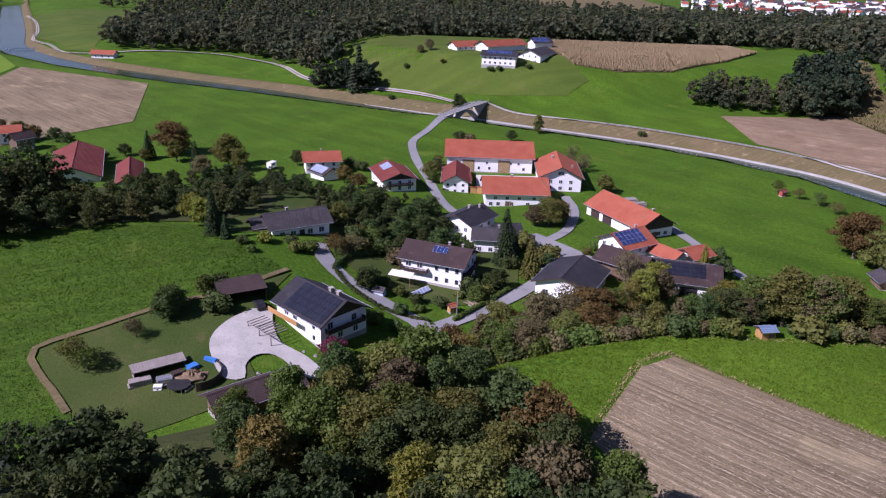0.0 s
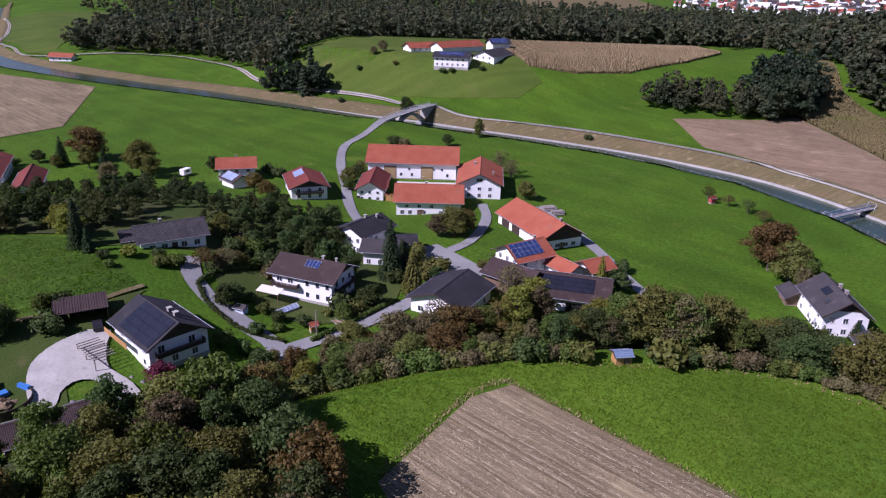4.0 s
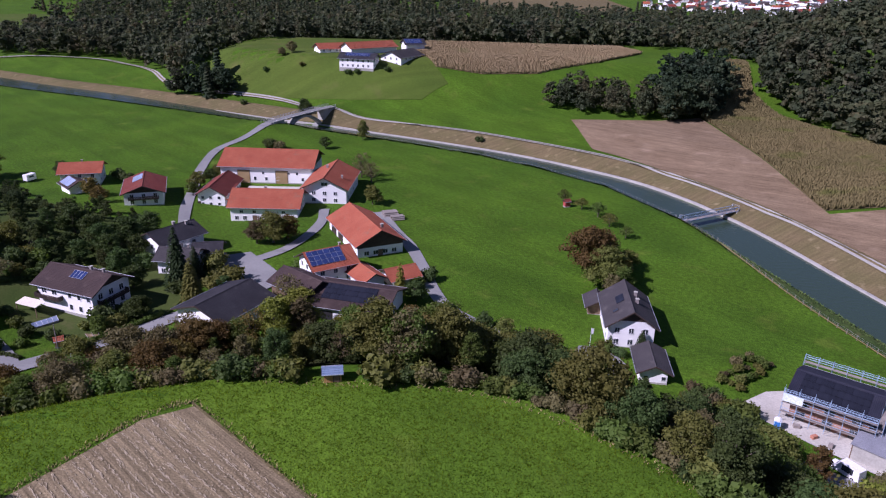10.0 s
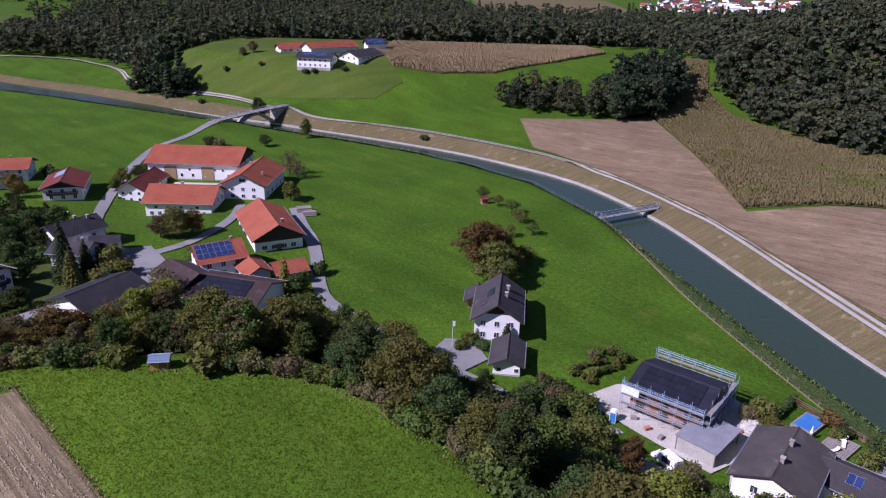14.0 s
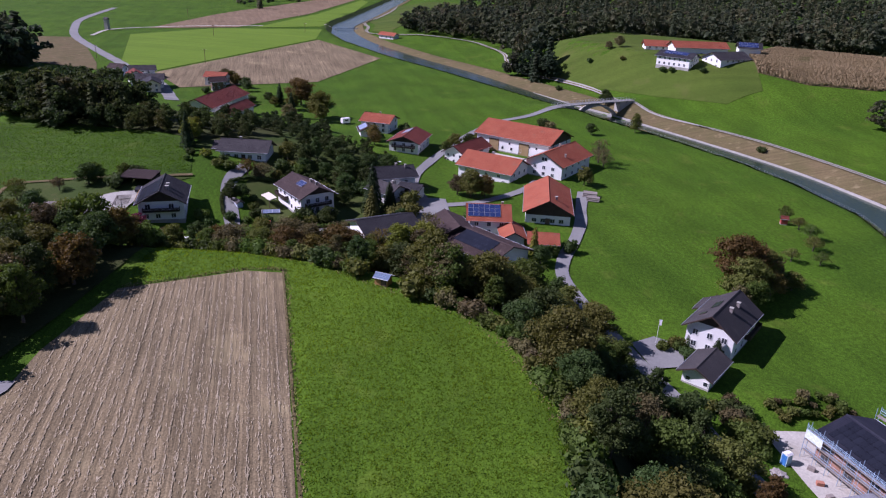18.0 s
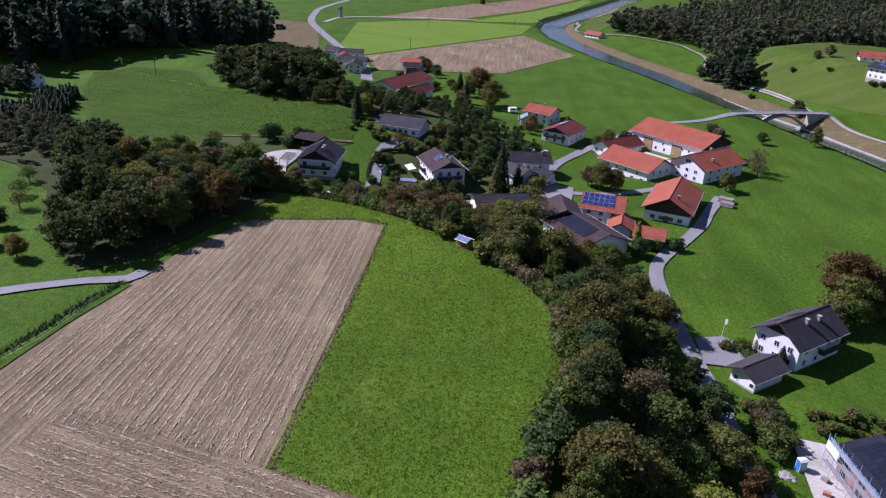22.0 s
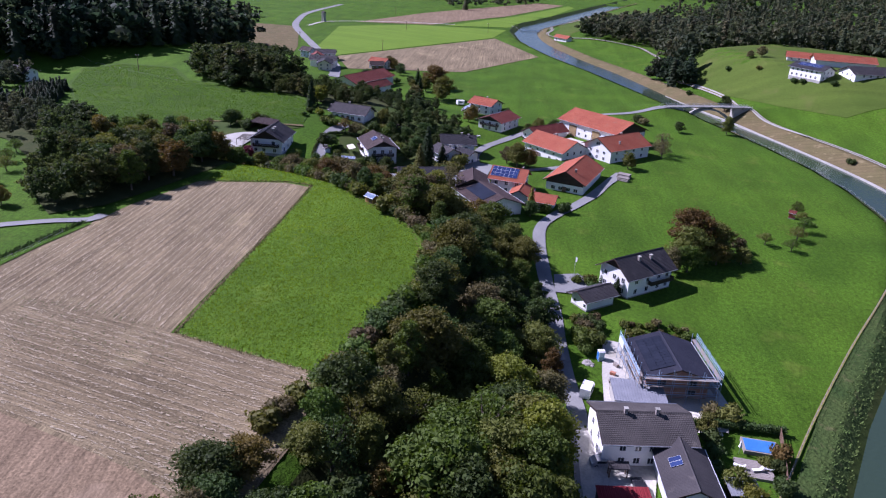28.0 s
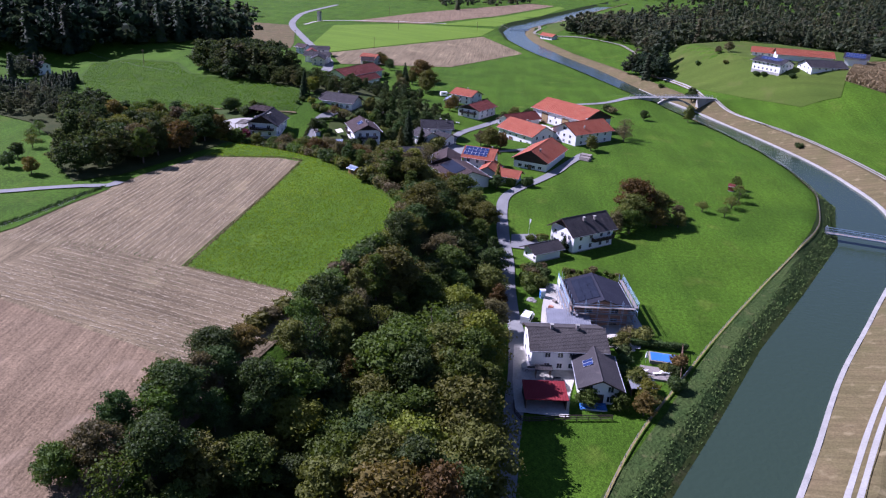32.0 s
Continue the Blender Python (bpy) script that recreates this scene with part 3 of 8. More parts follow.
drape("corn_floor", [(77, 429), (103, 422), (134, 424), (172, 442), (209, 490), (200, 520), (70, 525), (60, 476)], DRY, 0.2, 5, "dry soil under the maize", "field")
drape("corn_floor", [(210, 243), (214, 382), (233, 440), (246, 470), (262, 455), (250, 410), (262, 359), (292, 286), (335, 245), (310, 226), (250, 237)], DRY, 0.2, 5, "dry soil under the maize", "field")


def bank_strip(name, s0, s1, material, up, label, i0=0, i1=None):
    """A strip between two distances from the canal's middle line."""
    line = spline(CANAL, 4)[i0:i1]
    vs, rows = [], 9
    for i, c in enumerate(line):
        d = line[min(i + 1, len(line) - 1)] - line[max(i - 1, 0)]
        d = d / np.linalg.norm(d)
        nrm = np.array([d[1], -d[0]])
        for k in range(rows):
            w = 0.2 * math.sin(i * 1.7 + k)
            q = c + nrm * (s0 + (s1 - s0) * k / (rows - 1) + (w if 0 < k < rows - 1 else 0.4 * w))
            vs.append(tuple(q))
    a = np.array(vs)
    zs = ground_z(a[:, 0], a[:, 1]) + up
    fs = [(i * rows + k, i * rows + k + 1, (i + 1) * rows + k + 1, (i + 1) * rows + k) for i in range(len(line) - 1) for k in range(rows - 1)]
    return tagged(new(name, mesh_of(name, [(x, y, z) for (x, y), z in zip(vs, zs)], fs, material)), label, "bank", "", "structure")


bank_strip("near_bank", -16.4, -8.0, ROUGH, 0.2, "rough grass slope down to the canal")
bank_strip("bank_foot", -9.2, -7.6, LAWN, 0.3, "dry olive grass at the water edge")
bank_strip("far_bank", 9.4, 22, DRY, 0.42, "dry yellow grass bank of the canal")

# concrete edge: a level-topped kerb with a face down to the water
_line = spline(CANAL, 4)
_dir = np.gradient(_line, axis=0)
_dir /= np.linalg.norm(_dir, axis=1)[:, None]
_nrm = np.stack([_dir[:, 1], -_dir[:, 0]], 1)
_mid = _line + _nrm * 8.9
_top = ground_z(_mid[:, 0], _mid[:, 1])
_top = np.convolve(np.pad(_top, 4, mode="edge"), np.ones(9) / 9, "valid") + 0.62
_vs, _fs = [], []
for i, q in enumerate(_line):
    for off, dz in ((8.25, -1.4), (8.3, 0), (9.3, 0.02), (9.4, -0.7)):
        _vs.append((q[0] + _nrm[i, 0] * off, q[1] + _nrm[i, 1] * off, _top[i] + dz))
    if i:
        _fs += [(4 * i - 4 + k, 4 * i - 3 + k, 4 * i + 1 + k, 4 * i + k) for k in range(3)]
tagged(new("canal_kerb", mesh_of("canal_kerb", _vs, _fs, CONCRETE)), "pale concrete edge strip along the water", "bank", "", "structure")

CANAL_ROAD = [(268, -60), (246, 25), (231, 82), (222.4, 114.6), (215, 143.7), (206, 186), (199, 219.3), (193.7, 238.8), (183.8, 262.9), (170.7, 288.1), (153.5, 311.9), (130, 332), (103.2, 351), (83.9, 361.5), (64, 370), (44, 379), (23, 391), (-4, 414), (-37, 431), (-66, 443), (-90, 463),
              (-112, 496), (-140, 521), (-168, 541), (-217, 551), (-278, 556), (-298, 567), (-320, 597), (-356, 637), (-389, 706), (-444, 805), (-500, 890)]
ROADS = [
    ("canal_road", CANAL_ROAD, 3.0, DRY),
    ("farm_road", [(22, 389), (10, 366), (1, 345), (-8, 322), (-12, 304), (-9, 275), (-4, 252), (0, 232), (6, 214), (15, 200), (24, 192), (31, 186), (36, 178)], 3.5, ASPHALT),
    ("village_road", [(-30, 168), (-27, 160), (-21, 152), (-11, 144), (-2, 136), (0, 126), (-2, 116), (-4, 104)], 4.4, ASPHALT),
    ("village_road", [(-1, 134), (14, 147), (28, 164), (35, 178)], 4.0, ASPHALT),
    ("yard_road", [(31, 189), (39, 199), (43, 210), (45, 222), (44, 234)], 3.2, ASPHALT),
    ("lane", [(62, 232), (68, 216), (73, 204), (77, 190), (80, 176), (86, 164), (104, 147), (122, 132), (141, 115), (156, 103), (180, 78), (205, 48), (240, -10)], 3.6, ASPHALT),
    ("field_track", [(40, 55), (42, 51), (39, 45), (36, 35), (34, 26), (28, 10), (15, -20)], 3.0, ASPHALT),
    ("far_road", [(-150, 232), (-172, 246), (-200, 262), (-236, 274), (-275, 290), (-340, 315), (-412, 345), (-470, 380), (-530, 425), (-620, 520)], 6.5, ASPHALT),
    ("far_track", [(-412, 358), (-440, 400), (-420, 470), (-385, 520), (-350, 590), (-330, 612)], 3.0, GRAVEL),
]
for _name, _pts, _w, _m in ROADS:
    ribbon(_name, _pts, _w, _m, 0.2 if _m is not DRY else 0.56, "worn pale grey %s through the grass" % ("gravel track" if _m in (GRAVEL, DRY) else "asphalt lane"), "road")
for _o in (-0.85, 0.85):
    ribbon("wheel_track", CANAL_ROAD, 0.95, TRACK, 0.60, "pale gravel wheel track of the canal road", "road", offset=_o)
drape("yard", rounded([(-38, 132), (-42, 127), (-43.5, 121), (-41, 114.5), (-37.5, 110), (-34, 110.5), (-34.8, 114), (-34, 117), (-31.5, 118.2), (-28.5, 117), (-25, 113.6), (-21, 111.5), (-19.5, 113.5), (-24, 118.6), (-30, 122.5), (-33, 129), (-34, 133)]), CONCRETE, 0.34, 3, "cracked pale concrete yard curving round a grass island", "yard")
drape("yard", [(22, 192), (30, 196), (38, 186), (44, 178), (36, 168), (28, 168), (28, 180)], ASPHALT, 0.24, 3, "wide pale asphalt place between the farms", "yard")
drape("yard", [(14, 243), (38, 243), (38, 257), (14, 257)], GRAVEL, 0.2, 3, "pale gravel courtyard of the farm", "yard")
drape("building_site", [(138, 131), (147, 120), (156, 110), (166, 116), (173, 124), (168, 132), (160, 138), (146, 136)], GRAVEL, 0.22, 2.5, "white gravel building site round the shell house", "yard")
drape("yard", [(156, 102), (166, 92), (174, 85), (181, 92), (176, 98), (168, 110), (160, 112)], GRAVEL, 0.2, 2.5, "grey paved yard beside the white house", "yard")
drape("yard", [(109, 146), (116, 139), (121, 144), (118, 152), (112, 152)], ASPHALT, 0.2, 2.5, "grey paved forecourt by the garage", "yard")
ribbon("field_edge", [(43, 111), (108.5, 48.5)], 0.45, DRY, 0.075 - LAYER[0], "yellowish uncut grass strip along the stubble", "verge")
ribbon("field_edge", [(108.5, 48.5), (134, 63.5)], 0.4, DRY, 0.075 - LAYER[0], "yellowish uncut grass strip along the stubble", "verge")
for _poly in ([(68, 128), (90, 124), (108, 113), (123, 95), (136, 76), (147, 56), (160, 36), (172, 16), (190, -10), (218, 10), (196, 48), (178, 72), (158, 95), (140, 110), (120, 127), (104, 141), (90, 152), (76, 154), (60, 148)],
              [(33, 44), (33, 57), (26, 72), (19, 85), (8, 104), (-2, 112), (-22, 104), (-42, 92), (-66, 82), (-100, 58), (-80, 34), (-48, 48), (-20, 50), (4, 44)], [(-10, 114), (14, 116), (40, 121), (64, 125), (66, 144), (48, 148), (26, 142), (6, 130)],
              [(-58, 174), (-78, 173), (-108, 160), (-130, 156), (-152, 166), (-132, 198), (-100, 210), (-70, 216), (-48, 204), (-46, 186)]):
    drape("woodland_floor", _poly, FLOOR, 0.16, 4, "shaded leaf litter under the trees", "ground")

# ---- houses ----
SOOTY = mat("sooty_chimney_render", (0.24, 0.21, 0.19), (0.34, 0.30, 0.27), 1.0, 6.0, 0.9, 0.2, 0.02)
_cache = {}


def window_meshes(w, h, frame_m):
    key = ("win", round(w, 2), round(h, 2), frame_m.name)
    if key not in _cache:
        fr = Shape()
        t = 0.09
        fr.box(-w / 2 - t, w / 2 + t, -0.06, 0.05, h, h + t).box(-w / 2 - t, w / 2 + t, -0.10, 0.05, -t, 0)
        fr.box(-w / 2 - t, -w / 2, -0.06, 0.05, 0, h).box(w / 2, w / 2 + t, -0.06, 0.05, 0, h)
        if w > 0.9:
            fr.box(-0.035, 0.035, -0.045, 0.03, 0, h)
        _cache[key] = (fr.mesh("window_frame", frame_m), Shape().box(-w / 2, w / 2, -0.03, 0.02, 0, h).mesh("pane", PANE))
    return _cache[key]


def add_window(parent, x, y, z, rz, w=1.1, h=1.25, frame_m=None, shutters=None):
    fm, pm = window_meshes(w, h, frame_m or WHITE)
    win = put("window", fm, parent, at=pose(x, y, z, 0, 0, rz))
    put("pane", pm, win)
    if shutters:
        key = ("shut", round(h, 2), shutters.name)
        if key not in _cache:
            _cache[key] = Shape().box(-0.27, 0.27, -0.05, 0.0, 0, h).mesh("shutter", shutters)
        for sx in (-1, 1):
            put("shutter", _cache[key], win, at=pose(sx * (w / 2 + 0.4), -0.02, 0))
    return win


def tiled_slope(length, run, rise, thick=0.16, course=0.36):
    """One roof slope: eave at y = -run, z = -rise; ridge at y = 0, z = 0; stepped courses along x."""
    s = Shape()
    n = max(4, int(math.hypot(run, rise) / course))
    x0, x1 = -length / 2, length / 2
    vs, fs = [], []
    for i in range(n):
        a, b = i / n, (i + 1) / n
        ya, za, yb, zb = -run * (1 - a), -rise * (1 - a), -run * (1 - b), -rise * (1 - b)
        k = len(vs)
        vs += [(x0, ya, za + 0.05), (x1, ya, za + 0.05), (x1, yb, zb), (x0, yb, zb), (x0, ya, za), (x1, ya, za)]
        fs += [(k, k + 1, k + 2, k + 3), (k + 4, k + 5, k + 1, k)]
    s.add(vs, fs)
    s.add([(x0, -run, -rise), (x1, -run, -rise), (x1, 0, 0), (x0, 0, 0), (x0, -run, -rise - thick), (x1, -run, -rise - thick), (x1, 0, -thick), (x0, 0, -thick)],
          [(7, 6, 5, 4), (0, 4, 5, 1), (1, 5, 6, 2), (2, 6, 7, 3), (3, 7, 4, 0)])
    return s


def chimney(parent, x, y, z, w=0.6, h=0.95, material=None):
    w = w * 0.9
    c = put("chimney", Shape().box(-w / 2, w / 2, -w / 2, w / 2, -1.0, h).mesh("chimney", material or SOOTY), parent, at=pose(x, y, z))
    put("chimney_cap", Shape().box(-w / 2 - 0.1, w / 2 + 0.1, -w / 2 - 0.1, w / 2 + 0.1, h, h + 0.12).mesh("chimney_cap", CONCRETE), c)


def balcony(parent, x, y, z, rz, length, depth=1.2, material=None):
    m = material or DARKWOOD
    b = put("balcony", Shape().box(-length / 2, length / 2, -depth, 0, -0.15, 0).mesh("balcony", m), parent, at=pose(x, y, z, 0, 0, rz))
    r = Shape().box(-length / 2, length / 2, -depth - 0.04, -depth + 0.04, 0.9, 1.0)
    k = int(length / 0.22)
    for i in range(k + 1):
        u = -length / 2 + i * length / k
        r.box(u - 0.075, u + 0.075, -depth - 0.02, -depth + 0.02, 0.02, 0.9)
    for sx in (-1, 1):
        r.box(sx * length / 2 - 0.03, sx * length / 2 + 0.03, -depth, 0, 0.05, 1.0)
    put("railing", r.mesh("railing", m), b)


def house(name, x, y, rz, length, width, eave, ridge, label, roof, wall=None, z=None, ov=0.9, gov=1.1, gables=(None, None), windows=(), group="", category="house",
          chimneys=(), shutters=None, frames=None, halfhip=0.0, doors=(), big_doors=(), roof_label=""):
    """Gabled building. length and width are over the roof; eave and ridge are heights above the ground at its base.
    windows: (side, along, height, w, h); sides: 0 front long (-y), 1 right gable (+x), 2 back long (+y), 3 left gable (-x)."""
    wall = wall or WALL
    if z is None:
        z = min(gz(x + a, y + b) for a in (-4, 0, 4) for b in (-4, 0, 4))
    e = thing(name, x, y, z, rz, label, category, group)
    lx, wy = length / 2 - gov, width / 2 - ov
    run, rise = width / 2, ridge - eave
    wall_top = eave + rise * ov / run - 0.22
    apex = ridge - 0.24
    put("wall", Shape().prism([(-wy, -2.5), (wy, -2.5), (wy, wall_top), (0, apex), (-wy, wall_top)], "x", -lx, lx).mesh("wall", wall), e)
    put("plinth", Shape().box(-lx - 0.04, lx + 0.04, -wy - 0.04, wy + 0.04, -2.5, 0.35).mesh("plinth", CONCRETE), e)
    front = put("roof_slope", tiled_slope(length, run, rise).mesh("roof_slope", roof, True), e, roof_label, at=pose(0, 0, ridge))
    put("roof_slope", front.data, e, roof_label, at=pose(0, 0, ridge, 0, 0, 180))
    put("ridge_cap", Shape().prism([(-0.2, -0.06), (0, 0.10), (0.2, -0.06)], "x", -length / 2 - 0.03, length / 2 + 0.03).mesh("ridge_cap", roof), e, at=pose(0, 0, ridge + 0.05))
    bb = Shape().beam((0, -run, -rise - 0.1), (0, 0, -0.1), 0.05, 0.28).mesh("bargeboard", DARKWOOD)
    for sx in (-1, 1):
        for turn in (0, 180):
            put("bargeboard", bb, e, at=pose(sx * length / 2, 0, ridge, 0, 0, turn))
    gut = Shape().tube((-length / 2, 0, 0), (length / 2, 0, 0), 0.08, n=6).mesh("gutter", METAL)
    for sy in (-1, 1):
        put("gutter", gut, e, at=pose(0, sy * (run + 0.06), eave + 0.02))
    for k, g in enumerate(gables):
        if g:
            zc = g[1] if isinstance(g, tuple) else wall_top - 0.3
            gm = g[0] if isinstance(g, tuple) else g
            sx = 1 if k == 0 else -1
            hw = wy * (apex - zc) / (apex - wall_top) if zc > wall_top else wy
            pts = [(-wy, zc), (wy, zc), (wy, wall_top), (0, apex), (-wy, wall_top)] if zc <= wall_top else [(-hw, zc), (hw, zc), (0, apex)]
            put("gable_cladding", Shape().prism(pts, "x", sx * lx, sx * (lx + 0.07)).mesh("gable_cladding", gm), e)
    spots = {0: lambda u, h: (u, -wy, h, 0), 1: lambda u, h: (lx, u, h, 90), 2: lambda u, h: (u, wy, h, 180), 3: lambda u, h: (-lx, u, h, 270)}
    for sidek, u, h, w, hh in windows:
        px, py, pz, rr = spots[sidek](u, h)
        add_window(e, px, py, pz, rr, w, hh, frames, shutters)
    for sidek, u, w, hh, dm in doors:
        px, py, pz, rr = spots[sidek](u, 0)
        d = put("door", Shape().box(-w / 2, w / 2, -0.06, 0.03, 0.0, hh).mesh("door", dm), e, at=pose(px, py, 0.05, 0, 0, rr))
        put("door_frame", Shape().box(-w / 2 - 0.12, -w / 2, -0.09, 0.03, 0, hh + 0.12).box(w / 2, w / 2 + 0.12, -0.09, 0.03, 0, hh + 0.12).box(-w / 2, w / 2, -0.09, 0.03, hh, hh + 0.12).mesh("door_frame", DARKWOOD), d)
    for cx, cy, w in chimneys:
        chimney(e, cx, cy, ridge - abs(cy) * rise / run, w)
    e["lx"], e["wy"], e["run"], e["rise"], e["ridge"] = lx, wy, run, rise, ridge
    return e


def rows_of(side, along, heights, w=1.0, h=1.2):
    return [(side, u, z, w, h) for z in heights for u in along]


def panels_on(e, side, x0, y0, cols, rows, material=None, pw=1.0, ph=1.65):
    """Solar array standing on one slope of house e, parented to that slope's house."""
    run, rise, ridge = e["run"], e["rise"], e["ridge"]
    mat_ = material or PV
    key = ("pv", pw, ph, mat_.name)
    if key not in _cache:
        _cache[key] = (Shape().box(0, pw, -ph, 0, 0.0, 0.04).mesh("solar_panel", mat_), Shape().box(0, pw, -0.035, 0, 0.04, 0.05).box(0, pw, -ph, -ph + 0.035, 0.04, 0.05).box(0, 0.035, -ph + 0.035, -0.035, 0.04, 0.05).box(pw - 0.035, pw, -ph + 0.035, -0.035, 0.04, 0.05).mesh("panel_frame", METAL))
    pm, fm = _cache[key]
    ang = math.degrees(math.atan2(rise, run))
    for i in range(cols):
        for j in range(rows):
            d, x = y0 + j * (ph + 0.03), x0 + i * (pw + 0.03)
            m = pose(x, -d * math.cos(radians(ang)), ridge - d * math.sin(radians(ang)) + 0.13, ang, 0, 0)
            if side > 0:
                m = pose(0, 0, 0, 0, 0, 180) @ m
            p = put("solar_panel", pm, e, at=m)
            if mat_ is not PV:
                put("panel_frame", fm, p)


def skylight(e, side, x, d, w=0.9, h=1.3):
    run, rise, ridge = e["run"], e["rise"], e["ridge"]
    ang = math.degrees(math.atan2(rise, run))
    m = pose(x, -d * math.cos(radians(ang)), ridge - d * math.sin(radians(ang)) + 0.05, ang, 0, 0)
    if side > 0:
        m = pose(0, 0, 0, 0, 0, 180) @ m
    s = put("skylight", Shape().box(-w / 2 - 0.08, w / 2 + 0.08, -h - 0.08, 0.08, 0, 0.1).mesh("skylight", DARKWOOD), e, at=m)
    put("pane", Shape().box(-w / 2, w / 2, -h, 0, 0.1, 0.12).mesh("pane", PANE), s)


two = (1.0, 3.7)
# house with the black solar roof
pv_house = house("house", -23.2, 131.2, -43, 17, 13.6, 5.0, 8.8, "white two-storey house with black solar roof and dark gable", SLATE, z=3.0, gables=((DARKWOOD, 5.6), (DARKWOOD, 5.6)),
                 windows=rows_of(1, (-3.5, 2.6), (3.4,), 1.2, 1.4) + rows_of(1, (-4, -1, 3), (0.8,), 1.1, 1.2) + rows_of(0, (5.2,), (0.9, 3.4), 0.9, 1.1) + rows_of(0, (-4, -1), (3.3,), 1.3, 1.2) + rows_of(2, (-5, 0, 5), two), chimneys=((1.5, 1.6, 0.9), (4.0, 1.6, 0.9)))
panels_on(pv_house, -1, -4.6, 0.35, 12, 4, PV)
balcony(pv_house, 7.4, 0, 3.0, 90, 9.5)
# white house with brown roof
wh = house("house", 1.1, 162.6, -21, 18, 12.4, 5.6, 8.6, "white two-storey house with dark brown tiled roof", BROWN, z=1.6, gables=((DARKWOOD, 6.3), None),
           windows=rows_of(0, (1.5, 4.2, 6.8), (1.0, 3.8), 0.9, 1.2) + rows_of(1, (-3, 0, 3), (1.0, 3.8), 1.1, 1.3) + rows_of(0, (-6, -3), (3.8,), 1.3, 1.2), chimneys=((2.5, 0.6, 0.6), (6, 0.6, 0.5)), shutters=None)
panels_on(wh, -1, -0.8, 0.8, 4, 1, PVBLUE, 0.9, 2.2)
balcony(wh, 7.9, 0, 3.0, 90, 8)
balcony(wh, -4.2, -5.3, 3.0, 0, 7)
# grey-roofed bungalow
gh = house("house", -37.3, 175.4, 30, 17.5, 11.5, 3.2, 6.2, "white bungalow with weathered grey tiled roof", GREY, z=7.4, gables=(None, (GREYWOOD, 3.6)),
           windows=rows_of(0, (-5, -2.2, 2.4, 5.5), (0.9,), 1.3, 1.3) + rows_of(3, (-2, 2), (0.8,), 1.2, 1.3), chimneys=((-2, 0.5, 0.7),), doors=((0, 0.2, 1.1, 2.1, DARKWOOD),))
house("house", -45.5, 173, 30, 7, 7, 2.8, 4.8, "low grey-roofed garage beside the bungalow", GREY, z=7.4, category="garage")
# grey double house
d1 = house("house", 9.5, 195, 55, 14.5, 12, 5.6, 8.2, "white double house with dark grey tiled roof", SLATE, z=0.8, windows=rows_of(0, (-4, -1, 3), (0.9, 3.5)) + rows_of(3, (-3, 0, 3), (0.9, 3.5)) + rows_of(2, (-3, 3), two), chimneys=((1.5, 1.0, 0.7), (4, -1, 0.6)))
house("house", 15.5, 184, -5, 11, 9.5, 4.2, 6.4, "white annexe with dark brown-grey roof", GREY, z=0.8, windows=rows_of(0, (-3, 0, 3), (0.9,)) + rows_of(1, (-2, 2), (0.9, 3.0)), chimneys=((2, 0.5, 0.6),))
house("house", 20.5, 190.5, 10, 8, 8, 3.8, 5.6, "small white wing with grey roof", SLATE, z=0.8, windows=rows_of(1, (0,), (0.9,)))
# red farm
barn = house("barn", 19.4, 271, -1, 34.5, 22, 5.9, 10.2, "long white barn with bright orange-red tiled roof", RED, z=1.9, gables=((DARKWOOD, 5.2), (DARKWOOD, 5.2)), category="barn",
             windows=rows_of(0, (-4, 0, 4, 13), (1.2,), 0.9, 1.1) + rows_of(0, (-1, 8, 11), (3.4,), 0.8, 0.8) + rows_of(1, (-6, 0, 6), (1.2, 4.0)), doors=((0, -8, 4.2, 4.6, PALEWOOD), (0, 5.5, 4.2, 4.6, PALEWOOD)))
house("house", 6.4, 248.4, 89, 21, 10.6, 4.4, 7.4, "small white farm building with red tiled roof", DEEPRED, z=-0.4, windows=rows_of(3, (-2.6, 0.2, 2.8), (0.9, 3.0), 0.9, 0.9) + rows_of(0, (-5, 0, 5), (1.0,)), doors=((3, 4.0, 0.9, 2.0, DARKWOOD),), group="red farm")
g_house = house("house", 26.4, 233.7, 0.5, 23, 16.5, 4.9, 8.9, "white farmhouse with bright red tiled roof", RED, z=-0.7, windows=rows_of(0, (-8.5, -6, -1.5, 4, 8), (0.9,), 1.1, 1.2) + rows_of(0, (-7, -3, 1, 6), (3.1,), 1.0, 0.9) + rows_of(1, (-4, 0, 4), (1.0, 3.4)), chimneys=((-1, 1.0, 0.8),), doors=((0, -2.6, 1.8, 2.2, WOOD),), group="red farm")
house("house", 43.8, 251.5, 87, 25, 16.2, 5.2, 9.2, "tall white farmhouse with weathered red tiled roof", RED, z=1.4, gables=(None, None), windows=rows_of(3, (-3.6, 0, 3.6), (0.9, 3.2), 1.1, 1.1) + rows_of(3, (0,), (6.2,), 2.0, 1.2) + rows_of(0, (-8, -3, 2, 7), two) + rows_of(2, (-8, -3, 2, 7), two), chimneys=((4, 2.0, 0.8), (-4, -4.5, 0.6)), group="red farm")
house("barn", 59.8, 208.2, -64, 27, 15, 4.0, 8.0, "big barn with weathered red roof and dark timber gable", RED, z=0.7, gables=((DARKWOOD, 3.2), (DARKWOOD, 3.0)), category="barn", windows=rows_of(1, (-4, -1.4, 1.4, 4), (1.0,), 1.3, 1.1), doors=((1, 0, 1.2, 2.1, WOOD), (0, -8, 4, 3.2, DARKWOOD), (0, -2, 4, 3.2, DARKWOOD)), chimneys=((8, 2.2, 0.7),))
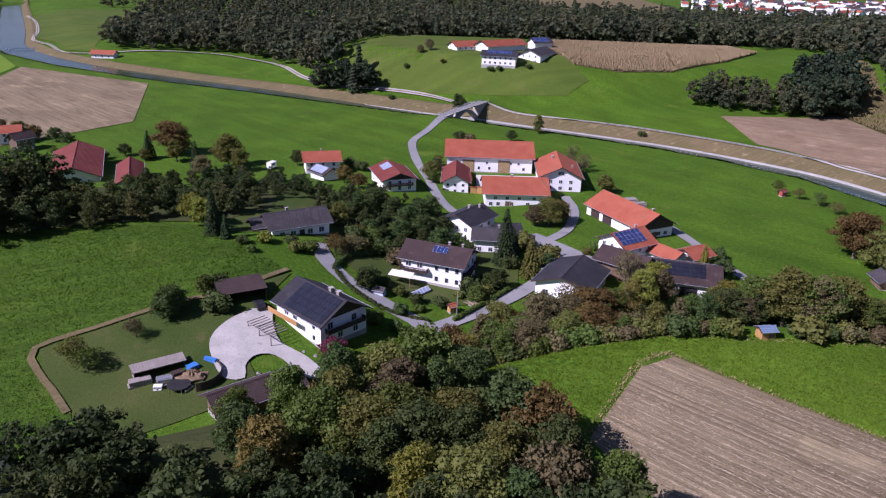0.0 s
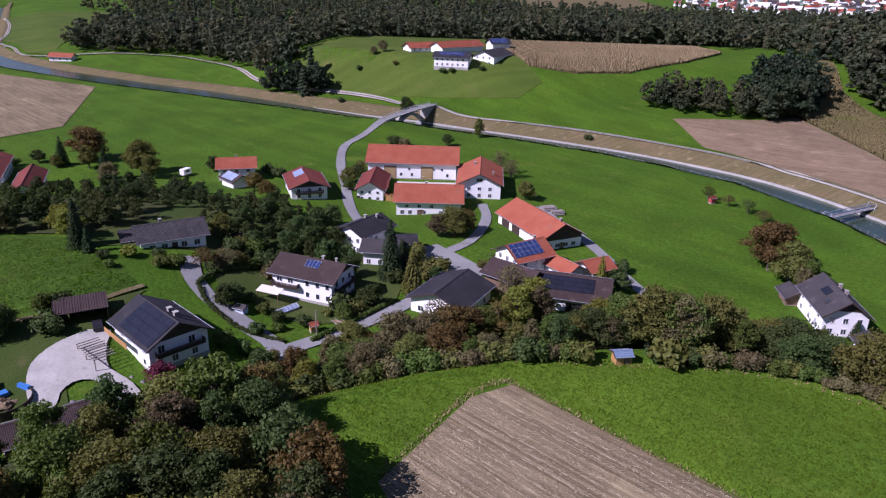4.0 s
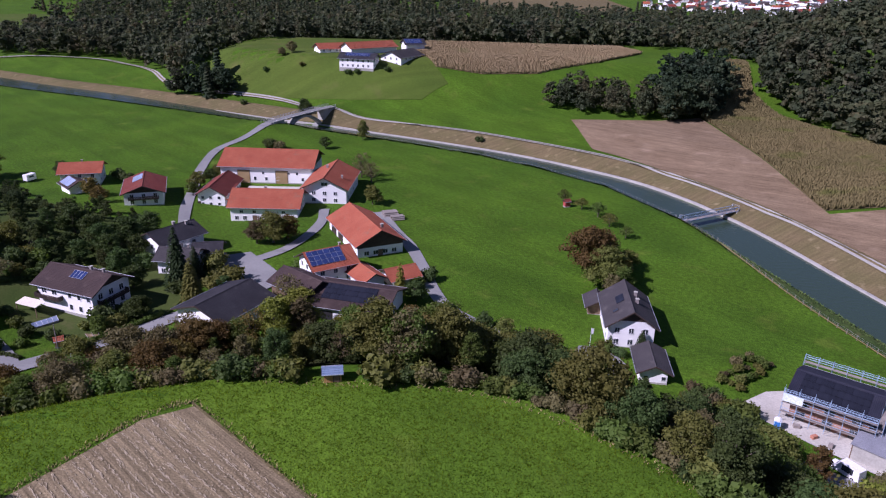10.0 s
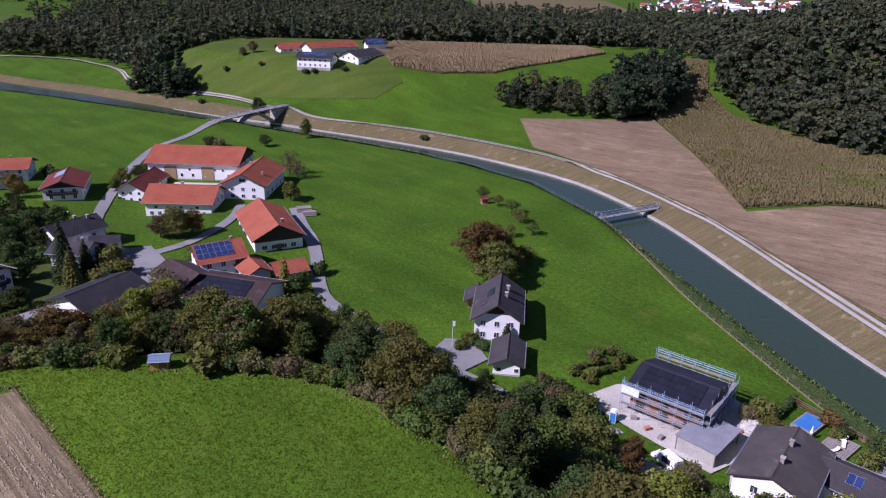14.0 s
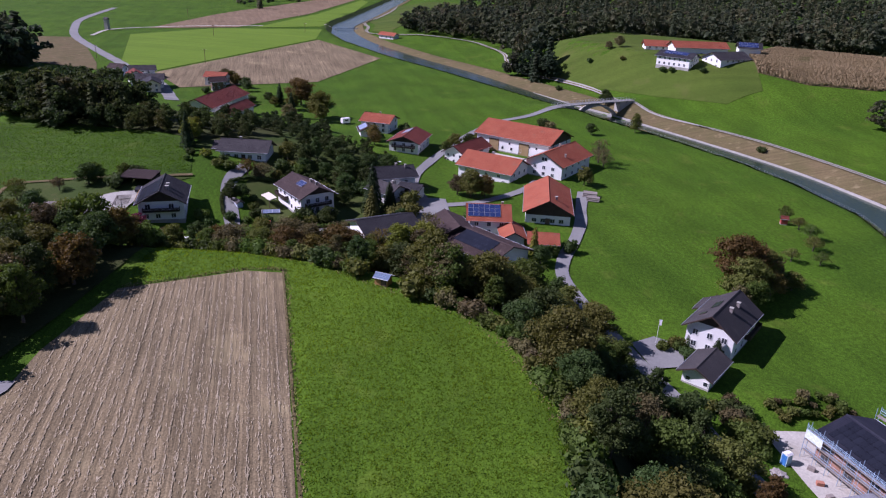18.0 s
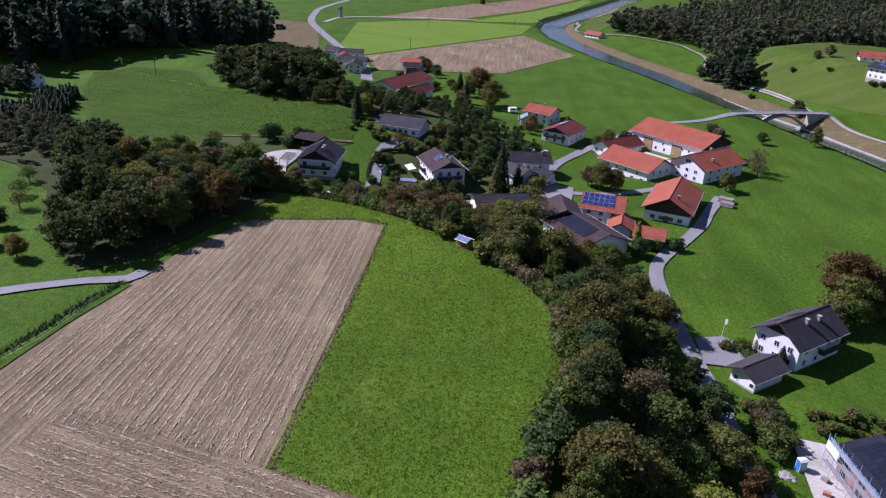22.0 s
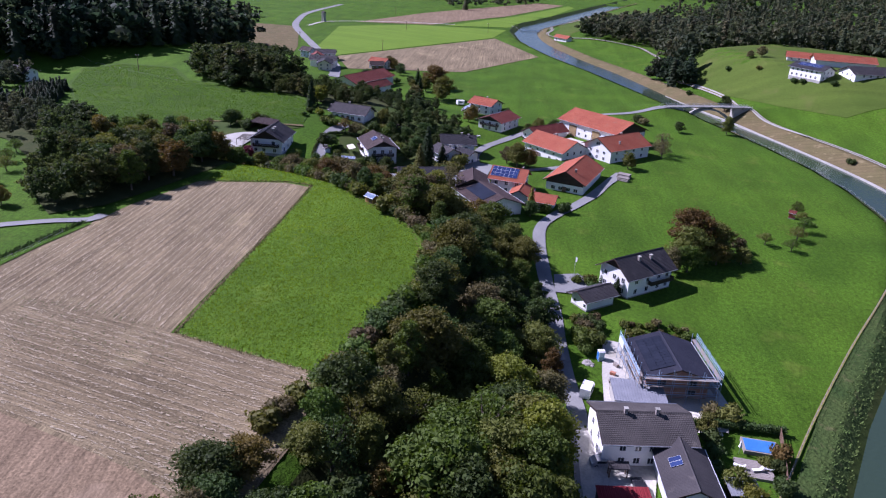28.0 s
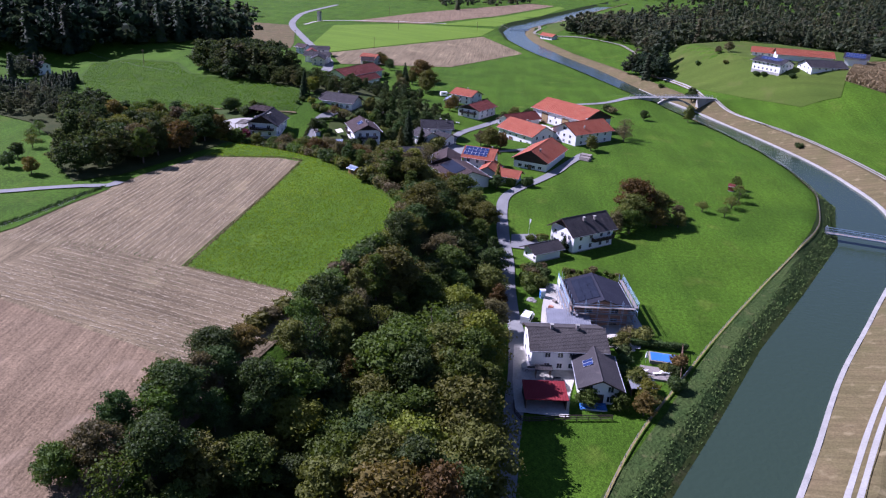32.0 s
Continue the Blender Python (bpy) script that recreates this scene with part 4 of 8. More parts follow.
j_house = house("house", 53.0, 182.5, 33, 13, 12, 4.8, 8.0, "white house with red roof and blue solar panels", RED, z=0.6, windows=rows_of(0, (-3.5, 0, 3.5), (0.9, 3.2)) + rows_of(3, (-3, 0, 3), (0.9, 3.4), 1.0, 1.3), chimneys=((4, 1, 0.6),))
panels_on(j_house, -1, -5.9, 0.3, 6, 3, PVBLUE, 1.5, 1.55)
house("house", 63.0, 178.5, -55, 11, 7.5, 3.0, 5.0, "small annexe with orange tiled roof", RED, z=0.5, windows=rows_of(1, (0,), (0.9,)), category="annexe")
house("garage", 71.5, 180.5, 30, 9, 8.5, 2.6, 4.6, "garage with orange tiled pyramid roof", RED, z=0.4, category="garage", windows=rows_of(0, (2,), (0.9,)))
l1 = house("house", 34, 158.5, 62, 17, 15, 4.0, 6.6, "low white workshop with dark ribbed roof", SLATE, z=0.6, windows=rows_of(3, (-4, 0, 4), (1.0,), 1.4, 1.2) + rows_of(0, (-4, 0, 4), (1.0,)), category="workshop")
l2 = house("barn", 49.5, 168.5, -40, 14, 11, 4.6, 7.2, "old timber barn with brown-grey roof", BROWN, WOOD, z=0.5, category="barn", windows=rows_of(3, (-2, 2), (0.8,)))
# the two black door sheets paint the shade inside open bays
l3 = house("barn", 61.5, 164.5, -15, 22, 16, 3.8, 6.6, "wide low shed with dark roof and solar panels", BROWN, WALL, z=0.3, category="barn", doors=((0, -4, 4, 2.6, DARK), (0, 3, 4, 2.6, DARK)))
panels_on(l3, -1, -5.5, 0.5, 12, 3, PV)
# houses north-west of the village
house("house", -44.0, 257.5, 15, 14.5, 13, 4.6, 7.2, "white house with bright red tiled roof", RED, z=1.8, windows=rows_of(0, (-4, 0, 4), (0.9, 3.0)) + rows_of(1, (-3, 3), two), chimneys=((0, 1, 0.6),))
m3 = house("shed", -41.0, 245.0, -45, 10, 8, 3.0, 5.0, "shed with pale solar panels on a brown roof", BROWN, z=1.8, category="shed")
panels_on(m3, -1, -3.8, 0.3, 5, 2, PVLIGHT, 1.4, 1.7)
m2 = house("house", -15.8, 240.5, -71, 19, 13.5, 4.4, 7.0, "white chalet with brown-red roof and solar panels", DEEPRED, z=1.7, gables=((DARKWOOD, 4.6), None), windows=rows_of(1, (-3.5, 0, 3.5), (0.9, 2.9)) + rows_of(0, (-5, 0, 5), (0.9, 2.9)) + rows_of(2, (-5, 0, 5), (0.9, 2.9)))
panels_on(m2, -1, -6.5, 0.4, 6, 2, PVLIGHT, 1.05, 1.7)
balcony(m2, 8.4, 0, 2.6, 90, 9)
n1 = house("barn", -125.5, 237.5, -67, 40, 17, 3.8, 7.4, "long barn with dark red tiled roof", DEEPRED, z=3.0, category="barn", windows=rows_of(1, (-4, 0, 4), (1.0,)) + rows_of(2, (-8, 0, 8), (1.0,)))
house("barn", -103.5, 229, -68, 26, 9, 3.4, 6.0, "narrow shed with dark red tiled roof", DEEPRED, z=3.0, category="barn")
# lone house in the meadow
lone = house("house", 123.9, 160.2, 84, 17.6, 11.6, 5.2, 9.2, "white two-storey house with dark grey-brown roof", GREY, z=-1.3, gables=(None, (DARKWOOD, 6.6)), windows=rows_of(3, (-3, 0, 3), (0.9, 3.6)) + rows_of(0, (-5, -1, 3, 6), (0.9, 3.6)) + rows_of(2, (-5, 0, 5), (0.9, 3.6)), chimneys=((-1.5, -1.6, 0.7), (2.5, -1.8, 0.7)))
panels_on(lone, 1, -2.2, 1.4, 4, 1, PV, 0.85, 1.9)
skylight(lone, 1, 4, 3.2)
balcony(lone, 3, -5.2, 2.9, 0, 8)
house("garage", 124.9, 142.6, 83, 10.8, 7.2, 2.7, 4.5, "white garage with dark tiled roof", GREY, z=-1.3, category="garage", windows=rows_of(3, (-2, 1.5), (0.9,), 0.8, 0.8))
house("shed", 119.5, 170.5, 85, 7.5, 6.5, 2.4, 4.2, "low dark lean-to behind the house", GREY, WOOD, z=-1.2, category="shed")
# shell house with scaffolding
con = house("shell_house", 155.6, 129.0, -38, 15, 14, 5.0, 7.3, "unfinished brick house with new navy-black roof", roof_mat("navy_roofing", (0.018, 0.02, 0.032), (0.028, 0.03, 0.044), (0.035, 0.036, 0.045)), mat("raw_brick", (0.28, 0.15, 0.10), (0.36, 0.21, 0.15), 0.4, 4.0, 0.9, 0.3), z=-1.7, windows=rows_of(0, (-4.5, 0, 4.5), (0.6, 3.0), 1.6, 1.6) + rows_of(1, (-3, 3), (0.4, 3.0), 1.6, 1.8), frames=GREYWOOD)
# white house near the camera's end
bh = house("house", 165.6, 107.1, 53, 16.4, 12.2, 5.2, 7.6, "white two-storey house with mottled grey tiled roof", OLDGREY, z=-2.0, gov=0.5, windows=rows_of(0, (-4.4, -1.8, 0.6), (1.0, 3.5), 1.0, 1.1) + rows_of(3, (-2, 2), (1.0, 3.5)) + rows_of(2, (-5, 0, 5), (1.0, 3.5)), chimneys=((-3.2, -0.3, 0.6), (2.2, -0.3, 0.6)), doors=((0, 2.4, 1.1, 2.2, DARKWOOD),))
bx = house("house", 177.0, 104.0, -42, 13, 9, 3.9, 6.0, "white extension with brown-grey roof and skylights", GREY, z=-2.0, windows=rows_of(1, (-2, 2), (0.8, 3.0)), doors=((1, 0, 1.4, 2.2, DARKWOOD),))
panels_on(bx, -1, -2.2, 1.0, 2, 1, PVBLUE, 1.1, 2.0)
# farm on the hill
house("house", 13, 459.3, 28, 19, 13, 5.0, 8.0, "white farmhouse with red tiled roof on the hill", RED, z=23.8, windows=rows_of(0, (-6, -2, 2, 6), two), group="hill farm")
r2 = house("house", 33.5, 430.5, -11, 22, 13, 5.2, 8.0, "long white farmhouse with dark solar roof", SLATE, z=21.5, windows=rows_of(0, (-8, -5, -2, 1, 4, 7), two) + rows_of(1, (-3, 0, 3), two), group="hill farm")
panels_on(r2, -1, -7.2, 0.4, 9, 2, PVBLUE, 1.55, 1.6)
house("house", 57, 442.5, 58, 24, 16, 5.0, 8.4, "white farmhouse with grey-brown roof", GREY, z=22.3, windows=rows_of(3, (-4, 0, 4), two) + rows_of(0, (-6, -2, 2, 6), two), group="hill farm")
house("barn", 36, 461, 38, 34, 14, 5.4, 8.6, "long barn with orange-red roof on the hill", RED, z=24.5, category="barn", windows=rows_of(0, (-8, 0, 8), (1.5,)), group="hill farm")
r5 = house("barn", 62, 474, 20, 14, 12, 5.5, 8.5, "barn with blue solar roof on the hill", SLATE, z=25.5, category="barn", group="hill farm")
panels_on(r5, -1, -6, 0.3, 7, 3, PVBLUE, 1.5, 1.6)
house("shed", -250, 538, -4, 19, 9, 3.0, 5.6, "white shed with red roof by the canal road", RED, z=3.5, category="shed", windows=rows_of(0, (-5, 0, 5), (1.0,)))
# hamlet beyond the trees
for _x, _y, _r, _l, _w, _roof, _wall, _lab in ((-222, 268, 55, 15, 10, GREY, WALL, "white house with dark roof in the far hamlet"), (-196, 252, 50, 18, 12, GREY, WALL, "grey-roofed house in the far hamlet"), (-184, 246, -35, 14, 10, SLATE, CREAM, "dark-roofed shed in the far hamlet"),
                                               (-236, 262, 20, 10, 8, BROWN, BLUEWALL, "small blue-grey house in the far hamlet"), (-176, 282, 25, 13, 10, RED, WALL, "white house with orange roof among trees"), (-164, 272, 60, 9, 7, BROWN, WOOD, "small brown shed among trees"), (-212, 256, -30, 11, 9, DEEPRED, WALL, "red-roofed outbuilding in the far hamlet")):
    house("house", _x, _y, _r, _l, _w, 4.6, 7.0, _lab, _roof, _wall, windows=rows_of(0, (-3, 0, 3), (1.0, 3.2)) + rows_of(1, (-2, 2), (1.0, 3.2)), group="far hamlet")

# ---- trees ----
def leaf_cloud(rng, blobs, count, size, flat=0.35):
    """Leaf tufts scattered through the outer part of blobs (centre, radii): small four-cornered leaves turned mostly outward."""
    areas = np.array([b[1][0] * b[1][2] for b in blobs])
    pick = rng.choice(len(blobs), count, p=areas / areas.sum())
    C, R = np.array([b[0] for b in blobs], float)[pick], np.array([b[1] for b in blobs], float)[pick]
    unit = lambda v: v / np.linalg.norm(v, axis=1, keepdims=True)
    d = rng.normal(size=(count, 3))
    d[:, 2] = np.abs(d[:, 2]) * 0.9 - 0.45 * rng.random(count)
    d = unit(d)
    reach = (0.45 + 0.72 * rng.random(count) ** 0.6) * np.where(rng.random(count) < 0.14, 1.25, 1.0)
    p = C + d * R * reach[:, None]
    nrm = unit(d + rng.normal(size=(count, 3)) * 0.75)
    a = unit(np.cross(nrm, rng.normal(size=(count, 3))))
    b = np.cross(nrm, a)
    s = (size * (0.5 + rng.random(count)))[:, None]
    quad = np.stack([p + a * s, p + b * s * 0.7 + nrm * s * flat, p - a * s, p - b * s * 0.7 - nrm * s * 0.1], 1)
    k = np.arange(count) * 4
    return list(quad.reshape(-1, 3)), [(q, q + 1, q + 2, q + 3) for q in k.tolist()]


def core(vs, fs, c, r, rng):
    """A rough dark inner body, so that the crown is not see-through."""
    k, n, rings = len(vs), 7, 4
    for i in range(1, rings):
        th = math.pi * i / rings
        for j in range(n):
            ph = 2 * math.pi * j / n + i
            w = 0.72 + 0.2 * rng.random()
            vs.append(np.array(c) + np.array(r) * w * np.array([math.sin(th) * math.cos(ph), math.sin(th) * math.sin(ph), math.cos(th)]))
    top, bot = len(vs), len(vs) + 1
    vs += [np.array(c) + np.array([0, 0, r[2] * 0.8]), np.array(c) - np.array([0, 0, r[2] * 0.8])]
    for i in range(rings - 2):
        for j in range(n):
            a, b = k + i * n + j, k + i * n + (j + 1) % n
            fs.append((a, a + n, b + n, b))
    for j in range(n):
        fs.append((top, k + j, k + (j + 1) % n))
        fs.append((bot, k + (rings - 2) * n + (j + 1) % n, k + (rings - 2) * n + j))


def broadleaf(seed, height, radius, leaves=2200, size=0.30, low=0.18, nblob=16, sparse=False):
    """Crown mesh data and trunk shape for one broadleaf tree standing at the origin."""
    rng = np.random.default_rng(seed)
    blobs = []
    for i in range(nblob):
        t = (i + 0.5) / nblob
        z = height * (low + 0.12 + (0.80 - low) * t)
        env = radius * math.sin(math.pi * min(0.97, 0.22 + 0.72 * t)) ** 0.7
        a = i * 2.4 + rng.random()
        off = env * (0.25 + 0.68 * rng.random())
        br = radius * (0.15 + 0.24 * rng.random()) * (1.2 - 0.45 * t)
        blobs.append(((off * math.cos(a), off * math.sin(a), z), (br * rng.uniform(0.75, 1.25), br * rng.uniform(0.75, 1.25), br * rng.uniform(0.6, 1.0))))
    vs, fs = leaf_cloud(rng, blobs, leaves, size)
    if not sparse:
        for c, r in blobs:
            core(vs, fs, c, [q * 0.62 for q in r], rng)
    tr = Shape()
    tr.tube((0, 0, -0.6), (0, 0, height * 0.32), radius * 0.075, radius * 0.055, 7).tube((0, 0, height * 0.32), (radius * 0.05, 0, height * 0.75), radius * 0.055, radius * 0.015, 6)
    for c, r in blobs[::2]:
        tr.tube((0, 0, max(height * 0.2, c[2] * 0.55)), (c[0] * 0.9, c[1] * 0.9, c[2]), radius * 0.03, radius * 0.008, 5)
    return vs, fs, tr


def conifer(seed, height, radius, size=0.34):
    rng = np.random.default_rng(seed)
    vs, fs = [], []
    layers = int(height / 0.55)
    for i in range(layers):
        t = i / layers
        z = height * (0.08 + 0.92 * t)
        r = radius * (1 - t) ** 0.85 + 0.12
        n = max(6, int(r * 13))
        for j in range(n):
            a = 2 * math.pi * j / n + i * 0.7 + rng.random() * 0.4
            for q in range(2):
                rr = r * (0.55 + 0.5 * rng.random()) if q else r * (0.9 + 0.18 * rng.random())
                p = np.array([rr * math.cos(a), rr * math.sin(a), z - rr * 0.28 + 0.15 * rng.normal()])
                o = np.array([math.cos(a), math.sin(a), -0.45])
                w = np.array([-math.sin(a), math.cos(a), 0.25 * rng.normal()])
                s = size * (0.7 + 0.7 * rng.random())
                k = len(vs)
                vs += [p - o * s, p + w * s * 0.6 + np.array([0, 0, 0.08]), p + o * s, p - w * s * 0.6]
                fs.append((k, k + 1, k + 2, k + 3))
    k, n = len(vs), 8
    for j in range(n):
        a = 2 * math.pi * j / n
        vs.append(np.array([radius * 0.7 * math.cos(a), radius * 0.7 * math.sin(a), height * 0.1]))
    vs.append(np.array([0, 0, height * 0.95]))
    fs += [(k + j, k + (j + 1) % n, k + n) for j in range(n)]
    return vs, fs, Shape().tube((0, 0, -0.5), (0, 0, height * 0.9), radius * 0.07, 0.03, 7)


FORMS = {}
for _k, (_h, _r, _n, _s, _low, _sp) in {"tall": (13, 4.3, 2600, 0.33, 0.12, False), "wide": (11, 5.2, 2800, 0.34, 0.12, False), "round": (9, 4.2, 2200, 0.30, 0.10, False), "small": (5.5, 2.7, 1300, 0.24, 0.12, False), "slim": (11, 2.7, 1700, 0.28, 0.08, False), "thin": (9, 3.8, 900, 0.24, 0.15, True), "fruit": (4.6, 2.5, 700, 0.2, 0.25, True)}.items():
    FORMS[_k] = []
    for _i in range(3):
        _v, _f, _t = broadleaf(hash_seed := (len(FORMS) * 31 + _i * 7 + 5), _h, _r, int(_n * (2.9 if _h > 9.5 else 1.8)), _s * (0.56 if _h > 9.5 else 0.68), _low, 64 if _h > 9.5 else 38, _sp)
        FORMS[_k].append((mesh_of("crown", _v, _f, LEAF["green"]), _t.mesh("trunk", BARK), _h))
for _k, (_h, _r) in {"spruce": (15, 3.0), "fir": (11, 2.6), "cypress": (8, 1.3)}.items():
    _v, _f, _t = conifer(_h * 3, _h, _r)
    FORMS[_k] = [(mesh_of("crown", _v, _f, LEAF["fir"]), _t.mesh("trunk", BARK), _h)]
for _k, (_h, _r, _n) in {"bush": (2.6, 1.7, 650), "shrub": (1.6, 1.1, 380)}.items():
    FORMS[_k] = []
    for _i in range(3):
        _rng = np.random.default_rng(90 + _i + _n)
        _bl = [((_r * 0.5 * math.cos(a * 2.1), _r * 0.5 * math.sin(a * 2.1), _h * (0.35 + 0.08 * a)), (_r * 0.62, _r * 0.62, _h * 0.42)) for a in range(5)]
        _v, _f = leaf_cloud(_rng, _bl, _n, 0.2)
        for _c, _q in _bl:
            core(_v, _f, _c, _q, _rng)
        FORMS[_k].append((mesh_of("bush", _v, _f, LEAF["green"]), None, _h))

WORDS = {"green": "leafy green", "dark": "dark green", "olive": "olive-green early autumn", "brown": "russet-brown autumn", "yellow": "yellow-green", "red": "dark red-leaved", "grey": "half-bare grey-brown", "fir": "dark green", "lime": "fresh light green"}
trng = random.Random(11)


def tree(x, y, form, colour, h=None, group="", place="in the grass", z=None):
    """One tree or bush of this form and leaf colour, h metres high."""
    crown, trunk, h0 = trng.choice(FORMS[form])
    k = (h or h0) / h0
    zz = gz(x, y) if z is None else z
    m = pose(x, y, zz, 0, 0, trng.uniform(0, 360)) @ Matrix.Diagonal((k * trng.uniform(0.98, 1.25), k * trng.uniform(0.98, 1.25), k * trng.uniform(0.92, 1.12), 1))
    word = WORDS[colour]
    if trunk is None:
        o = new("bush", crown)
        o.matrix_world = m
        tagged(o, "%s rounded bush %s" % (word, place), "bush", group)
    else:
        o = new("tree")
        o.matrix_world = m
        kind = "conifer tree" if form in ("spruce", "fir", "cypress") else "broadleaf tree"
        tagged(o, "%s %s %s" % (word, kind, place), "tree", group)
        put("trunk", trunk, o)
        c = put("crown", crown, o)
        c.material_slots[0].link = "OBJECT"
        c.material_slots[0].material = LEAF[colour]
        return o
    o.material_slots[0].link = "OBJECT"
    o.material_slots[0].material = LEAF[colour]
    return o


def inside(x, y, poly):
    hit = False
    for (x0, y0), (x1, y1) in zip(poly, poly[1:] + poly[:1]):
        if (y0 > y) != (y1 > y) and x < (x1 - x0) * (y - y0) / (y1 - y0) + x0:
            hit = not hit
    return hit


def scatter(poly, gap, seed, limit=2000):
    rg = random.Random(seed)
    xs, ys = [p[0] for p in poly], [p[1] for p in poly]
    out = []
    for _ in range(limit * 12):
        x, y = rg.uniform(min(xs), max(xs)), rg.uniform(min(ys), max(ys))
        if inside(x, y, poly) and all((x - a) ** 2 + (y - b) ** 2 > gap * gap for a, b in out):
            out.append((x, y))
            if len(out) >= limit:
                break
    return out


CLEAR = [(122, 139.5, 9), (113, 147, 6), (64, 118, 6.5), (61, 164, 9), (49, 168, 7), (-32, 102, 10), (-36, 93, 7), (-30, 92, 6), (-25, 96, 7.5)]  # kept open: garage, field hut, barns, shed
LANE_LINE = spline([(80, 176), (86, 164), (104, 147), (122, 132), (141, 115), (156, 103), (180, 78), (205, 48)], 2.0)


def wood(poly, gap, seed, mix, forms, hs, group, place, limit=400):
    rg = random.Random(seed + 1)
    for x, y in scatter(poly, gap, seed, limit):
        if any((x - a) ** 2 + (y - b) ** 2 < r * r for a, b, r in CLEAR):
            continue
        form, tone, height = rg.choice(forms), rg.choice(mix), rg.uniform(*hs)
        if height > 5 and min(math.hypot(x - a, y - b) for a, b in LANE_LINE) < 1.2 + 0.26 * height:
            continue
        tree(x, y, form, tone, height, group, place)


MIX = ["green"] * 5 + ["dark"] * 5 + ["olive"] * 5 + ["brown", "grey", "yellow"]
DEEP = ["green", "dark", "dark", "green", "olive"]
# tree belt below the field edge, then the wood above the lane
wood([(64, 124), (88, 122.5), (106, 113), (121, 97), (131, 81), (137, 72), (157, 84), (159, 98), (142, 114), (123, 130), (104.5, 143), (91, 150), (80, 150), (66, 146), (60, 132)], 5.0, 3, MIX, ["tall", "wide", "wide", "slim", "round"], (7, 11.5), "tree belt", "in the belt below the field", 96)
wood([(140, 74), (147, 60), (154, 46), (161.5, 33), (169, 20), (179, 4), (190, -8), (201, 2), (183, 31), (168, 51), (156, 69), (148, 80)], 4.5, 4, MIX + ["dark", "dark"], ["wide", "round", "tall", "wide", "thin"], (7, 10), "tree belt", "in the wood above the lane", 66)
wood([(199, 8), (214, 22), (201, 48), (183, 72), (167, 91), (157, 98), (149, 81), (157, 70), (169, 52), (184, 32)], 5.0, 6, MIX + ["dark", "dark"], ["tall", "wide", "tall", "wide", "thin"], (12, 16), "tree belt", "in the wood above the lane", 52)
wood([(-8, 112), (18, 116), (44, 121), (64, 123), (66, 142), (48, 146), (26, 140), (6, 128)], 5.2, 5, MIX + ["brown", "grey", "grey"], ["round", "thin", "wide", "tall", "slim"], (4.5, 8.5), "tree belt", "in the belt below the field", 56)
wood([(136.5, 70), (141, 58), (147, 44), (152, 33), (158, 22), (165, 8), (170, 12), (164, 26), (158, 38), (152, 50), (146, 63), (141, 73)], 4.2, 31, ["dark", "olive", "dark", "green", "grey", "brown"], ["wide", "round", "tall", "thin"], (6, 9), "tree belt", "at the edge of the stubble field", 26)
# the near part of the wood on the slope and the lower trees at its foot
wood([(25, 66), (18.5, 77), (14.5, 84), (10.5, 95), (4, 101), (-2, 97), (-18, 91), (-30, 82), (-24, 72), (-4, 66), (16, 62)], 5.4, 7, MIX, ["tall", "wide", "round", "tall"], (8.5, 12), "slope wood", "in the wood by the field", 50)
wood([(12, 99), (2, 112), (-8, 111), (-16, 106), (-20, 99), (-16, 93), (-4, 97)], 4.2, 8, MIX + ["lime", "brown", "dark"], ["round", "small", "slim"], (4.5, 7), "slope wood", "on the slope below the wood", 34)
# low bushes along the foot of the belt, on the field side
_brow = spline([(-6, 110.5), (6, 113), (26, 116.5), (44, 119.5), (62, 119), (86, 117.5), (102, 109.5), (116, 96), (126, 80), (133, 69), (141, 50)], 2.0)
for _c in _brow:
    if any((_c[0] - a) ** 2 + (_c[1] - b) ** 2 < (r * 0.7) ** 2 for a, b, r in CLEAR):
        continue
    tree(_c[0] + trng.uniform(-0.8, 0.8), _c[1] + trng.uniform(-0.8, 0.8), trng.choice(["bush", "bush", "shrub"]), trng.choice(["green", "olive", "dark", "grey"]), trng.uniform(1.5, 4.0), "edge bushes", "at the field edge")
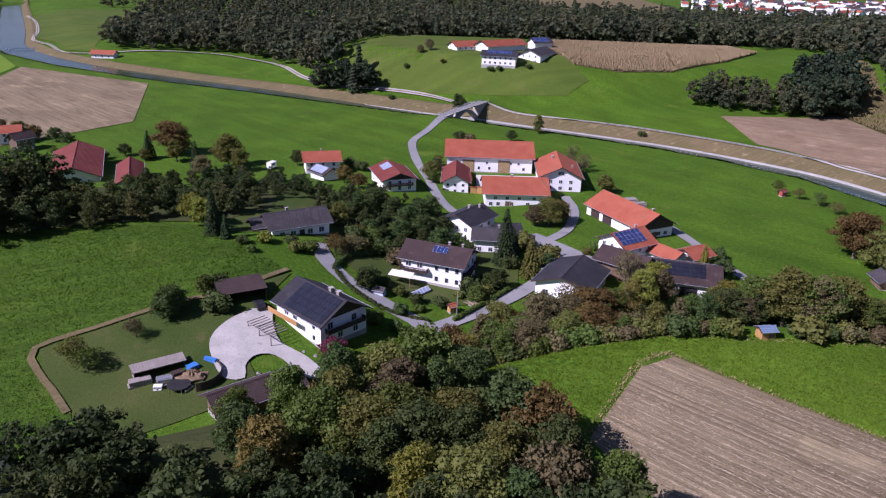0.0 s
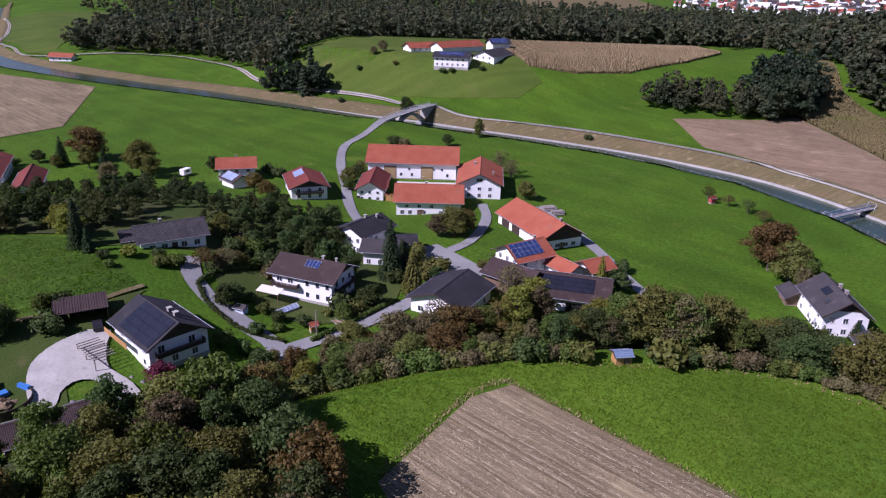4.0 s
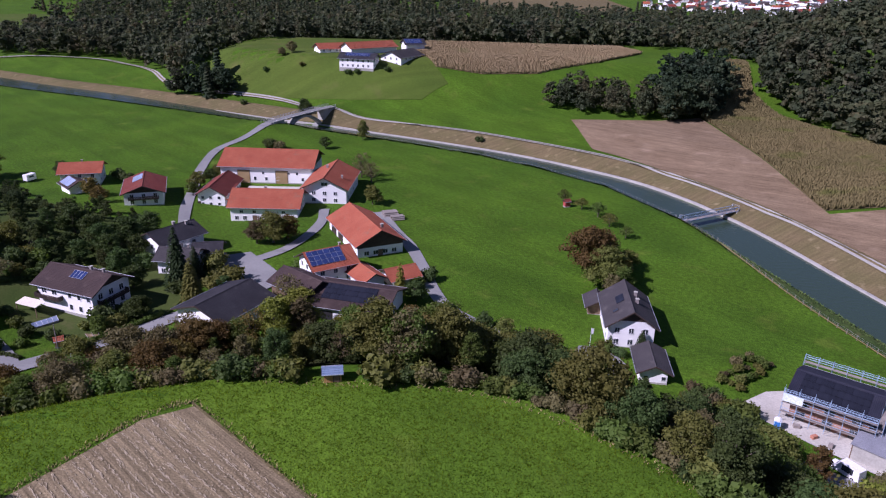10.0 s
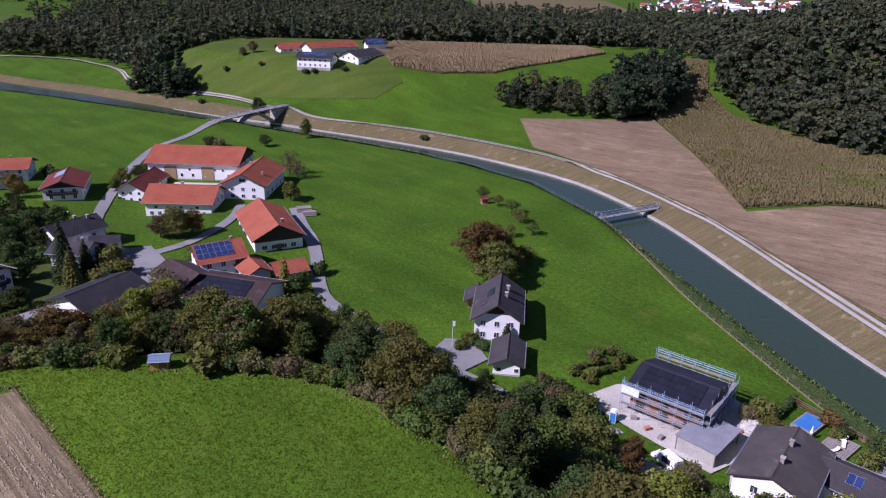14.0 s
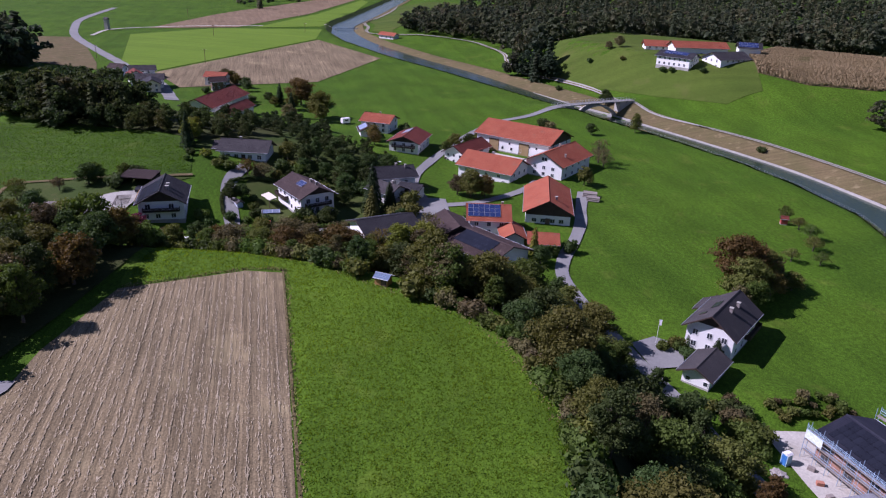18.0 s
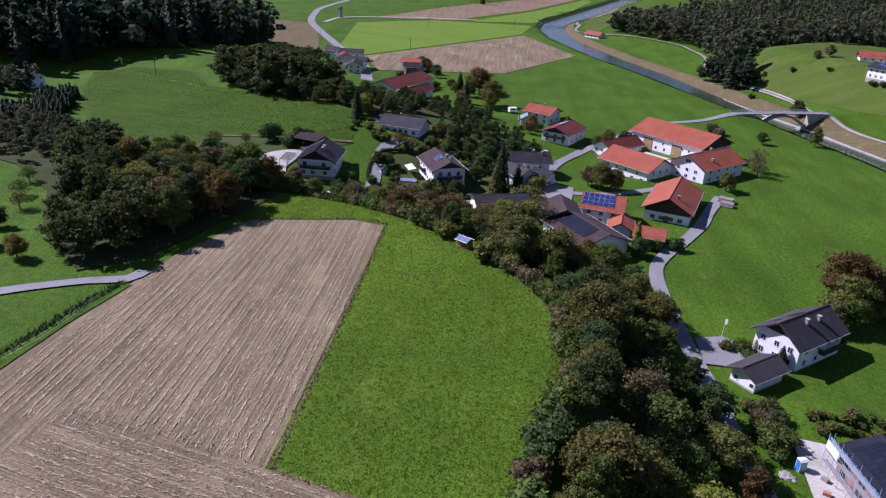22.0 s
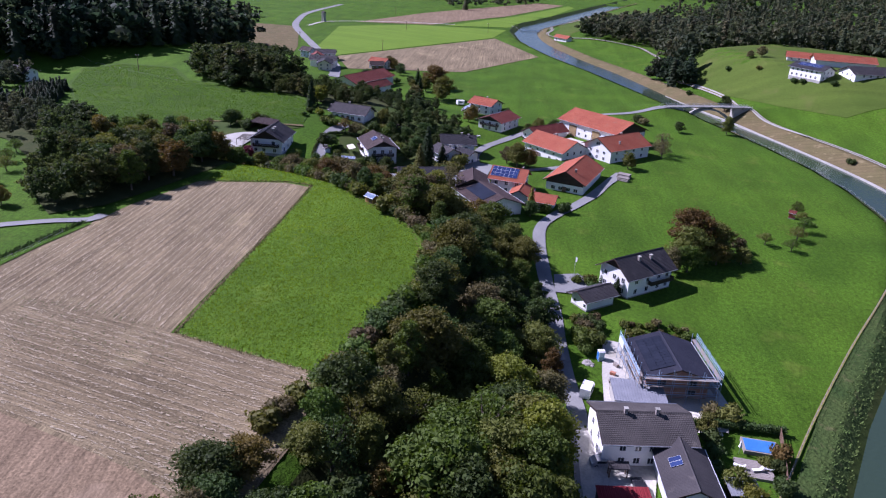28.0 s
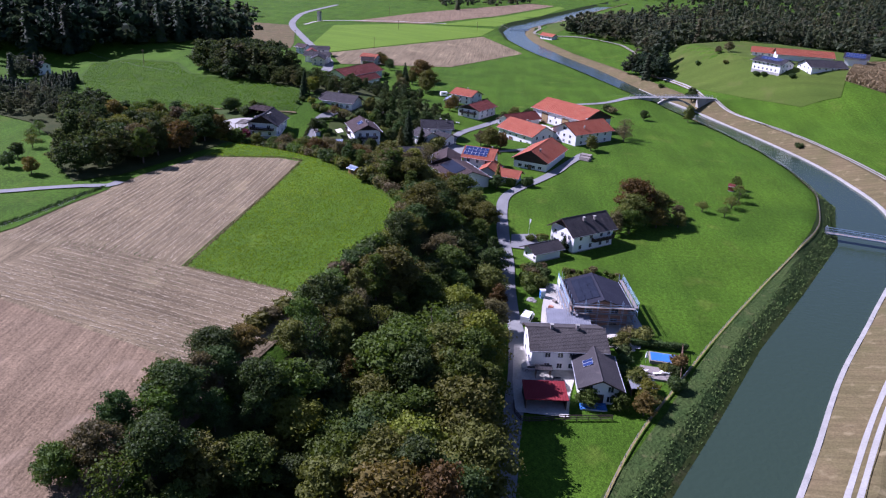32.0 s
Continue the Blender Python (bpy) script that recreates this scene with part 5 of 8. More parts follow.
# single trees and bushes
for _x, _y, _f, _c, _h, _p in (
        (121, 189, "wide", "brown", 14, "in the meadow behind the house"), (124, 183.5, "wide", "olive", 11.5, "in the meadow behind the house"), (125.5, 195, "wide", "olive", 10, "in the meadow behind the house"), (127, 179, "round", "green", 8, "beside the lone house"), (133, 196, "small", "olive", 5, "in the meadow orchard"), (124.5, 175.5, "round", "grey", 6.5, "beside the lone house"),
        (129, 190, "round", "brown", 7, "in the meadow behind the house"), (123, 246, "fruit", "green", 4.6, "in the meadow orchard"), (128, 240, "fruit", "olive", 4.2, "in the meadow orchard"), (132, 233, "fruit", "green", 4.8, "in the meadow orchard"),
        (134, 225, "fruit", "olive", 4.2, "in the meadow orchard"), (137, 216, "fruit", "green", 4.0, "in the meadow orchard"), (130, 214, "fruit", "olive", 3.6, "in the meadow orchard"), (128, 203, "small", "grey", 4.5, "in the meadow orchard"),
        (34.5, 204, "wide", "olive", 8.5, "on the farm lawn"), (30, 203, "round", "grey", 7, "on the farm lawn"), (38, 207, "round", "brown", 6.5, "on the farm lawn"), (59, 240, "round", "olive", 6.5, "beside the red farm"), (52, 271, "thin", "grey", 9, "behind the red farm"), (56, 266, "thin", "grey", 7.5, "behind the red farm"),
        (46, 331, "slim", "olive", 9.5, "on the canal bank"), (32, 313, "small", "dark", 5, "behind the barn"), (9, 312, "bush", "dark", 3.6, "behind the barn"), (13, 311, "bush", "grey", 3.2, "behind the barn"), (9.5, 389.5, "round", "dark", 9, "at the bridge end"),
        (-3, 254, "round", "olive", 6, "beside the farm road"), (-1, 262, "small", "dark", 5, "beside the farm road"), (-2, 246, "small", "green", 4.5, "beside the farm road"), (0, 268, "small", "olive", 4.5, "beside the farm road"),
        (18.5, 173, "spruce", "fir", 14, "between the village houses"), (24.5, 165, "fir", "olive", 11, "between the village houses"), (21, 178, "fir", "fir", 9, "between the village houses"), (16, 157, "round", "dark", 5, "in the village garden"), (12, 158, "bush", "dark", 3, "in the village garden"),
        (30, 172, "small", "dark", 4, "beside the village lane"), (32, 168, "bush", "green", 3, "beside the village lane"), (27, 172, "bush", "olive", 3, "beside the village lane"), (45, 185, "bush", "green", 2.4, "beside the white house"), (42, 181, "bush", "olive", 2, "beside the white house"),
        (72, 174, "cypress", "yellow", 8, "behind the orange garage"), (76, 170, "round", "dark", 5, "behind the orange garage"), (70, 168, "bush", "green", 3, "behind the orange garage"), (79, 182, "bush", "dark", 3, "beside the lane"), (76, 177, "bush", "green", 2.6, "beside the lane"),
        (48, 146, "tall", "yellow", 11, "below the timber barn"), (53, 148, "tall", "grey", 10, "below the timber barn"), (44, 143, "thin", "brown", 9, "below the village"), (31, 144, "thin", "grey", 9, "below the village"), (37, 141, "wide", "brown", 8.5, "below the village"),
        (-19, 119.5, "small", "red", 4.6, "beside the solar house"), (-9, 121, "bush", "dark", 2.4, "beside the solar house"), (-15, 152, "round", "dark", 5.2, "on the garden lawn"), (-7, 140.5, "bush", "dark", 2.2, "along the garden edge"), (-3, 143, "shrub", "green", 1.6, "along the garden edge"),
        (-54, 130, "round", "green", 5.5, "on the orchard grass"), (-66, 113, "fruit", "olive", 5.4, "on the orchard grass"), (-63, 111, "fruit", "green", 5, "on the orchard grass"), (-47, 139, "bush", "dark", 3, "beside the garage"), (-58, 121, "fruit", "grey", 4, "on the orchard grass"), (-49, 137, "small", "green", 4, "beside the garage"),
        (-56, 166, "spruce", "fir", 11, "beside the bungalow"), (-60, 171, "round", "yellow", 8.5, "at the meadow corner"), (-64, 175, "round", "yellow", 7.5, "at the meadow corner"), (-52, 163, "cypress", "fir", 7, "beside the bungalow"), (-42, 162, "shrub", "yellow", 2.2, "before the bungalow"), (-47, 160, "bush", "dark", 2, "before the bungalow"),
        (-44, 156, "bush", "green", 1.8, "before the bungalow"), (-34, 160, "bush", "olive", 2.4, "before the bungalow"), (-31, 162, "bush", "green", 2.6, "before the bungalow"), (-36, 164, "bush", "dark", 2.2, "before the bungalow"), (-22, 166, "small", "grey", 4, "beside the village lane"), (-18, 170, "small", "olive", 3.6, "beside the village lane"),
        (-79, 258, "wide", "olive", 11, "at the meadow's edge"), (-73, 252, "round", "olive", 8, "at the meadow's edge"), (-88, 249, "spruce", "fir", 12, "at the meadow's edge"), (-84, 243, "round", "grey", 7, "at the meadow's edge"), (-54, 262, "round", "dark", 5.5, "beside the red-roofed house"), (-34, 262, "bush", "dark", 3.2, "beside the red-roofed house"), (-29, 258, "bush", "dark", 3, "beside the red-roofed house"),
        (-33, 239, "round", "brown", 7, "among the village gardens"), (-27, 232, "small", "brown", 5, "among the village gardens"), (-112, 262, "small", "olive", 5, "behind the long barn"), (-122, 268, "round", "dark", 5, "behind the long barn"), (-132, 256, "fruit", "green", 4, "on the grass behind the barn"), (-128, 262, "bush", "dark", 3, "behind the long barn"),
        (99, 343.5, "bush", "dark", 2.6, "beside the canal road"), (-29, 413, "bush", "dark", 3.0, "beside the canal road"), (119, 153.5, "cypress", "dark", 4.6, "before the lone house"), (117, 151, "bush", "olive", 2.4, "before the lone house"), (115, 148, "bush", "green", 1.8, "before the lone house"), (120, 148.5, "bush", "dark", 2.0, "between house and garage"),
        (182, 111, "small", "olive", 4.6, "beside the garden sheds"), (186, 109, "small", "yellow", 4.4, "beside the garden sheds"), (180, 98, "small", "green", 4.2, "before the extension"), (171, 127, "bush", "olive", 3.2, "beside the shell house"), (168, 126, "bush", "grey", 2.4, "beside the shell house"), (187, 117, "bush", "dark", 2.6, "beside the garden fence"),
        (-14, 448, "small", "grey", 5, "beside the hill farm"), (-9, 452, "round", "grey", 7, "beside the hill farm"), (28, 424, "bush", "dark", 2.6, "before the hill farm"), (33, 423, "bush", "dark", 2.6, "before the hill farm"), (50, 423, "bush", "dark", 2.4, "before the hill farm"), (-22, 440, "bush", "dark", 2.6, "on the hill slope"), (0, 436, "bush", "olive", 2.2, "on the hill slope"),
        (-176, 292, "round", "olive", 7, "in the far hamlet"), (-168, 288, "round", "brown", 6, "in the far hamlet"), (-158, 286, "round", "dark", 6, "in the far hamlet"), (-186, 296, "round", "grey", 6, "in the far hamlet"), (-150, 280, "small", "dark", 5, "in the far hamlet"), (-162, 262, "bush", "dark", 3, "in the far hamlet"),
        (-146, 262, "fruit", "green", 4, "in the far hamlet"), (-138, 252, "bush", "dark", 3, "in the far hamlet"), (-30, 48, "fruit", "green", 4, "on the orchard meadow"), (-20, 44, "fruit", "green", 4, "on the orchard meadow"), (-10, 42, "fruit", "olive", 4.5, "on the orchard meadow"), (0, 36, "round", "dark", 5, "on the orchard meadow"), (20, 36, "round", "brown", 5, "beside the field track"), (10, 32, "round", "dark", 5.5, "beside the field track")):
    tree(_x, _y, _f, _c, _h, "", _p)
for _x, _y, _f, _c, _h in ((9, 154, "bush", "dark", 3.6), (-16, 149, "round", "dark", 5.5), (-25, 164, "fruit", "brown", 5), (-21, 167, "fruit", "grey", 5.5), (8, 172, "round", "dark", 6), (1, 181, "round", "dark", 6.5), (-4, 187, "round", "dark", 7), (24, 184, "bush", "olive", 4), (30, 176, "bush", "olive", 4.5), (-10, 184, "round", "dark", 6),
                            (-18, 182, "small", "dark", 5), (-22, 176, "bush", "dark", 3.4), (52, 151, "tall", "yellow", 12), (48, 160, "thin", "grey", 9), (23, 133, "wide", "grey", 10), (29, 134, "wide", "grey", 9.5), (34, 139, "wide", "brown", 10), (4, 126, "round", "brown", 6), (-2, 125, "round", "dark", 5.5), (11, 129, "round", "grey", 6.5),
                            (17, 132, "round", "brown", 7), (-13, 197, "round", "dark", 8), (-19, 200, "round", "dark", 8), (-23, 194, "slim", "dark", 8), (-27, 184, "round", "olive", 6), (-5, 200, "round", "dark", 8), (-2, 208, "round", "dark", 7), (-8, 192, "wide", "dark", 8), (2, 190, "round", "dark", 7), (6, 183, "bush", "dark", 4), (12, 152, "bush", "olive", 3), (-8, 150, "bush", "green", 2), (-4, 147, "bush", "dark", 2.2),
                            (2, 146, "bush", "dark", 2.4), (14, 157, "small", "dark", 4.5), (10, 149, "small", "green", 4), (-12, 154, "bush", "dark", 2), (6, 151, "shrub", "olive", 1.6), (20, 170, "bush", "dark", 3), (-14, 174, "bush", "dark", 3), (-9, 178, "small", "dark", 4.5), (-4, 176, "bush", "olive", 3)):
    tree(_x, _y, _f, _c, _h, "garden trees", "in the village gardens")
for _x, _y, _f, _c, _h in ((170.3, 121, "small", "olive", 4.2), (172.6, 118.5, "bush", "dark", 2.6), (175, 116, "bush", "dark", 2.2), (177, 112.5, "bush", "dark", 2.0), (182.2, 124.5, "bush", "brown", 2.6), (183.6, 121.5, "bush", "dark", 2.0), (184.8, 102, "small", "green", 3.8), (188.4, 104.6, "small", "brown", 4.6), (187.2, 107.6, "bush", "olive", 2.8), (181.5, 121, "bush", "olive", 1.8)):
    tree(_x, _y, _f, _c, _h, "pool garden bushes", "in the pool garden")
wood([(127, 133), (140, 122), (138, 131), (131, 137)], 2.2, 21, ["dark", "olive", "green", "grey"], ["bush"], (1.8, 3.2), "lane bushes", "beside the lane", 40)
wood([(137, 139), (148, 149), (152, 146), (141, 136)], 1.7, 22, ["olive", "grey", "green"], ["shrub"], (0.9, 1.7), "heap weeds", "on the overgrown earth heap", 40)
wood([(-16, 137), (-4, 128), (2, 118), (6, 126), (0, 130)], 3, 23, ["dark", "green", "olive"], ["bush"], (1.6, 2.8), "garden bushes", "beside the village lane", 20)
wood([(-2, 176), (-22, 180), (-20, 170), (-8, 166), (-2, 170)], 3.5, 24, ["dark", "green", "olive", "grey"], ["bush", "small"], (2, 4), "garden bushes", "among the village gardens", 24)

def far_wood(name, spots, seed, conifers=0.15, hs=(11, 16), label="", mats=None, leaves=150, size=0.85, blobs=7):
    """A far wood as one body: many low-detail trees joined."""
    rng = np.random.default_rng(seed)
    tv = []
    for k in range(4):
        v, f, _ = broadleaf(300 + k, 12, 5.0 if leaves < 200 else 4.4, leaves, size, 0.05, blobs)
        tv.append((np.array(v), np.array([q if len(q) == 4 else (*q, q[2]) for q in f])))
    cv, cf = [], []
    r2 = np.random.default_rng(5)
    for i in range(60):
        t = i / 60
        r = 2.7 * (1 - t) + 0.15
        a = i * 2.4
        p = np.array([r * math.cos(a), r * math.sin(a), 1.0 + 13 * t])
        o, w = np.array([math.cos(a), math.sin(a), -0.5]), np.array([-math.sin(a), math.cos(a), 0])
        s = 0.7 + 0.5 * r2.random()
        k = len(cv)
        cv += [p - o * s, p + w * s, p + o * s, p - w * s]
        cf.append((k, k + 1, k + 2, k + 3))
    k = len(cv)
    cv += [np.array([2.2 * math.cos(a), 2.2 * math.sin(a), 0.5]) for a in np.arange(6) * math.pi / 3] + [np.array([0, 0, 14.0])]
    cf += [(k + j, k + (j + 1) % 6, k + 6, k + 6) for j in range(6)]
    con_t = (np.array(cv), np.array(cf))
    xs, ys = np.array([p[0] for p in spots]), np.array([p[1] for p in spots])
    zs = ground_z(xs, ys)
    V, F, n = [], [], 0
    for x, y, z in zip(xs, ys, zs):
        v, f = con_t if rng.random() < conifers else tv[rng.integers(4)]
        h = rng.uniform(*hs) / 12
        a = rng.uniform(0, 6.28)
        g = h * rng.uniform(0.75, 1.25)
        c, s = math.cos(a) * g, math.sin(a) * g
        w = np.stack([v[:, 0] * c - v[:, 1] * s + x, v[:, 0] * s + v[:, 1] * c + y, v[:, 2] * h + z], 1)
        V.append(w)
        F.append(f + n)
        n += len(v)
    V, F = np.concatenate(V), np.concatenate(F)
    me = bpy.data.meshes.new(name)
    tri = F[:, 2] == F[:, 3]
    loops = np.concatenate([F[~tri].ravel(), F[tri][:, :3].ravel()])
    nq, nt = int((~tri).sum()), int(tri.sum())
    starts = np.concatenate([np.arange(nq) * 4, nq * 4 + np.arange(nt) * 3])
    me.vertices.add(len(V)), me.loops.add(len(loops)), me.polygons.add(nq + nt)
    me.vertices.foreach_set("co", V.ravel().astype(np.float32))
    me.loops.foreach_set("vertex_index", loops.astype(np.int32))
    me.polygons.foreach_set("loop_start", starts.astype(np.int32))
    me.update(calc_edges=True)
    me.validate()
    me.materials.append(mats or FOREST)
    return tagged(new(name, me), label, "wood", "", "stuff")


def forest_mat(name, stops, rnd=0.3):
    m, n, l, p = nodes_of(name)
    geo = n.new("ShaderNodeNewGeometry")
    nz, n2 = n.new("ShaderNodeTexNoise"), n.new("ShaderNodeTexNoise")
    nz.inputs["Scale"].default_value, nz.inputs["Detail"].default_value = 0.085, 3
    n2.inputs["Scale"].default_value, n2.inputs["Detail"].default_value = 0.02, 2
    mp = n.new("ShaderNodeMapping")
    mp.inputs["Scale"].default_value = (1, 1, 0.25)
    l.new(geo.outputs["Position"], mp.inputs["Vector"])
    l.new(mp.outputs[0], nz.inputs["Vector"]), l.new(mp.outputs[0], n2.inputs["Vector"])
    r = ramp(n, [(q, (c[0], c[1], c[2] * 1.12)) for q, c in stops])
    l.new(nz.outputs[0], r.inputs[0])
    r2 = ramp(n, [(0.3, (0.75, 0.8, 0.9)), (0.7, (1.2, 1.15, 1.0))])
    l.new(n2.outputs[0], r2.inputs[0])
    col = mixed(n, l, "MULTIPLY", 1.0, r.outputs[0], r2.outputs[0])
    mr = n.new("ShaderNodeMapRange")
    mr.inputs[3].default_value, mr.inputs[4].default_value = 1 - rnd, 1 + rnd
    l.new(geo.outputs["Random Per Island"], mr.inputs[0])
    hs = n.new("ShaderNodeHueSaturation")
    l.new(col, hs.inputs["Color"]), l.new(mr.outputs[0], hs.inputs["Value"])
    l.new(hs.outputs[0], p.inputs["Base Color"])
    p.inputs["Roughness"].default_value = 0.7
    p.inputs["Specular IOR Level"].default_value = 0.1
    see_through(n, l, p, hs.outputs[0], 0.3)
    return m


# greyed, bluish leaf tones: the haze of distance is put into the colour
FOREST = forest_mat("hazy_mixed_forest", [(0.28, (0.0433, 0.0588, 0.0293)), (0.44, (0.0595, 0.0749, 0.0344)), (0.55, (0.0744, 0.0831, 0.0381)), (0.64, (0.0893, 0.0881, 0.0419)), (0.74, (0.1028, 0.0925, 0.0457))])
DARKFOREST = forest_mat("dark_forest", [(0.3, (0.0265, 0.0449, 0.0243)), (0.5, (0.0387, 0.0588, 0.0271)), (0.7, (0.0605, 0.0656, 0.0315))])
SLOPEWOOD = forest_mat("slope_wood_leaves", [(0.28, (0.0331, 0.0525, 0.0176)), (0.45, (0.0459, 0.068, 0.0199)), (0.58, (0.0599, 0.0766, 0.0222)), (0.68, (0.0765, 0.0808, 0.0258)), (0.76, (0.086, 0.0737, 0.0281))])


def spread(poly, gap, seed):
    """Jittered grid of places inside an outline."""
    rg = random.Random(seed)
    xs, ys = [p[0] for p in poly], [p[1] for p in poly]
    out, y = [], min(ys)
    while y < max(ys):
        x = min(xs)
        while x < max(xs):
            px, py = x + rg.uniform(-0.8, 0.8) * gap, y + rg.uniform(-0.8, 0.8) * gap
            if inside(px, py, poly):
                out.append((px, py))
            x += gap
        y += gap
    return out


HEDGE = dict(leaves=620, size=0.42, blobs=16)
DENSE = dict(leaves=1500, size=0.30, blobs=22)
far_wood("slope_wood", spread([(28, 42), (29, 55), (24, 66), (16, 62), (-4, 66), (-24, 70), (-34, 75), (-48, 75), (-62, 76), (-50, 62), (-26, 58), (-8, 54), (10, 48), (26, 42)], 5.4, 14), 51, 0.0, (9.5, 13.5), "dense dark green wood on the slope beside the stubble", SLOPEWOOD, **DENSE)
far_wood("hedgerow_wood", spread([(-104, 158), (-118, 152), (-138, 146), (-156, 152), (-150, 176), (-128, 188), (-104, 190)], 6.0, 9), 31, 0.06, (13, 18), "dark dense wood behind the meadow", SLOPEWOOD, **DENSE)
far_wood("hedgerow_wood", spread([(-60, 175), (-76, 172), (-98, 160), (-106, 158), (-106, 186), (-84, 192), (-66, 194), (-50, 196), (-48, 186)], 5.0, 10), 53, 0.02, (6.5, 9.5), "dark bushy trees behind the meadow", SLOPEWOOD, **DENSE)
far_wood("garden_wood", spread([(-64, 204), (-96, 212), (-92, 222), (-76, 236), (-56, 236), (-44, 228), (-40, 212)], 5.0, 12), 54, 0.02, (4, 6.5), "mixed bushes and low trees behind the gardens", SLOPEWOOD, **DENSE)
far_wood("garden_wood", spread([(-56, 200), (-34, 190), (-22, 180), (-12, 178), (4, 178), (2, 206), (-8, 220), (-30, 224), (-50, 220)], 6.2, 13), 55, 0.03, (3.4, 7), "garden trees and bushes between the village houses", SLOPEWOOD, **DENSE)
far_wood("spruce_row", spread([(-180, 98), (-104, 64), (-98, 52), (-110, 46), (-186, 82)], 2.3, 26), 32, 1.0, (4, 5.5), "planted row of dark young spruces", DARKFOREST)
far_wood("meadow_wood", spread([(-62, 80), (-90, 66), (-104, 52), (-80, 34), (-52, 48), (-44, 62)], 6.2, 27), 33, 0.0, (6.5, 9.5), "mixed wood beside the orchard meadow", None, **HEDGE)
far_wood("house_grove", spread([(-215, 92), (-190, 84), (-196, 66), (-222, 64)], 6, 28), 34, 0.1, (8, 12), "grove beside the far white house", None, **HEDGE)
far_wood("hill_clump", spread([(-76, 436), (-62, 430), (-46, 425), (-40, 436), (-50, 446), (-72, 450)], 5.2, 31), 35, 0.1, (13, 18), "tall dark clump of trees on the hill slope", DARKFOREST, **HEDGE)
far_wood("field_clump", spread([(134, 392), (150, 386), (168, 377), (188, 370), (200, 366), (206, 380), (200, 398), (176, 398), (150, 402)], 5.6, 33), 36, 0.03, (11, 16), "mixed clump of trees above the brown field", None, **HEDGE)
far_wood("field_clump", spread([(192, 367), (212, 370), (226, 390), (236, 420), (216, 428), (198, 404), (194, 384)], 5.6, 34), 37, 0.0, (17, 23), "tall dark oaks at the field corner", DARKFOREST, **HEDGE)
far_wood("forest", spread([(262, 452), (256, 400), (264, 358), (272, 318), (290, 290), (325, 250), (430, 240), (520, 420), (520, 640), (300, 700), (250, 560)], 7.4, 1), 41, 0.03, (11, 19), "autumn-tinted mixed forest on the slope")
far_wood("forest", spread([(-270, 584), (-250, 562), (-198, 550), (-150, 540), (-120, 512), (-98, 480), (-86, 462), (-60, 462), (-66, 500), (-20, 545), (60, 548), (230, 520), (300, 700), (200, 720), (-312, 740), (-300, 670)], 9.0, 2), 42, 0.08, (11, 20), "mixed forest behind the hill farm")
far_wood("forest", spread([(-300, 740), (200, 720), (560, 640), (900, 760), (900, 1120), (330, 1130), (150, 1230), (-260, 1150), (-366, 1010), (-352, 860), (-312, 745)], 20, 3), 43, 0.15, (15, 22), "wide dark forest in the river plain")
far_wood("forest", spread([(-242, 108), (-246, 150), (-252, 200), (-292, 246), (-360, 250), (-480, 300), (-560, 260), (-520, 60), (-260, 60)], 8.2, 4), 44, 0.25, (19, 27), "tall dark spruce forest on the hillside", DARKFOREST)
far_wood("forest", spread([(-1500, 1700), (-420, 1190), (-240, 1165), (140, 1250), (120, 1700), (-300, 2300), (-1100, 2700)], 32, 8), 48, 0.2, (17, 26), "distant forest in the river plain", None, leaves=90, size=1.3, blobs=5)
far_wood("forest", spread([(-480, 330), (-500, 350), (-520, 345), (-505, 322)], 6, 5), 45, 0.3, (9, 13), "small grove by the far road")
far_wood("forest", spread([(-640, 700), (-520, 640), (-560, 780), (-700, 980), (-1200, 1100), (-1100, 800)], 28, 6), 46, 0.3, (15, 22), "far woods beyond the fields")
far_wood("forest", spread([(-500, 1010), (-366, 1010), (-260, 1150), (-420, 1180)], 19, 7), 47, 0.2, (12, 18), "woods beyond the far pasture")


def maize(name, poly, gap, seed, label, material):
    """A ripe maize field: stalks with hanging leaves, all joined."""
    rng = np.random.default_rng(seed)
    sp = np.array(spread(poly, gap, seed))
    zs = ground_z(sp[:, 0], sp[:, 1])
    vs, fs = [], []
    for (x, y), z in zip(sp, zs):
        h = 1.9 + 0.3 * rng.random()
        for k in range(3):
            a = rng.random() * 6.28
            d, w = np.array([math.cos(a), math.sin(a)]), 0.12
            q = len(vs)
            vs += [(x - d[1] * w, y + d[0] * w, z + 0.2), (x + d[1] * w, y - d[0] * w, z + 0.2), (x + d[0] * 0.75 + d[1] * w, y + d[1] * 0.75 - d[0] * w, z + h * 0.8), (x + d[0] * 0.35, y + d[1] * 0.35, z + h)]
            fs.append((q, q + 1, q + 2, q + 3))
    return tagged(new(name, mesh_of(name, vs, fs, material)), label, "maize", "", "stuff")


MAIZE = mat("ripe_maize", (0.2791, 0.2128, 0.1026), (0.3256, 0.2508, 0.13), 0.03, 0.8, 0.85, 0.0, world_space=True, island=0.12, spots=((0.2093, 0.19, 0.0752), 0.06, 0.6), spec=0.2)
MAIZE2 = mat("greenish_maize", (0.155, 0.133, 0.0513), (0.1938, 0.1558, 0.065), 0.03, 0.8, 0.85, 0.0, world_space=True, island=0.13, spots=((0.1318, 0.1368, 0.0342), 0.06, 0.55), spec=0.2)
maize("maize_field", [(77, 429), (103, 422), (134, 424), (172, 442), (209, 490), (200, 520), (70, 525), (62, 476)], 0.62, 51, "ripe straw-coloured maize on the hill top", MAIZE)
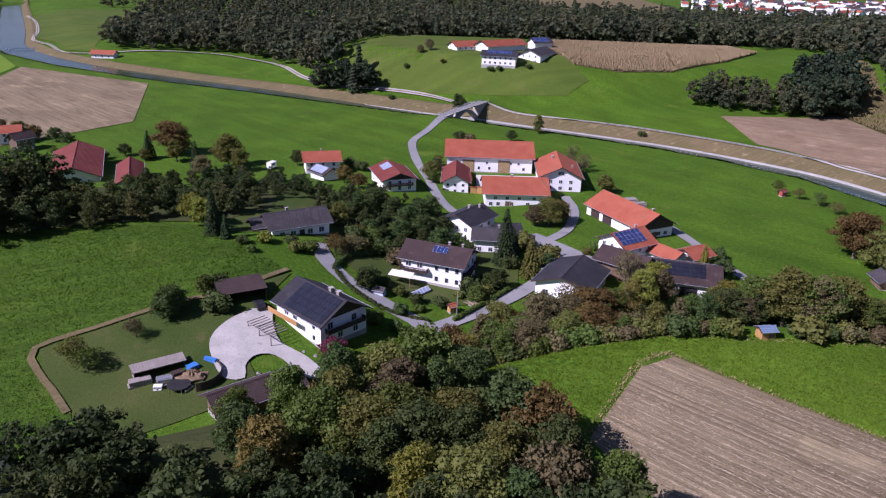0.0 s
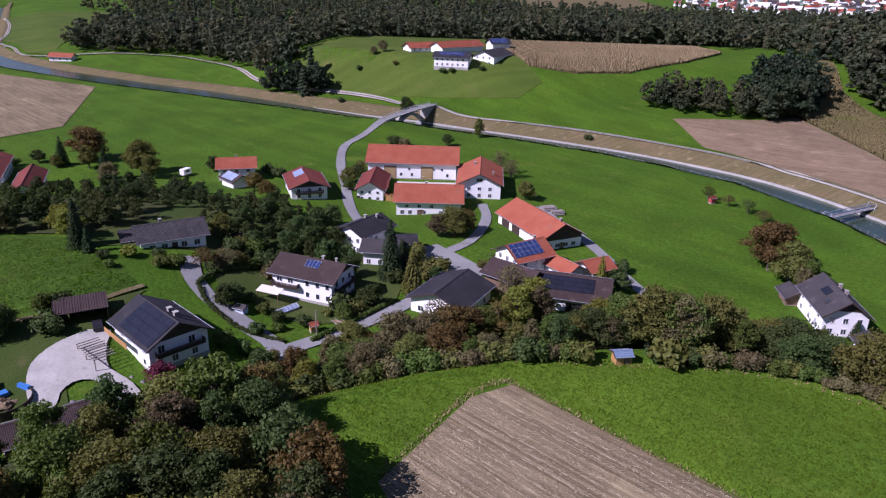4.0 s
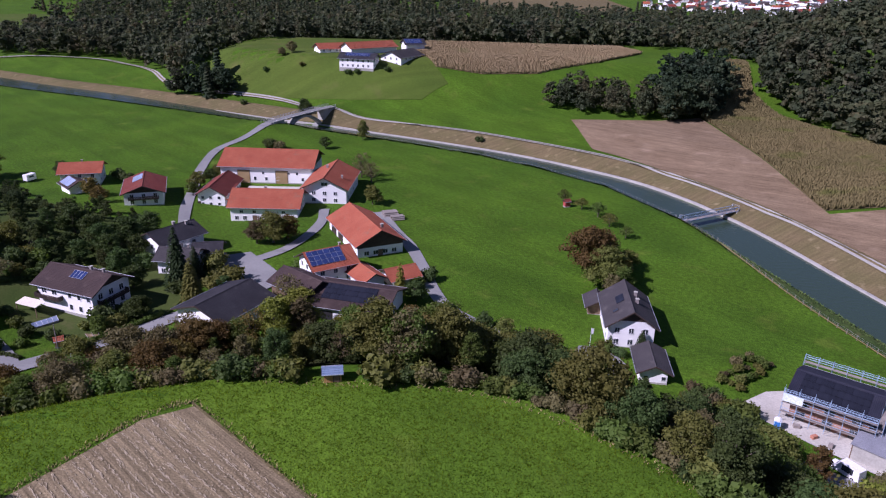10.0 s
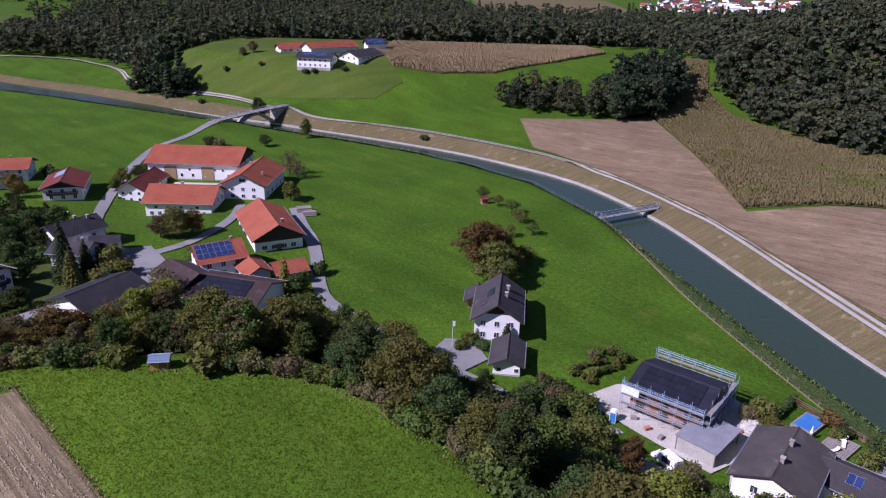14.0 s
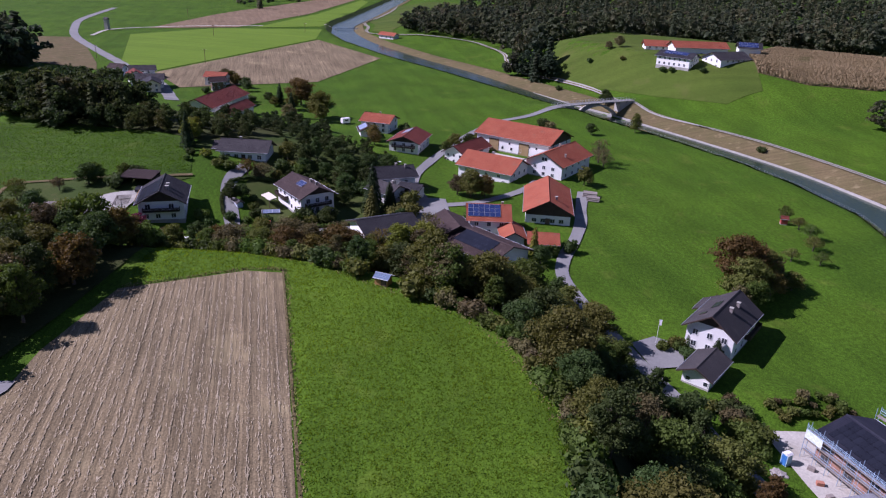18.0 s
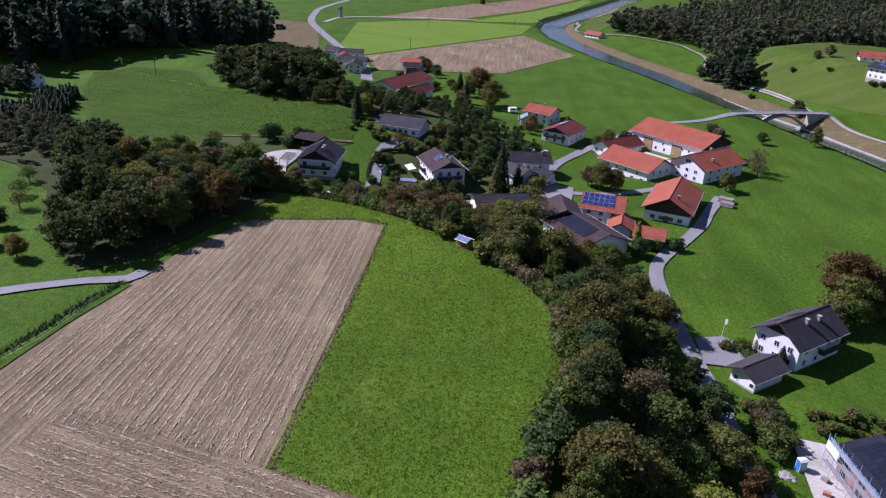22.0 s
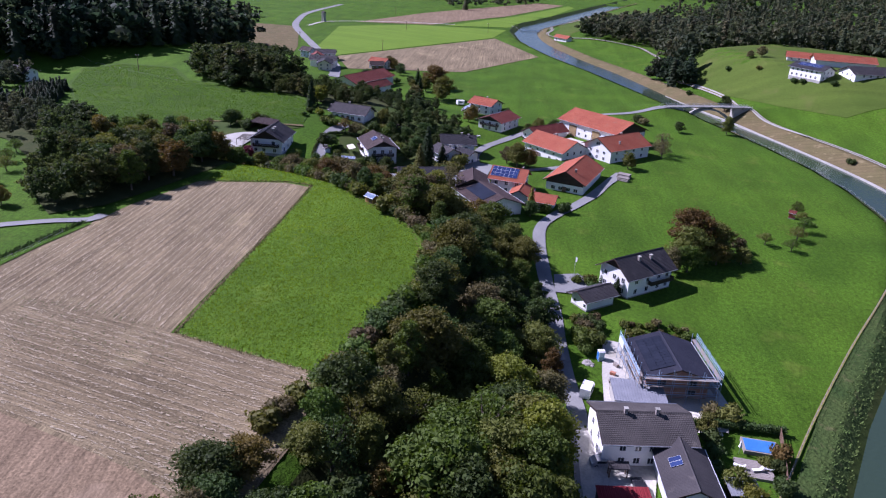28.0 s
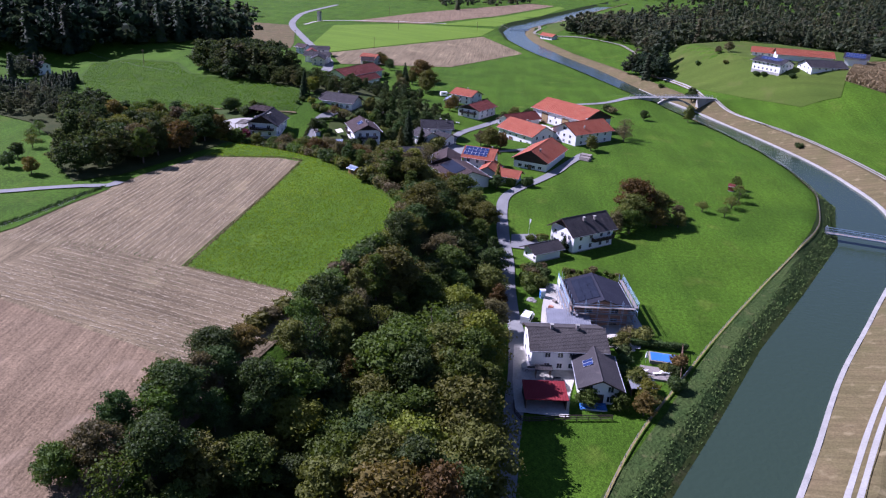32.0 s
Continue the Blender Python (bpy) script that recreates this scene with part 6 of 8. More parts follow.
maize("maize_field", [(210, 243), (214, 382), (233, 440), (246, 470), (262, 455), (250, 410), (262, 359), (292, 286), (335, 245), (310, 226), (250, 237)], 0.66, 52, "ripe yellow-green maize below the forest", MAIZE2)


def tufts(name, spots, h, material, seed, label, w=0.16, n=3):
    """Grass tufts of n leaning blades each, all joined."""
    rng = np.random.default_rng(seed)
    sp = np.repeat(np.array(spots, float), n, axis=0)
    k = len(sp)
    z = ground_z(sp[:, 0], sp[:, 1])
    a, hh = rng.random(k) * 6.28, h * (0.5 + rng.random(k))
    d = np.stack([np.cos(a), np.sin(a)], 1)
    e = np.stack([d[:, 1], -d[:, 0]], 1) * w
    c = sp + rng.normal(size=(k, 2)) * 0.25
    top = c + d * (hh * 0.6)[:, None] + e * 0.5
    tri = np.stack([np.column_stack([c - e, z + 0.05]), np.column_stack([c + e, z + 0.05]), np.column_stack([top, z + hh])], 1)
    return tagged(new(name, mesh_of(name, tri.reshape(-1, 3), [(i, i + 1, i + 2) for i in range(0, 3 * k, 3)], material)), label, "grass", "", "stuff")


_bank = [(tuple(c + np.array([d[1], -d[0]]) * o)) for c, d, o in ((c, (e - c) / np.linalg.norm(e - c), -trng.uniform(8.6, 13.6)) for c, e in zip(spline(CANAL[2:14], 0.11), spline(CANAL[2:14], 0.11)[1:]) if np.linalg.norm(e - c) > 1e-6)]
BLADES = mat("bank_grass_blades", (0.06, 0.11, 0.025), (0.10, 0.14, 0.035), 0.2, 1.0, 0.9, 0.0, world_space=True, island=0.35, spec=0.15)
tufts("bank_grass", _bank, 0.42, BLADES, 61, "rough tufted grass on the canal slope")
_ditch = spline([(43.5, 49.5), (48, 42), (53, 35.5), (60, 25.5), (70, 5), (80, -16)], 0.22)
tufts("ditch_grass", [(c[0] + trng.uniform(-0.5, 0.5) + o, c[1] + trng.uniform(-0.4, 0.4)) for c in _ditch for o in (0, 0.4)], 0.75, BLADES, 63, "tall dark grass in the field ditch")
DRYBLADES = mat("dry_grass_blades", (0.2621, 0.2052, 0.0884), (0.2016, 0.1847, 0.0624), 0.4, 1.0, 0.9, 0.0, world_space=True, island=0.35, spec=0.15)
STRAW = mat("loose_straw", (0.36, 0.30, 0.19), (0.42, 0.36, 0.24), 0.4, 1.0, 0.9, 0.0, world_space=True, island=0.3, spec=0.15)


def blade_mat(name, a, b, amount):
    m = mat(name, a, b, 0.12, 1.2, 0.8, 0.0, world_space=True, island=0.3, spec=0.15)
    n, l = m.node_tree.nodes, m.node_tree.links
    p = n["Principled BSDF"]
    see_through(n, l, p, p.inputs["Base Color"].links[0].from_socket, amount)
    return m


TERRACEBLADES = blade_mat("terrace_grass_blades", (0.095, 0.1547, 0.0072), (0.1296, 0.1835, 0.009), 0.62)
MEADOWBLADES = blade_mat("meadow_grass_blades", (0.0435, 0.0958, 0.0057), (0.0604, 0.1185, 0.0076), 0.62)


def sown(poly, count, seed):
    """Random places inside an outline."""
    rg = random.Random(seed)
    xs, ys = [p[0] for p in poly], [p[1] for p in poly]
    return [q for q in ((rg.uniform(min(xs), max(xs)), rg.uniform(min(ys), max(ys))) for _ in range(count)) if inside(q[0], q[1], poly)]


tufts("terrace_grass", sown([(44, 112), (76, 80.5), (108.6, 49.5), (121, 56.6), (134.5, 65), (128, 78), (117, 94), (103, 107), (86, 116), (63, 118), (42, 117), (22, 113), (8, 108.5), (18, 92), (24, 88), (30, 97), (37, 108)], 42000, 81), 0.20, TERRACEBLADES, 82, "thick fresh grass standing on the terrace field", w=0.10)
tufts("meadow_grass", sown([(-46, 158), (-60, 170), (-83, 169), (-94, 162), (-118, 153), (-144, 143), (-178, 148), (-212, 132), (-222, 114), (-190, 100), (-128, 88), (-112, 68), (-96, 54), (-74, 78), (-66, 89), (-62, 98), (-68, 106), (-77, 116.5), (-67, 124.5), (-55, 133.5), (-46, 140), (-36, 151)], 70000, 83), 0.28, MEADOWBLADES, 84, "thick dark grass standing on the sloping meadow", w=0.16)


def along(pts, step, wide):
    return [(c[0] + trng.uniform(-wide, wide), c[1] + trng.uniform(-wide, wide)) for c in spline(pts, step)]


tufts("field_fringe", along([(24, 86), (37, 107), (43.5, 111.3)], 0.14, 0.55) + along([(43.5, 111.3), (76, 80), (108.5, 48.6)], 0.24, 0.35) + along([(108.5, 48.6), (121, 56), (134.5, 64)], 0.3, 0.3), 0.34, DRYBLADES, 64, "straw-yellow uncut grass fringe round the stubble", w=0.10)
tufts("field_fringe", along([(8, 110), (24, 114.5), (44, 117.8), (63, 117.2), (86, 115.8), (101, 108), (115, 94.5), (125, 79), (132, 68)], 0.3, 0.9), 0.32, DRYBLADES, 65, "pale dry grass fringe below the tree belt", w=0.10)


ribbon("bank_edge", [(208, 60), (193.5, 94), (186, 120), (180, 142), (172, 176), (166, 206), (159.5, 234), (150, 255), (139, 273), (118, 295), (95, 312), (66, 328), (38, 342)], 0.45, DRYBLADES, 0.3, "pale dry grass line along the canal fence", "verge")


ribbon("dry_edge", [(-34, 150), (-44, 138), (-55, 132.3), (-66.8, 123.6), (-75.6, 116.6), (-72.3, 110.6), (-66.8, 105.2), (-61.5, 99.5)], 1.3, DRY, 0.14 - LAYER[0] + 0.3, "pale worn grass edge between meadow and orchard", "verge")
tufts("orchard_edge_grass", along([(-34, 150), (-44, 138), (-55, 132.3), (-66.8, 123.6), (-75.6, 116.6), (-72.3, 110.6), (-66.8, 105.2), (-61.5, 99.5)], 0.2, 0.6), 0.3, DRYBLADES, 69, "dry yellow grass between meadow and orchard", w=0.10)


def straw(name, poly, count, angle, seed, label):
    """Loose straw lying on the stubble, mostly along the rows."""
    rng, rg = np.random.default_rng(seed), random.Random(seed)
    xs, ys = [p[0] for p in poly], [p[1] for p in poly]
    sp = [(x, y) for x, y in ((rg.uniform(min(xs), max(xs)), rg.uniform(min(ys), max(ys))) for _ in range(count)) if inside(x, y, poly)]
    sp = np.array(sp)
    n = len(sp)
    across = np.array([-math.sin(radians(angle)), math.cos(radians(angle))])
    v = sp @ across
    rowed = (np.round(v / 1.5) * 1.5 + rng.normal(size=n) * 0.1 - v) * (rng.random(n) < 0.75)
    sp = sp + rowed[:, None] * across
    a = radians(angle) + rng.normal(size=n) * 0.16
    u = np.stack([np.cos(a), np.sin(a)], 1) * (0.12 + 0.5 * rng.random(n) ** 3)[:, None]
    v = np.stack([-np.sin(a), np.cos(a)], 1) * (0.02 + 0.035 * rng.random(n))[:, None]
    z = ground_z(sp[:, 0], sp[:, 1]) + 0.17
    tilt = rng.normal(size=n) * 0.03
    quad = np.stack([np.column_stack([sp + i * u + j * v, z + i * tilt]) for i, j in ((-1, -1), (1, -1), (1, 1), (-1, 1))], 1)
    return tagged(new(name, mesh_of(name, quad.reshape(-1, 3), [(4 * k, 4 * k + 1, 4 * k + 2, 4 * k + 3) for k in range(n)], STRAW)), label, "straw", "", "stuff")


tufts("stubble_weeds", sown([(80, 30), (92, 42), (108, 47.5), (120, 46), (112, 34), (98, 22)], 2600, 91) + sown([(128, 40), (146, 50), (154, 36), (140, 31)], 700, 92), 0.16, BLADES, 93, "sparse green weeds regrowing on the stubble", w=0.10, n=2)
straw("straw", [(42, 108), (76, 79), (106, 48), (90, 35), (72, 20), (50, 46), (36, 64), (25, 85), (37, 105)], 26000, -43.5, 66, "pale loose straw scattered along the stubble rows")
straw("straw", [(108.2, 48), (133, 62.5), (142, 49.8), (151, 33.5), (141, 33), (113, 19), (92, 9), (84, 30)], 13000, 30, 67, "pale loose straw scattered on the headland")
tree(125.2, 151.2, "fir", "fir", 5.5, "", "before the lone white house")
tree(117.5, 150.5, "bush", "green", 2.2, "", "before the lone white house")
tree(71, 126.5, "tall", "olive", 13.5, "tree belt", "beside the timber hut")
tree(66.5, 131, "tall", "green", 12.5, "tree belt", "beside the timber hut")
tree(76, 123.5, "tall", "grey", 11, "tree belt", "beside the timber hut")
tree(-105, 273, "wide", "brown", 13.5, "", "behind the long red-roofed barn")
tree(-100, 262, "round", "olive", 8, "", "behind the long red-roofed barn")
tree(-111.5, 265, "spruce", "fir", 12, "", "behind the long red-roofed barn")
tree(-54, 128, "round", "dark", 7, "", "on the orchard lawn")
tree(-45, 130.5, "bush", "dark", 3.6, "", "beside the open garage")

# ---- bridges ----
def place(name, x, y, z, rz, label, category, group=""):
    return thing(name, x, y, z, rz, label, category, group)


_a, _b = Vector((-1.0, 344.5, 0)), Vector((23.5, 390.5, 0))
_len = (_b - _a).length
_rz = math.degrees(math.atan2(_b.y - _a.y, _b.x - _a.x))
br = thing("arch_bridge", _a.x, _a.y, 0, _rz, "grey concrete arch bridge over the canal", "bridge")
_deck = lambda u: 6.1 + 0.35 * math.sin(math.pi * u) + 0.5 * u
N = 26
_dk, _rl = Shape(), []
for i in range(N):
    u0, u1 = i / N, (i + 1) / N
    x0, x1, z0, z1 = u0 * _len, u1 * _len, _deck(u0), _deck(u1)
    _dk.add([(x0, -2.3, z0 - 0.5), (x1, -2.3, z1 - 0.5), (x1, 2.3, z1 - 0.5), (x0, 2.3, z0 - 0.5), (x0, -2.3, z0), (x1, -2.3, z1), (x1, 2.3, z1), (x0, 2.3, z0)],
            [(3, 2, 1, 0), (4, 5, 6, 7), (0, 1, 5, 4), (2, 3, 7, 6)])
put("deck", _dk.mesh("deck", CONCRETE, True), br)
for sy in (-2.2, 2.2):
    r = Shape()
    for i in range(N):
        u0, u1 = i / N, (i + 1) / N
        for hh in (0.55, 1.05):
            r.beam((u0 * _len, sy, _deck(u0) + hh), (u1 * _len, sy, _deck(u1) + hh), 0.09)
    put("handrail", r.mesh("handrail", METAL), br)
    for i in range(0, N + 1):
        put("rail_post", Shape().box(-0.05, 0.05, -0.05, 0.05, 0, 1.05).mesh("rail_post", METAL), br, at=pose(i / N * _len, sy, _deck(i / N)))
_ar = Shape()
for i in range(16):
    pts = []
    for u in (i / 16, (i + 1) / 16):
        x = 11 + u * (_len - 20)
        pts.append((x, -2.5 + 8.2 * math.sin(math.pi * u) ** 0.8 - 0.9, min(_deck((x) / _len) - 0.45, -2.5 + 8.2 * math.sin(math.pi * u) ** 0.8)))
    (x0, a0, b0), (x1, a1, b1) = pts
    _ar.add([(x0, -1.9, a0), (x1, -1.9, a1), (x1, 1.9, a1), (x0, 1.9, a0), (x0, -1.9, b0), (x1, -1.9, b1), (x1, 1.9, b1), (x0, 1.9, b0)], [(3, 2, 1, 0), (4, 5, 6, 7), (0, 1, 5, 4), (2, 3, 7, 6)])
put("arch", _ar.mesh("arch", CONCRETE, True), br)
for x0, x1 in ((0, 11.5), (_len - 10, _len)):
    put("abutment", Shape().prism([(x0, -3.5), (x1, -3.5), (x1, _deck(x1 / _len) - 0.45), (x0, _deck(x0 / _len) - 0.45)], "y", -2.0, 2.0).mesh("abutment", CONCRETE), br)
put("road_surface", Shape().add([(i / N * _len, s * 1.7, _deck(i / N) + 0.03) for i in range(N + 1) for s in (-1, 1)], [(2 * i, 2 * i + 2, 2 * i + 3, 2 * i + 1) for i in range(N)]).mesh("road_surface", ASPHALT), br)


def truss_bridge(ax, ay, bx, by, z, label, w=2.0, h=1.5):
    d = Vector((bx - ax, by - ay, 0))
    ln = d.length
    e = thing("footbridge", ax, ay, z, math.degrees(math.atan2(d.y, d.x)), label, "footbridge")
    put("deck", Shape().box(0, ln, -w / 2, w / 2, -0.2, 0).mesh("deck", GREYWOOD), e)
    n = max(6, int(ln / 2))
    for sy in (-w / 2, w / 2):
        t = Shape().beam((0, sy, h), (ln, sy, h), 0.16).beam((0, sy, 0), (ln, sy, 0), 0.2)
        for i in range(n):
            x0, x1 = i * ln / n, (i + 1) * ln / n
            t.beam((x0, sy, 0), (x0, sy, h), 0.1)
            t.beam((x0, sy, 0 if i % 2 else h), (x1, sy, h if i % 2 else 0), 0.09)
        t.beam((ln, sy, 0), (ln, sy, h), 0.1)
        put("truss", t.mesh("truss", BLUEMETAL), e)
    for x in (0.3, ln - 0.3):
        g = Shape().box(x - 0.5, x + 0.5, -w / 2 - 0.7, w / 2 + 0.7, -4.0, -0.25)
        put("abutment", g.mesh("abutment", CONCRETE), e)
        f = Shape()
        for sy in (-w / 2 - 0.5, w / 2 + 0.5):
            f.beam((x, sy, -0.3), (x, sy, 2.0), 0.12).beam((x - 1.2, sy, -0.6), (x, sy, 1.8), 0.09).beam((x + 1.2, sy, -0.6), (x, sy, 1.8), 0.09)
        f.beam((x, -w / 2 - 0.5, 2.0), (x, w / 2 + 0.5, 2.0), 0.12)
        put("end_frame", f.mesh("end_frame", METAL), e)
    return e


truss_bridge(160.8, 237.4, 183.5, 250.6, -0.6, "grey-blue steel truss footbridge across the canal")
fb2 = truss_bridge(-343, 574, -325, 600, 1.6, "low concrete road bridge over the far canal", 4.5, 1.2)
put("landing", Shape().box(-3, 3, -2, 2, -0.3, 0.0).mesh("landing", CONCRETE), thing("sluice_landing", -86, 411, -1.5 , -27, "small pale concrete landing in the canal", "landing"))

# ---- fences, hedges, poles ----
def fence(pts, step, h, label, post_m=None, wires=3, rail=None, name="fence"):
    line = spline(pts, step) if len(pts) > 2 else [np.array(pts[0]) + (np.array(pts[1]) - np.array(pts[0])) * k for k in np.linspace(0, 1, max(2, int(np.linalg.norm(np.array(pts[1]) - np.array(pts[0])) / step) + 1))]
    e = thing(name, line[0][0], line[0][1], 0, 0, label, "fence")
    o = Vector((line[0][0], line[0][1], 0))
    pm = Shape().box(-0.05, 0.05, -0.05, 0.05, -0.3, h).mesh("post", post_m or GREYWOOD)
    tops = []
    for c in line:
        z = gz(c[0], c[1])
        put("post", pm, e, at=pose(c[0] - o.x, c[1] - o.y, z))
        tops.append(Vector((c[0] - o.x, c[1] - o.y, z)))
    for k in range(wires):
        up = Vector((0, 0, h * (k + 1) / wires - 0.06))
        if rail:
            for p, q in zip(tops, tops[1:]):
                put("rail", Shape().beam(p + up, q + up, rail).mesh("rail", post_m or GREYWOOD), e)
            continue
        w = Shape()
        for p, q in zip(tops, tops[1:]):
            w.beam(p + up, q + up, 0.02)
        put("wire", w.mesh("wire", METAL), e)
    return e


_fl = spline([(208, 60), (193.5, 94), (186, 120), (180, 142), (172, 176), (166, 206), (159.5, 234), (150, 255), (139, 273), (118, 295), (95, 312), (66, 328), (38, 342)], 5.5)
fence([tuple(p) for p in _fl], 5.5, 1.3, "wire fence with weathered posts along the canal", GREYWOOD)
fence([(48, 44), (62, 26), (80, -16)], 5, 1.0, "old post fence beside the field ditch", GREYWOOD, 2)
fence([(-146, 139), (-186, 130), (-250, 118)], 7, 1.1, "thin meadow fence on posts", GREYWOOD, 2)


def hedge(pts, h, w, colour, label, gap=0.55):
    line = spline(pts, gap) if len(pts) > 2 else [np.array(pts[0]) + (np.array(pts[1]) - np.array(pts[0])) * k for k in np.linspace(0, 1, max(2, int(np.linalg.norm(np.array(pts[1]) - np.array(pts[0])) / gap)))]
    rng = np.random.default_rng(int(h * 100 + len(line)))
    blobs, z0 = [], gz(*line[0])
    vs, fs = [], []
    for c in line:
        z = gz(c[0], c[1])
        b = ((c[0] + rng.normal() * 0.08, c[1] + rng.normal() * 0.08, z + h * 0.52), (w * 0.6, w * 0.6, h * 0.5 * rng.uniform(0.92, 1.08)))
        blobs.append(b)
        core(vs, fs, b[0], b[1], rng)
    v2, f2 = leaf_cloud(rng, blobs, int(len(line) * 55), 0.16)
    k = len(vs)
    me = mesh_of("hedge", vs + v2, fs + [tuple(i + k for i in f) for f in f2], LEAF[colour])
    return tagged(new("hedge", me), label, "hedge")


hedge([(-24, 156), (-22, 163), (-15, 170), (-6, 178)], 1.4, 1.0, "dark", "clipped dark hedge round the garden lawn")
hedge([(-24, 155.5), (-19, 148), (-10, 141), (-1, 138.5)], 0.8, 0.8, "dark", "low hedge along the curved lane")
hedge([(5, 139), (14, 150), (20, 158)], 1.3, 0.9, "green", "clipped green hedge along the lane")
hedge([(167.5, 119.5), (173, 126), (179, 132)], 1.9, 1.3, "dark", "tall clipped hedge beside the building site")
hedge([(1, 120), (-2, 128), (-8, 134)], 1.0, 0.8, "dark", "low dark hedge beside the lane")
put("garden_wall", Shape().box(0, 1, -0.15, 0.15, -0.3, 0.5).mesh("garden_wall", CONCRETE), thing("low_wall", -23.5, 154.6, None, 0, "short concrete kerb wall at the lane", "wall"))


def utility_pole(x, y, h=9.0):
    e = thing("utility_pole", x, y, None, 25, "wooden utility pole with a crossarm", "pole", "utility poles")
    put("pole", Shape().tube((0, 0, -0.5), (0, 0, h), 0.19, 0.13, 8).mesh("pole", WOOD), e)
    put("crossarm", Shape().box(-1.3, 1.3, -0.08, 0.08, h - 0.75, h - 0.6).mesh("crossarm", WOOD), e)
    for u in (-1.15, 0, 1.15):
        put("insulator", Shape().tube((u, 0, h - 0.6), (u, 0, h - 0.3), 0.07, 0.05, 6).mesh("insulator", WHITE), e)


for _x, _y in ((-187, 133), (-241, 328), (-319, 505), (-481, 508), (-352, 430), (-300, 290)):
    utility_pole(_x, _y)
tw = thing("transformer_tower", -440, 391, None, 20, "slim pale transformer tower in the fields", "tower")
put("tower_body", Shape().box(-1.6, 1.6, -1.6, 1.6, -0.5, 8.5).mesh("tower_body", CONCRETE), tw)
put("tower_roof", Shape().prism([(-2.0, 8.5), (2.0, 8.5), (0, 10.2)], "x", -2.0, 2.0).mesh("tower_roof", GREY), tw)
fp = thing("flagpole", 113.5, 148.5, None, 0, "white flagpole with a pale flag by the garage", "flagpole")
put("pole", Shape().tube((0, 0, -0.3), (0, 0, 6.5), 0.06, 0.04, 6).mesh("pole", WHITE), fp)
put("flag", Shape().prism([(0.05, 5.2), (0.5, 5.1), (0.55, 6.4), (0.05, 6.4)], "y", -0.01, 0.01).mesh("flag", WHITE), fp)
gp = thing("garden_post", 5.5, 141, None, 0, "tall grey wooden post in the garden", "post")
put("post", Shape().tube((0, 0, -0.3), (0, 0, 6.5), 0.12, 0.09, 8).mesh("post", GREYWOOD), gp)


ZINC = mat("pale_grey_sheet", (0.20, 0.21, 0.23), (0.26, 0.27, 0.29), 0.4, 5.0, 0.6, 0.1, 0.02)


# ---- small buildings and sheds ----
def flat_roof(name, x, y, rz, l, w, h, slope, roof, label, category, walls=None, posts=WOOD, z=None, ribs=True):
    e = thing(name, x, y, z, rz, label, category)
    put("roof", Shape().add([(-l / 2, -w / 2, h - slope), (l / 2, -w / 2, h - slope), (l / 2, w / 2, h), (-l / 2, w / 2, h), (-l / 2, -w / 2, h - slope - 0.15), (l / 2, -w / 2, h - slope - 0.15), (l / 2, w / 2, h - 0.15), (-l / 2, w / 2, h - 0.15)],
                            [(0, 1, 2, 3), (7, 6, 5, 4), (0, 4, 5, 1), (1, 5, 6, 2), (2, 6, 7, 3), (3, 7, 4, 0)]).mesh("roof", roof), e)
    if ribs:
        rb = Shape()
        k = int(l / 0.5)
        for i in range(k + 1):
            u = -l / 2 + i * l / k
            rb.beam((u, -w / 2, h - slope + 0.03), (u, w / 2, h + 0.03), 0.06)
        put("roof_ribs", rb.mesh("roof_ribs", roof), e)
    for sx in (-1, 1):
        for sy in (-1, 1):
            put("post", Shape().box(-0.08, 0.08, -0.08, 0.08, -0.5, h - 0.16 - (slope if sy < 0 else 0)).mesh("post", posts), e, at=pose(sx * (l / 2 - 0.3), sy * (w / 2 - 0.3), 0))
    if walls:
        put("side_wall", Shape().box(-l / 2 + 0.25, l / 2 - 0.25, w / 2 - 0.35, w / 2 - 0.25, -0.4, h - 0.2).mesh("side_wall", walls), e)
        put("side_wall", Shape().box(-l / 2 + 0.25, -l / 2 + 0.35, -w / 2 + 0.3, w / 2 - 0.36, -0.4, h - slope - 0.2).mesh("side_wall", walls), e)
        put("side_wall", Shape().box(l / 2 - 0.35, l / 2 - 0.25, -w / 2 + 0.3, w / 2 - 0.36, -0.4, h - slope - 0.2).mesh("side_wall", walls), e)
    return e


flat_roof("carport", 174.6, 92, 52, 8.2, 5.8, 3.0, 0.5, SHEETRED, "carport with bright red sheet roof", "carport", DARKWOOD)
flat_roof("annexe_shell", 157.6, 117.2, 47, 9.8, 7.4, 3.3, 0.2, ZINC, "garage shell with flat pale grey roof", "garage", CONCRETE)
flat_roof("garden_shed", 183.2, 110.6, 50, 5.0, 4.0, 2.3, 0.3, ZINC, "small shed with pale metal roof", "shed", DARKWOOD)
flat_roof("lean_to", 168.5, 98.0, 52, 3.5, 1.6, 2.6, 0.3, GREY, "small dark porch roof by the house door", "porch")
flat_roof("garage", -41.5, 137.0, 28, 10, 6.5, 3.0, 0.8, BROWN, "open brown-roofed garage beside the solar house", "garage", DARKWOOD)
house("garage", -30.2, 103.4, 38, 17, 8, 2.9, 5.0, "long low garage with brown tiled roof", BROWN, WOOD, z=1.9, category="garage")
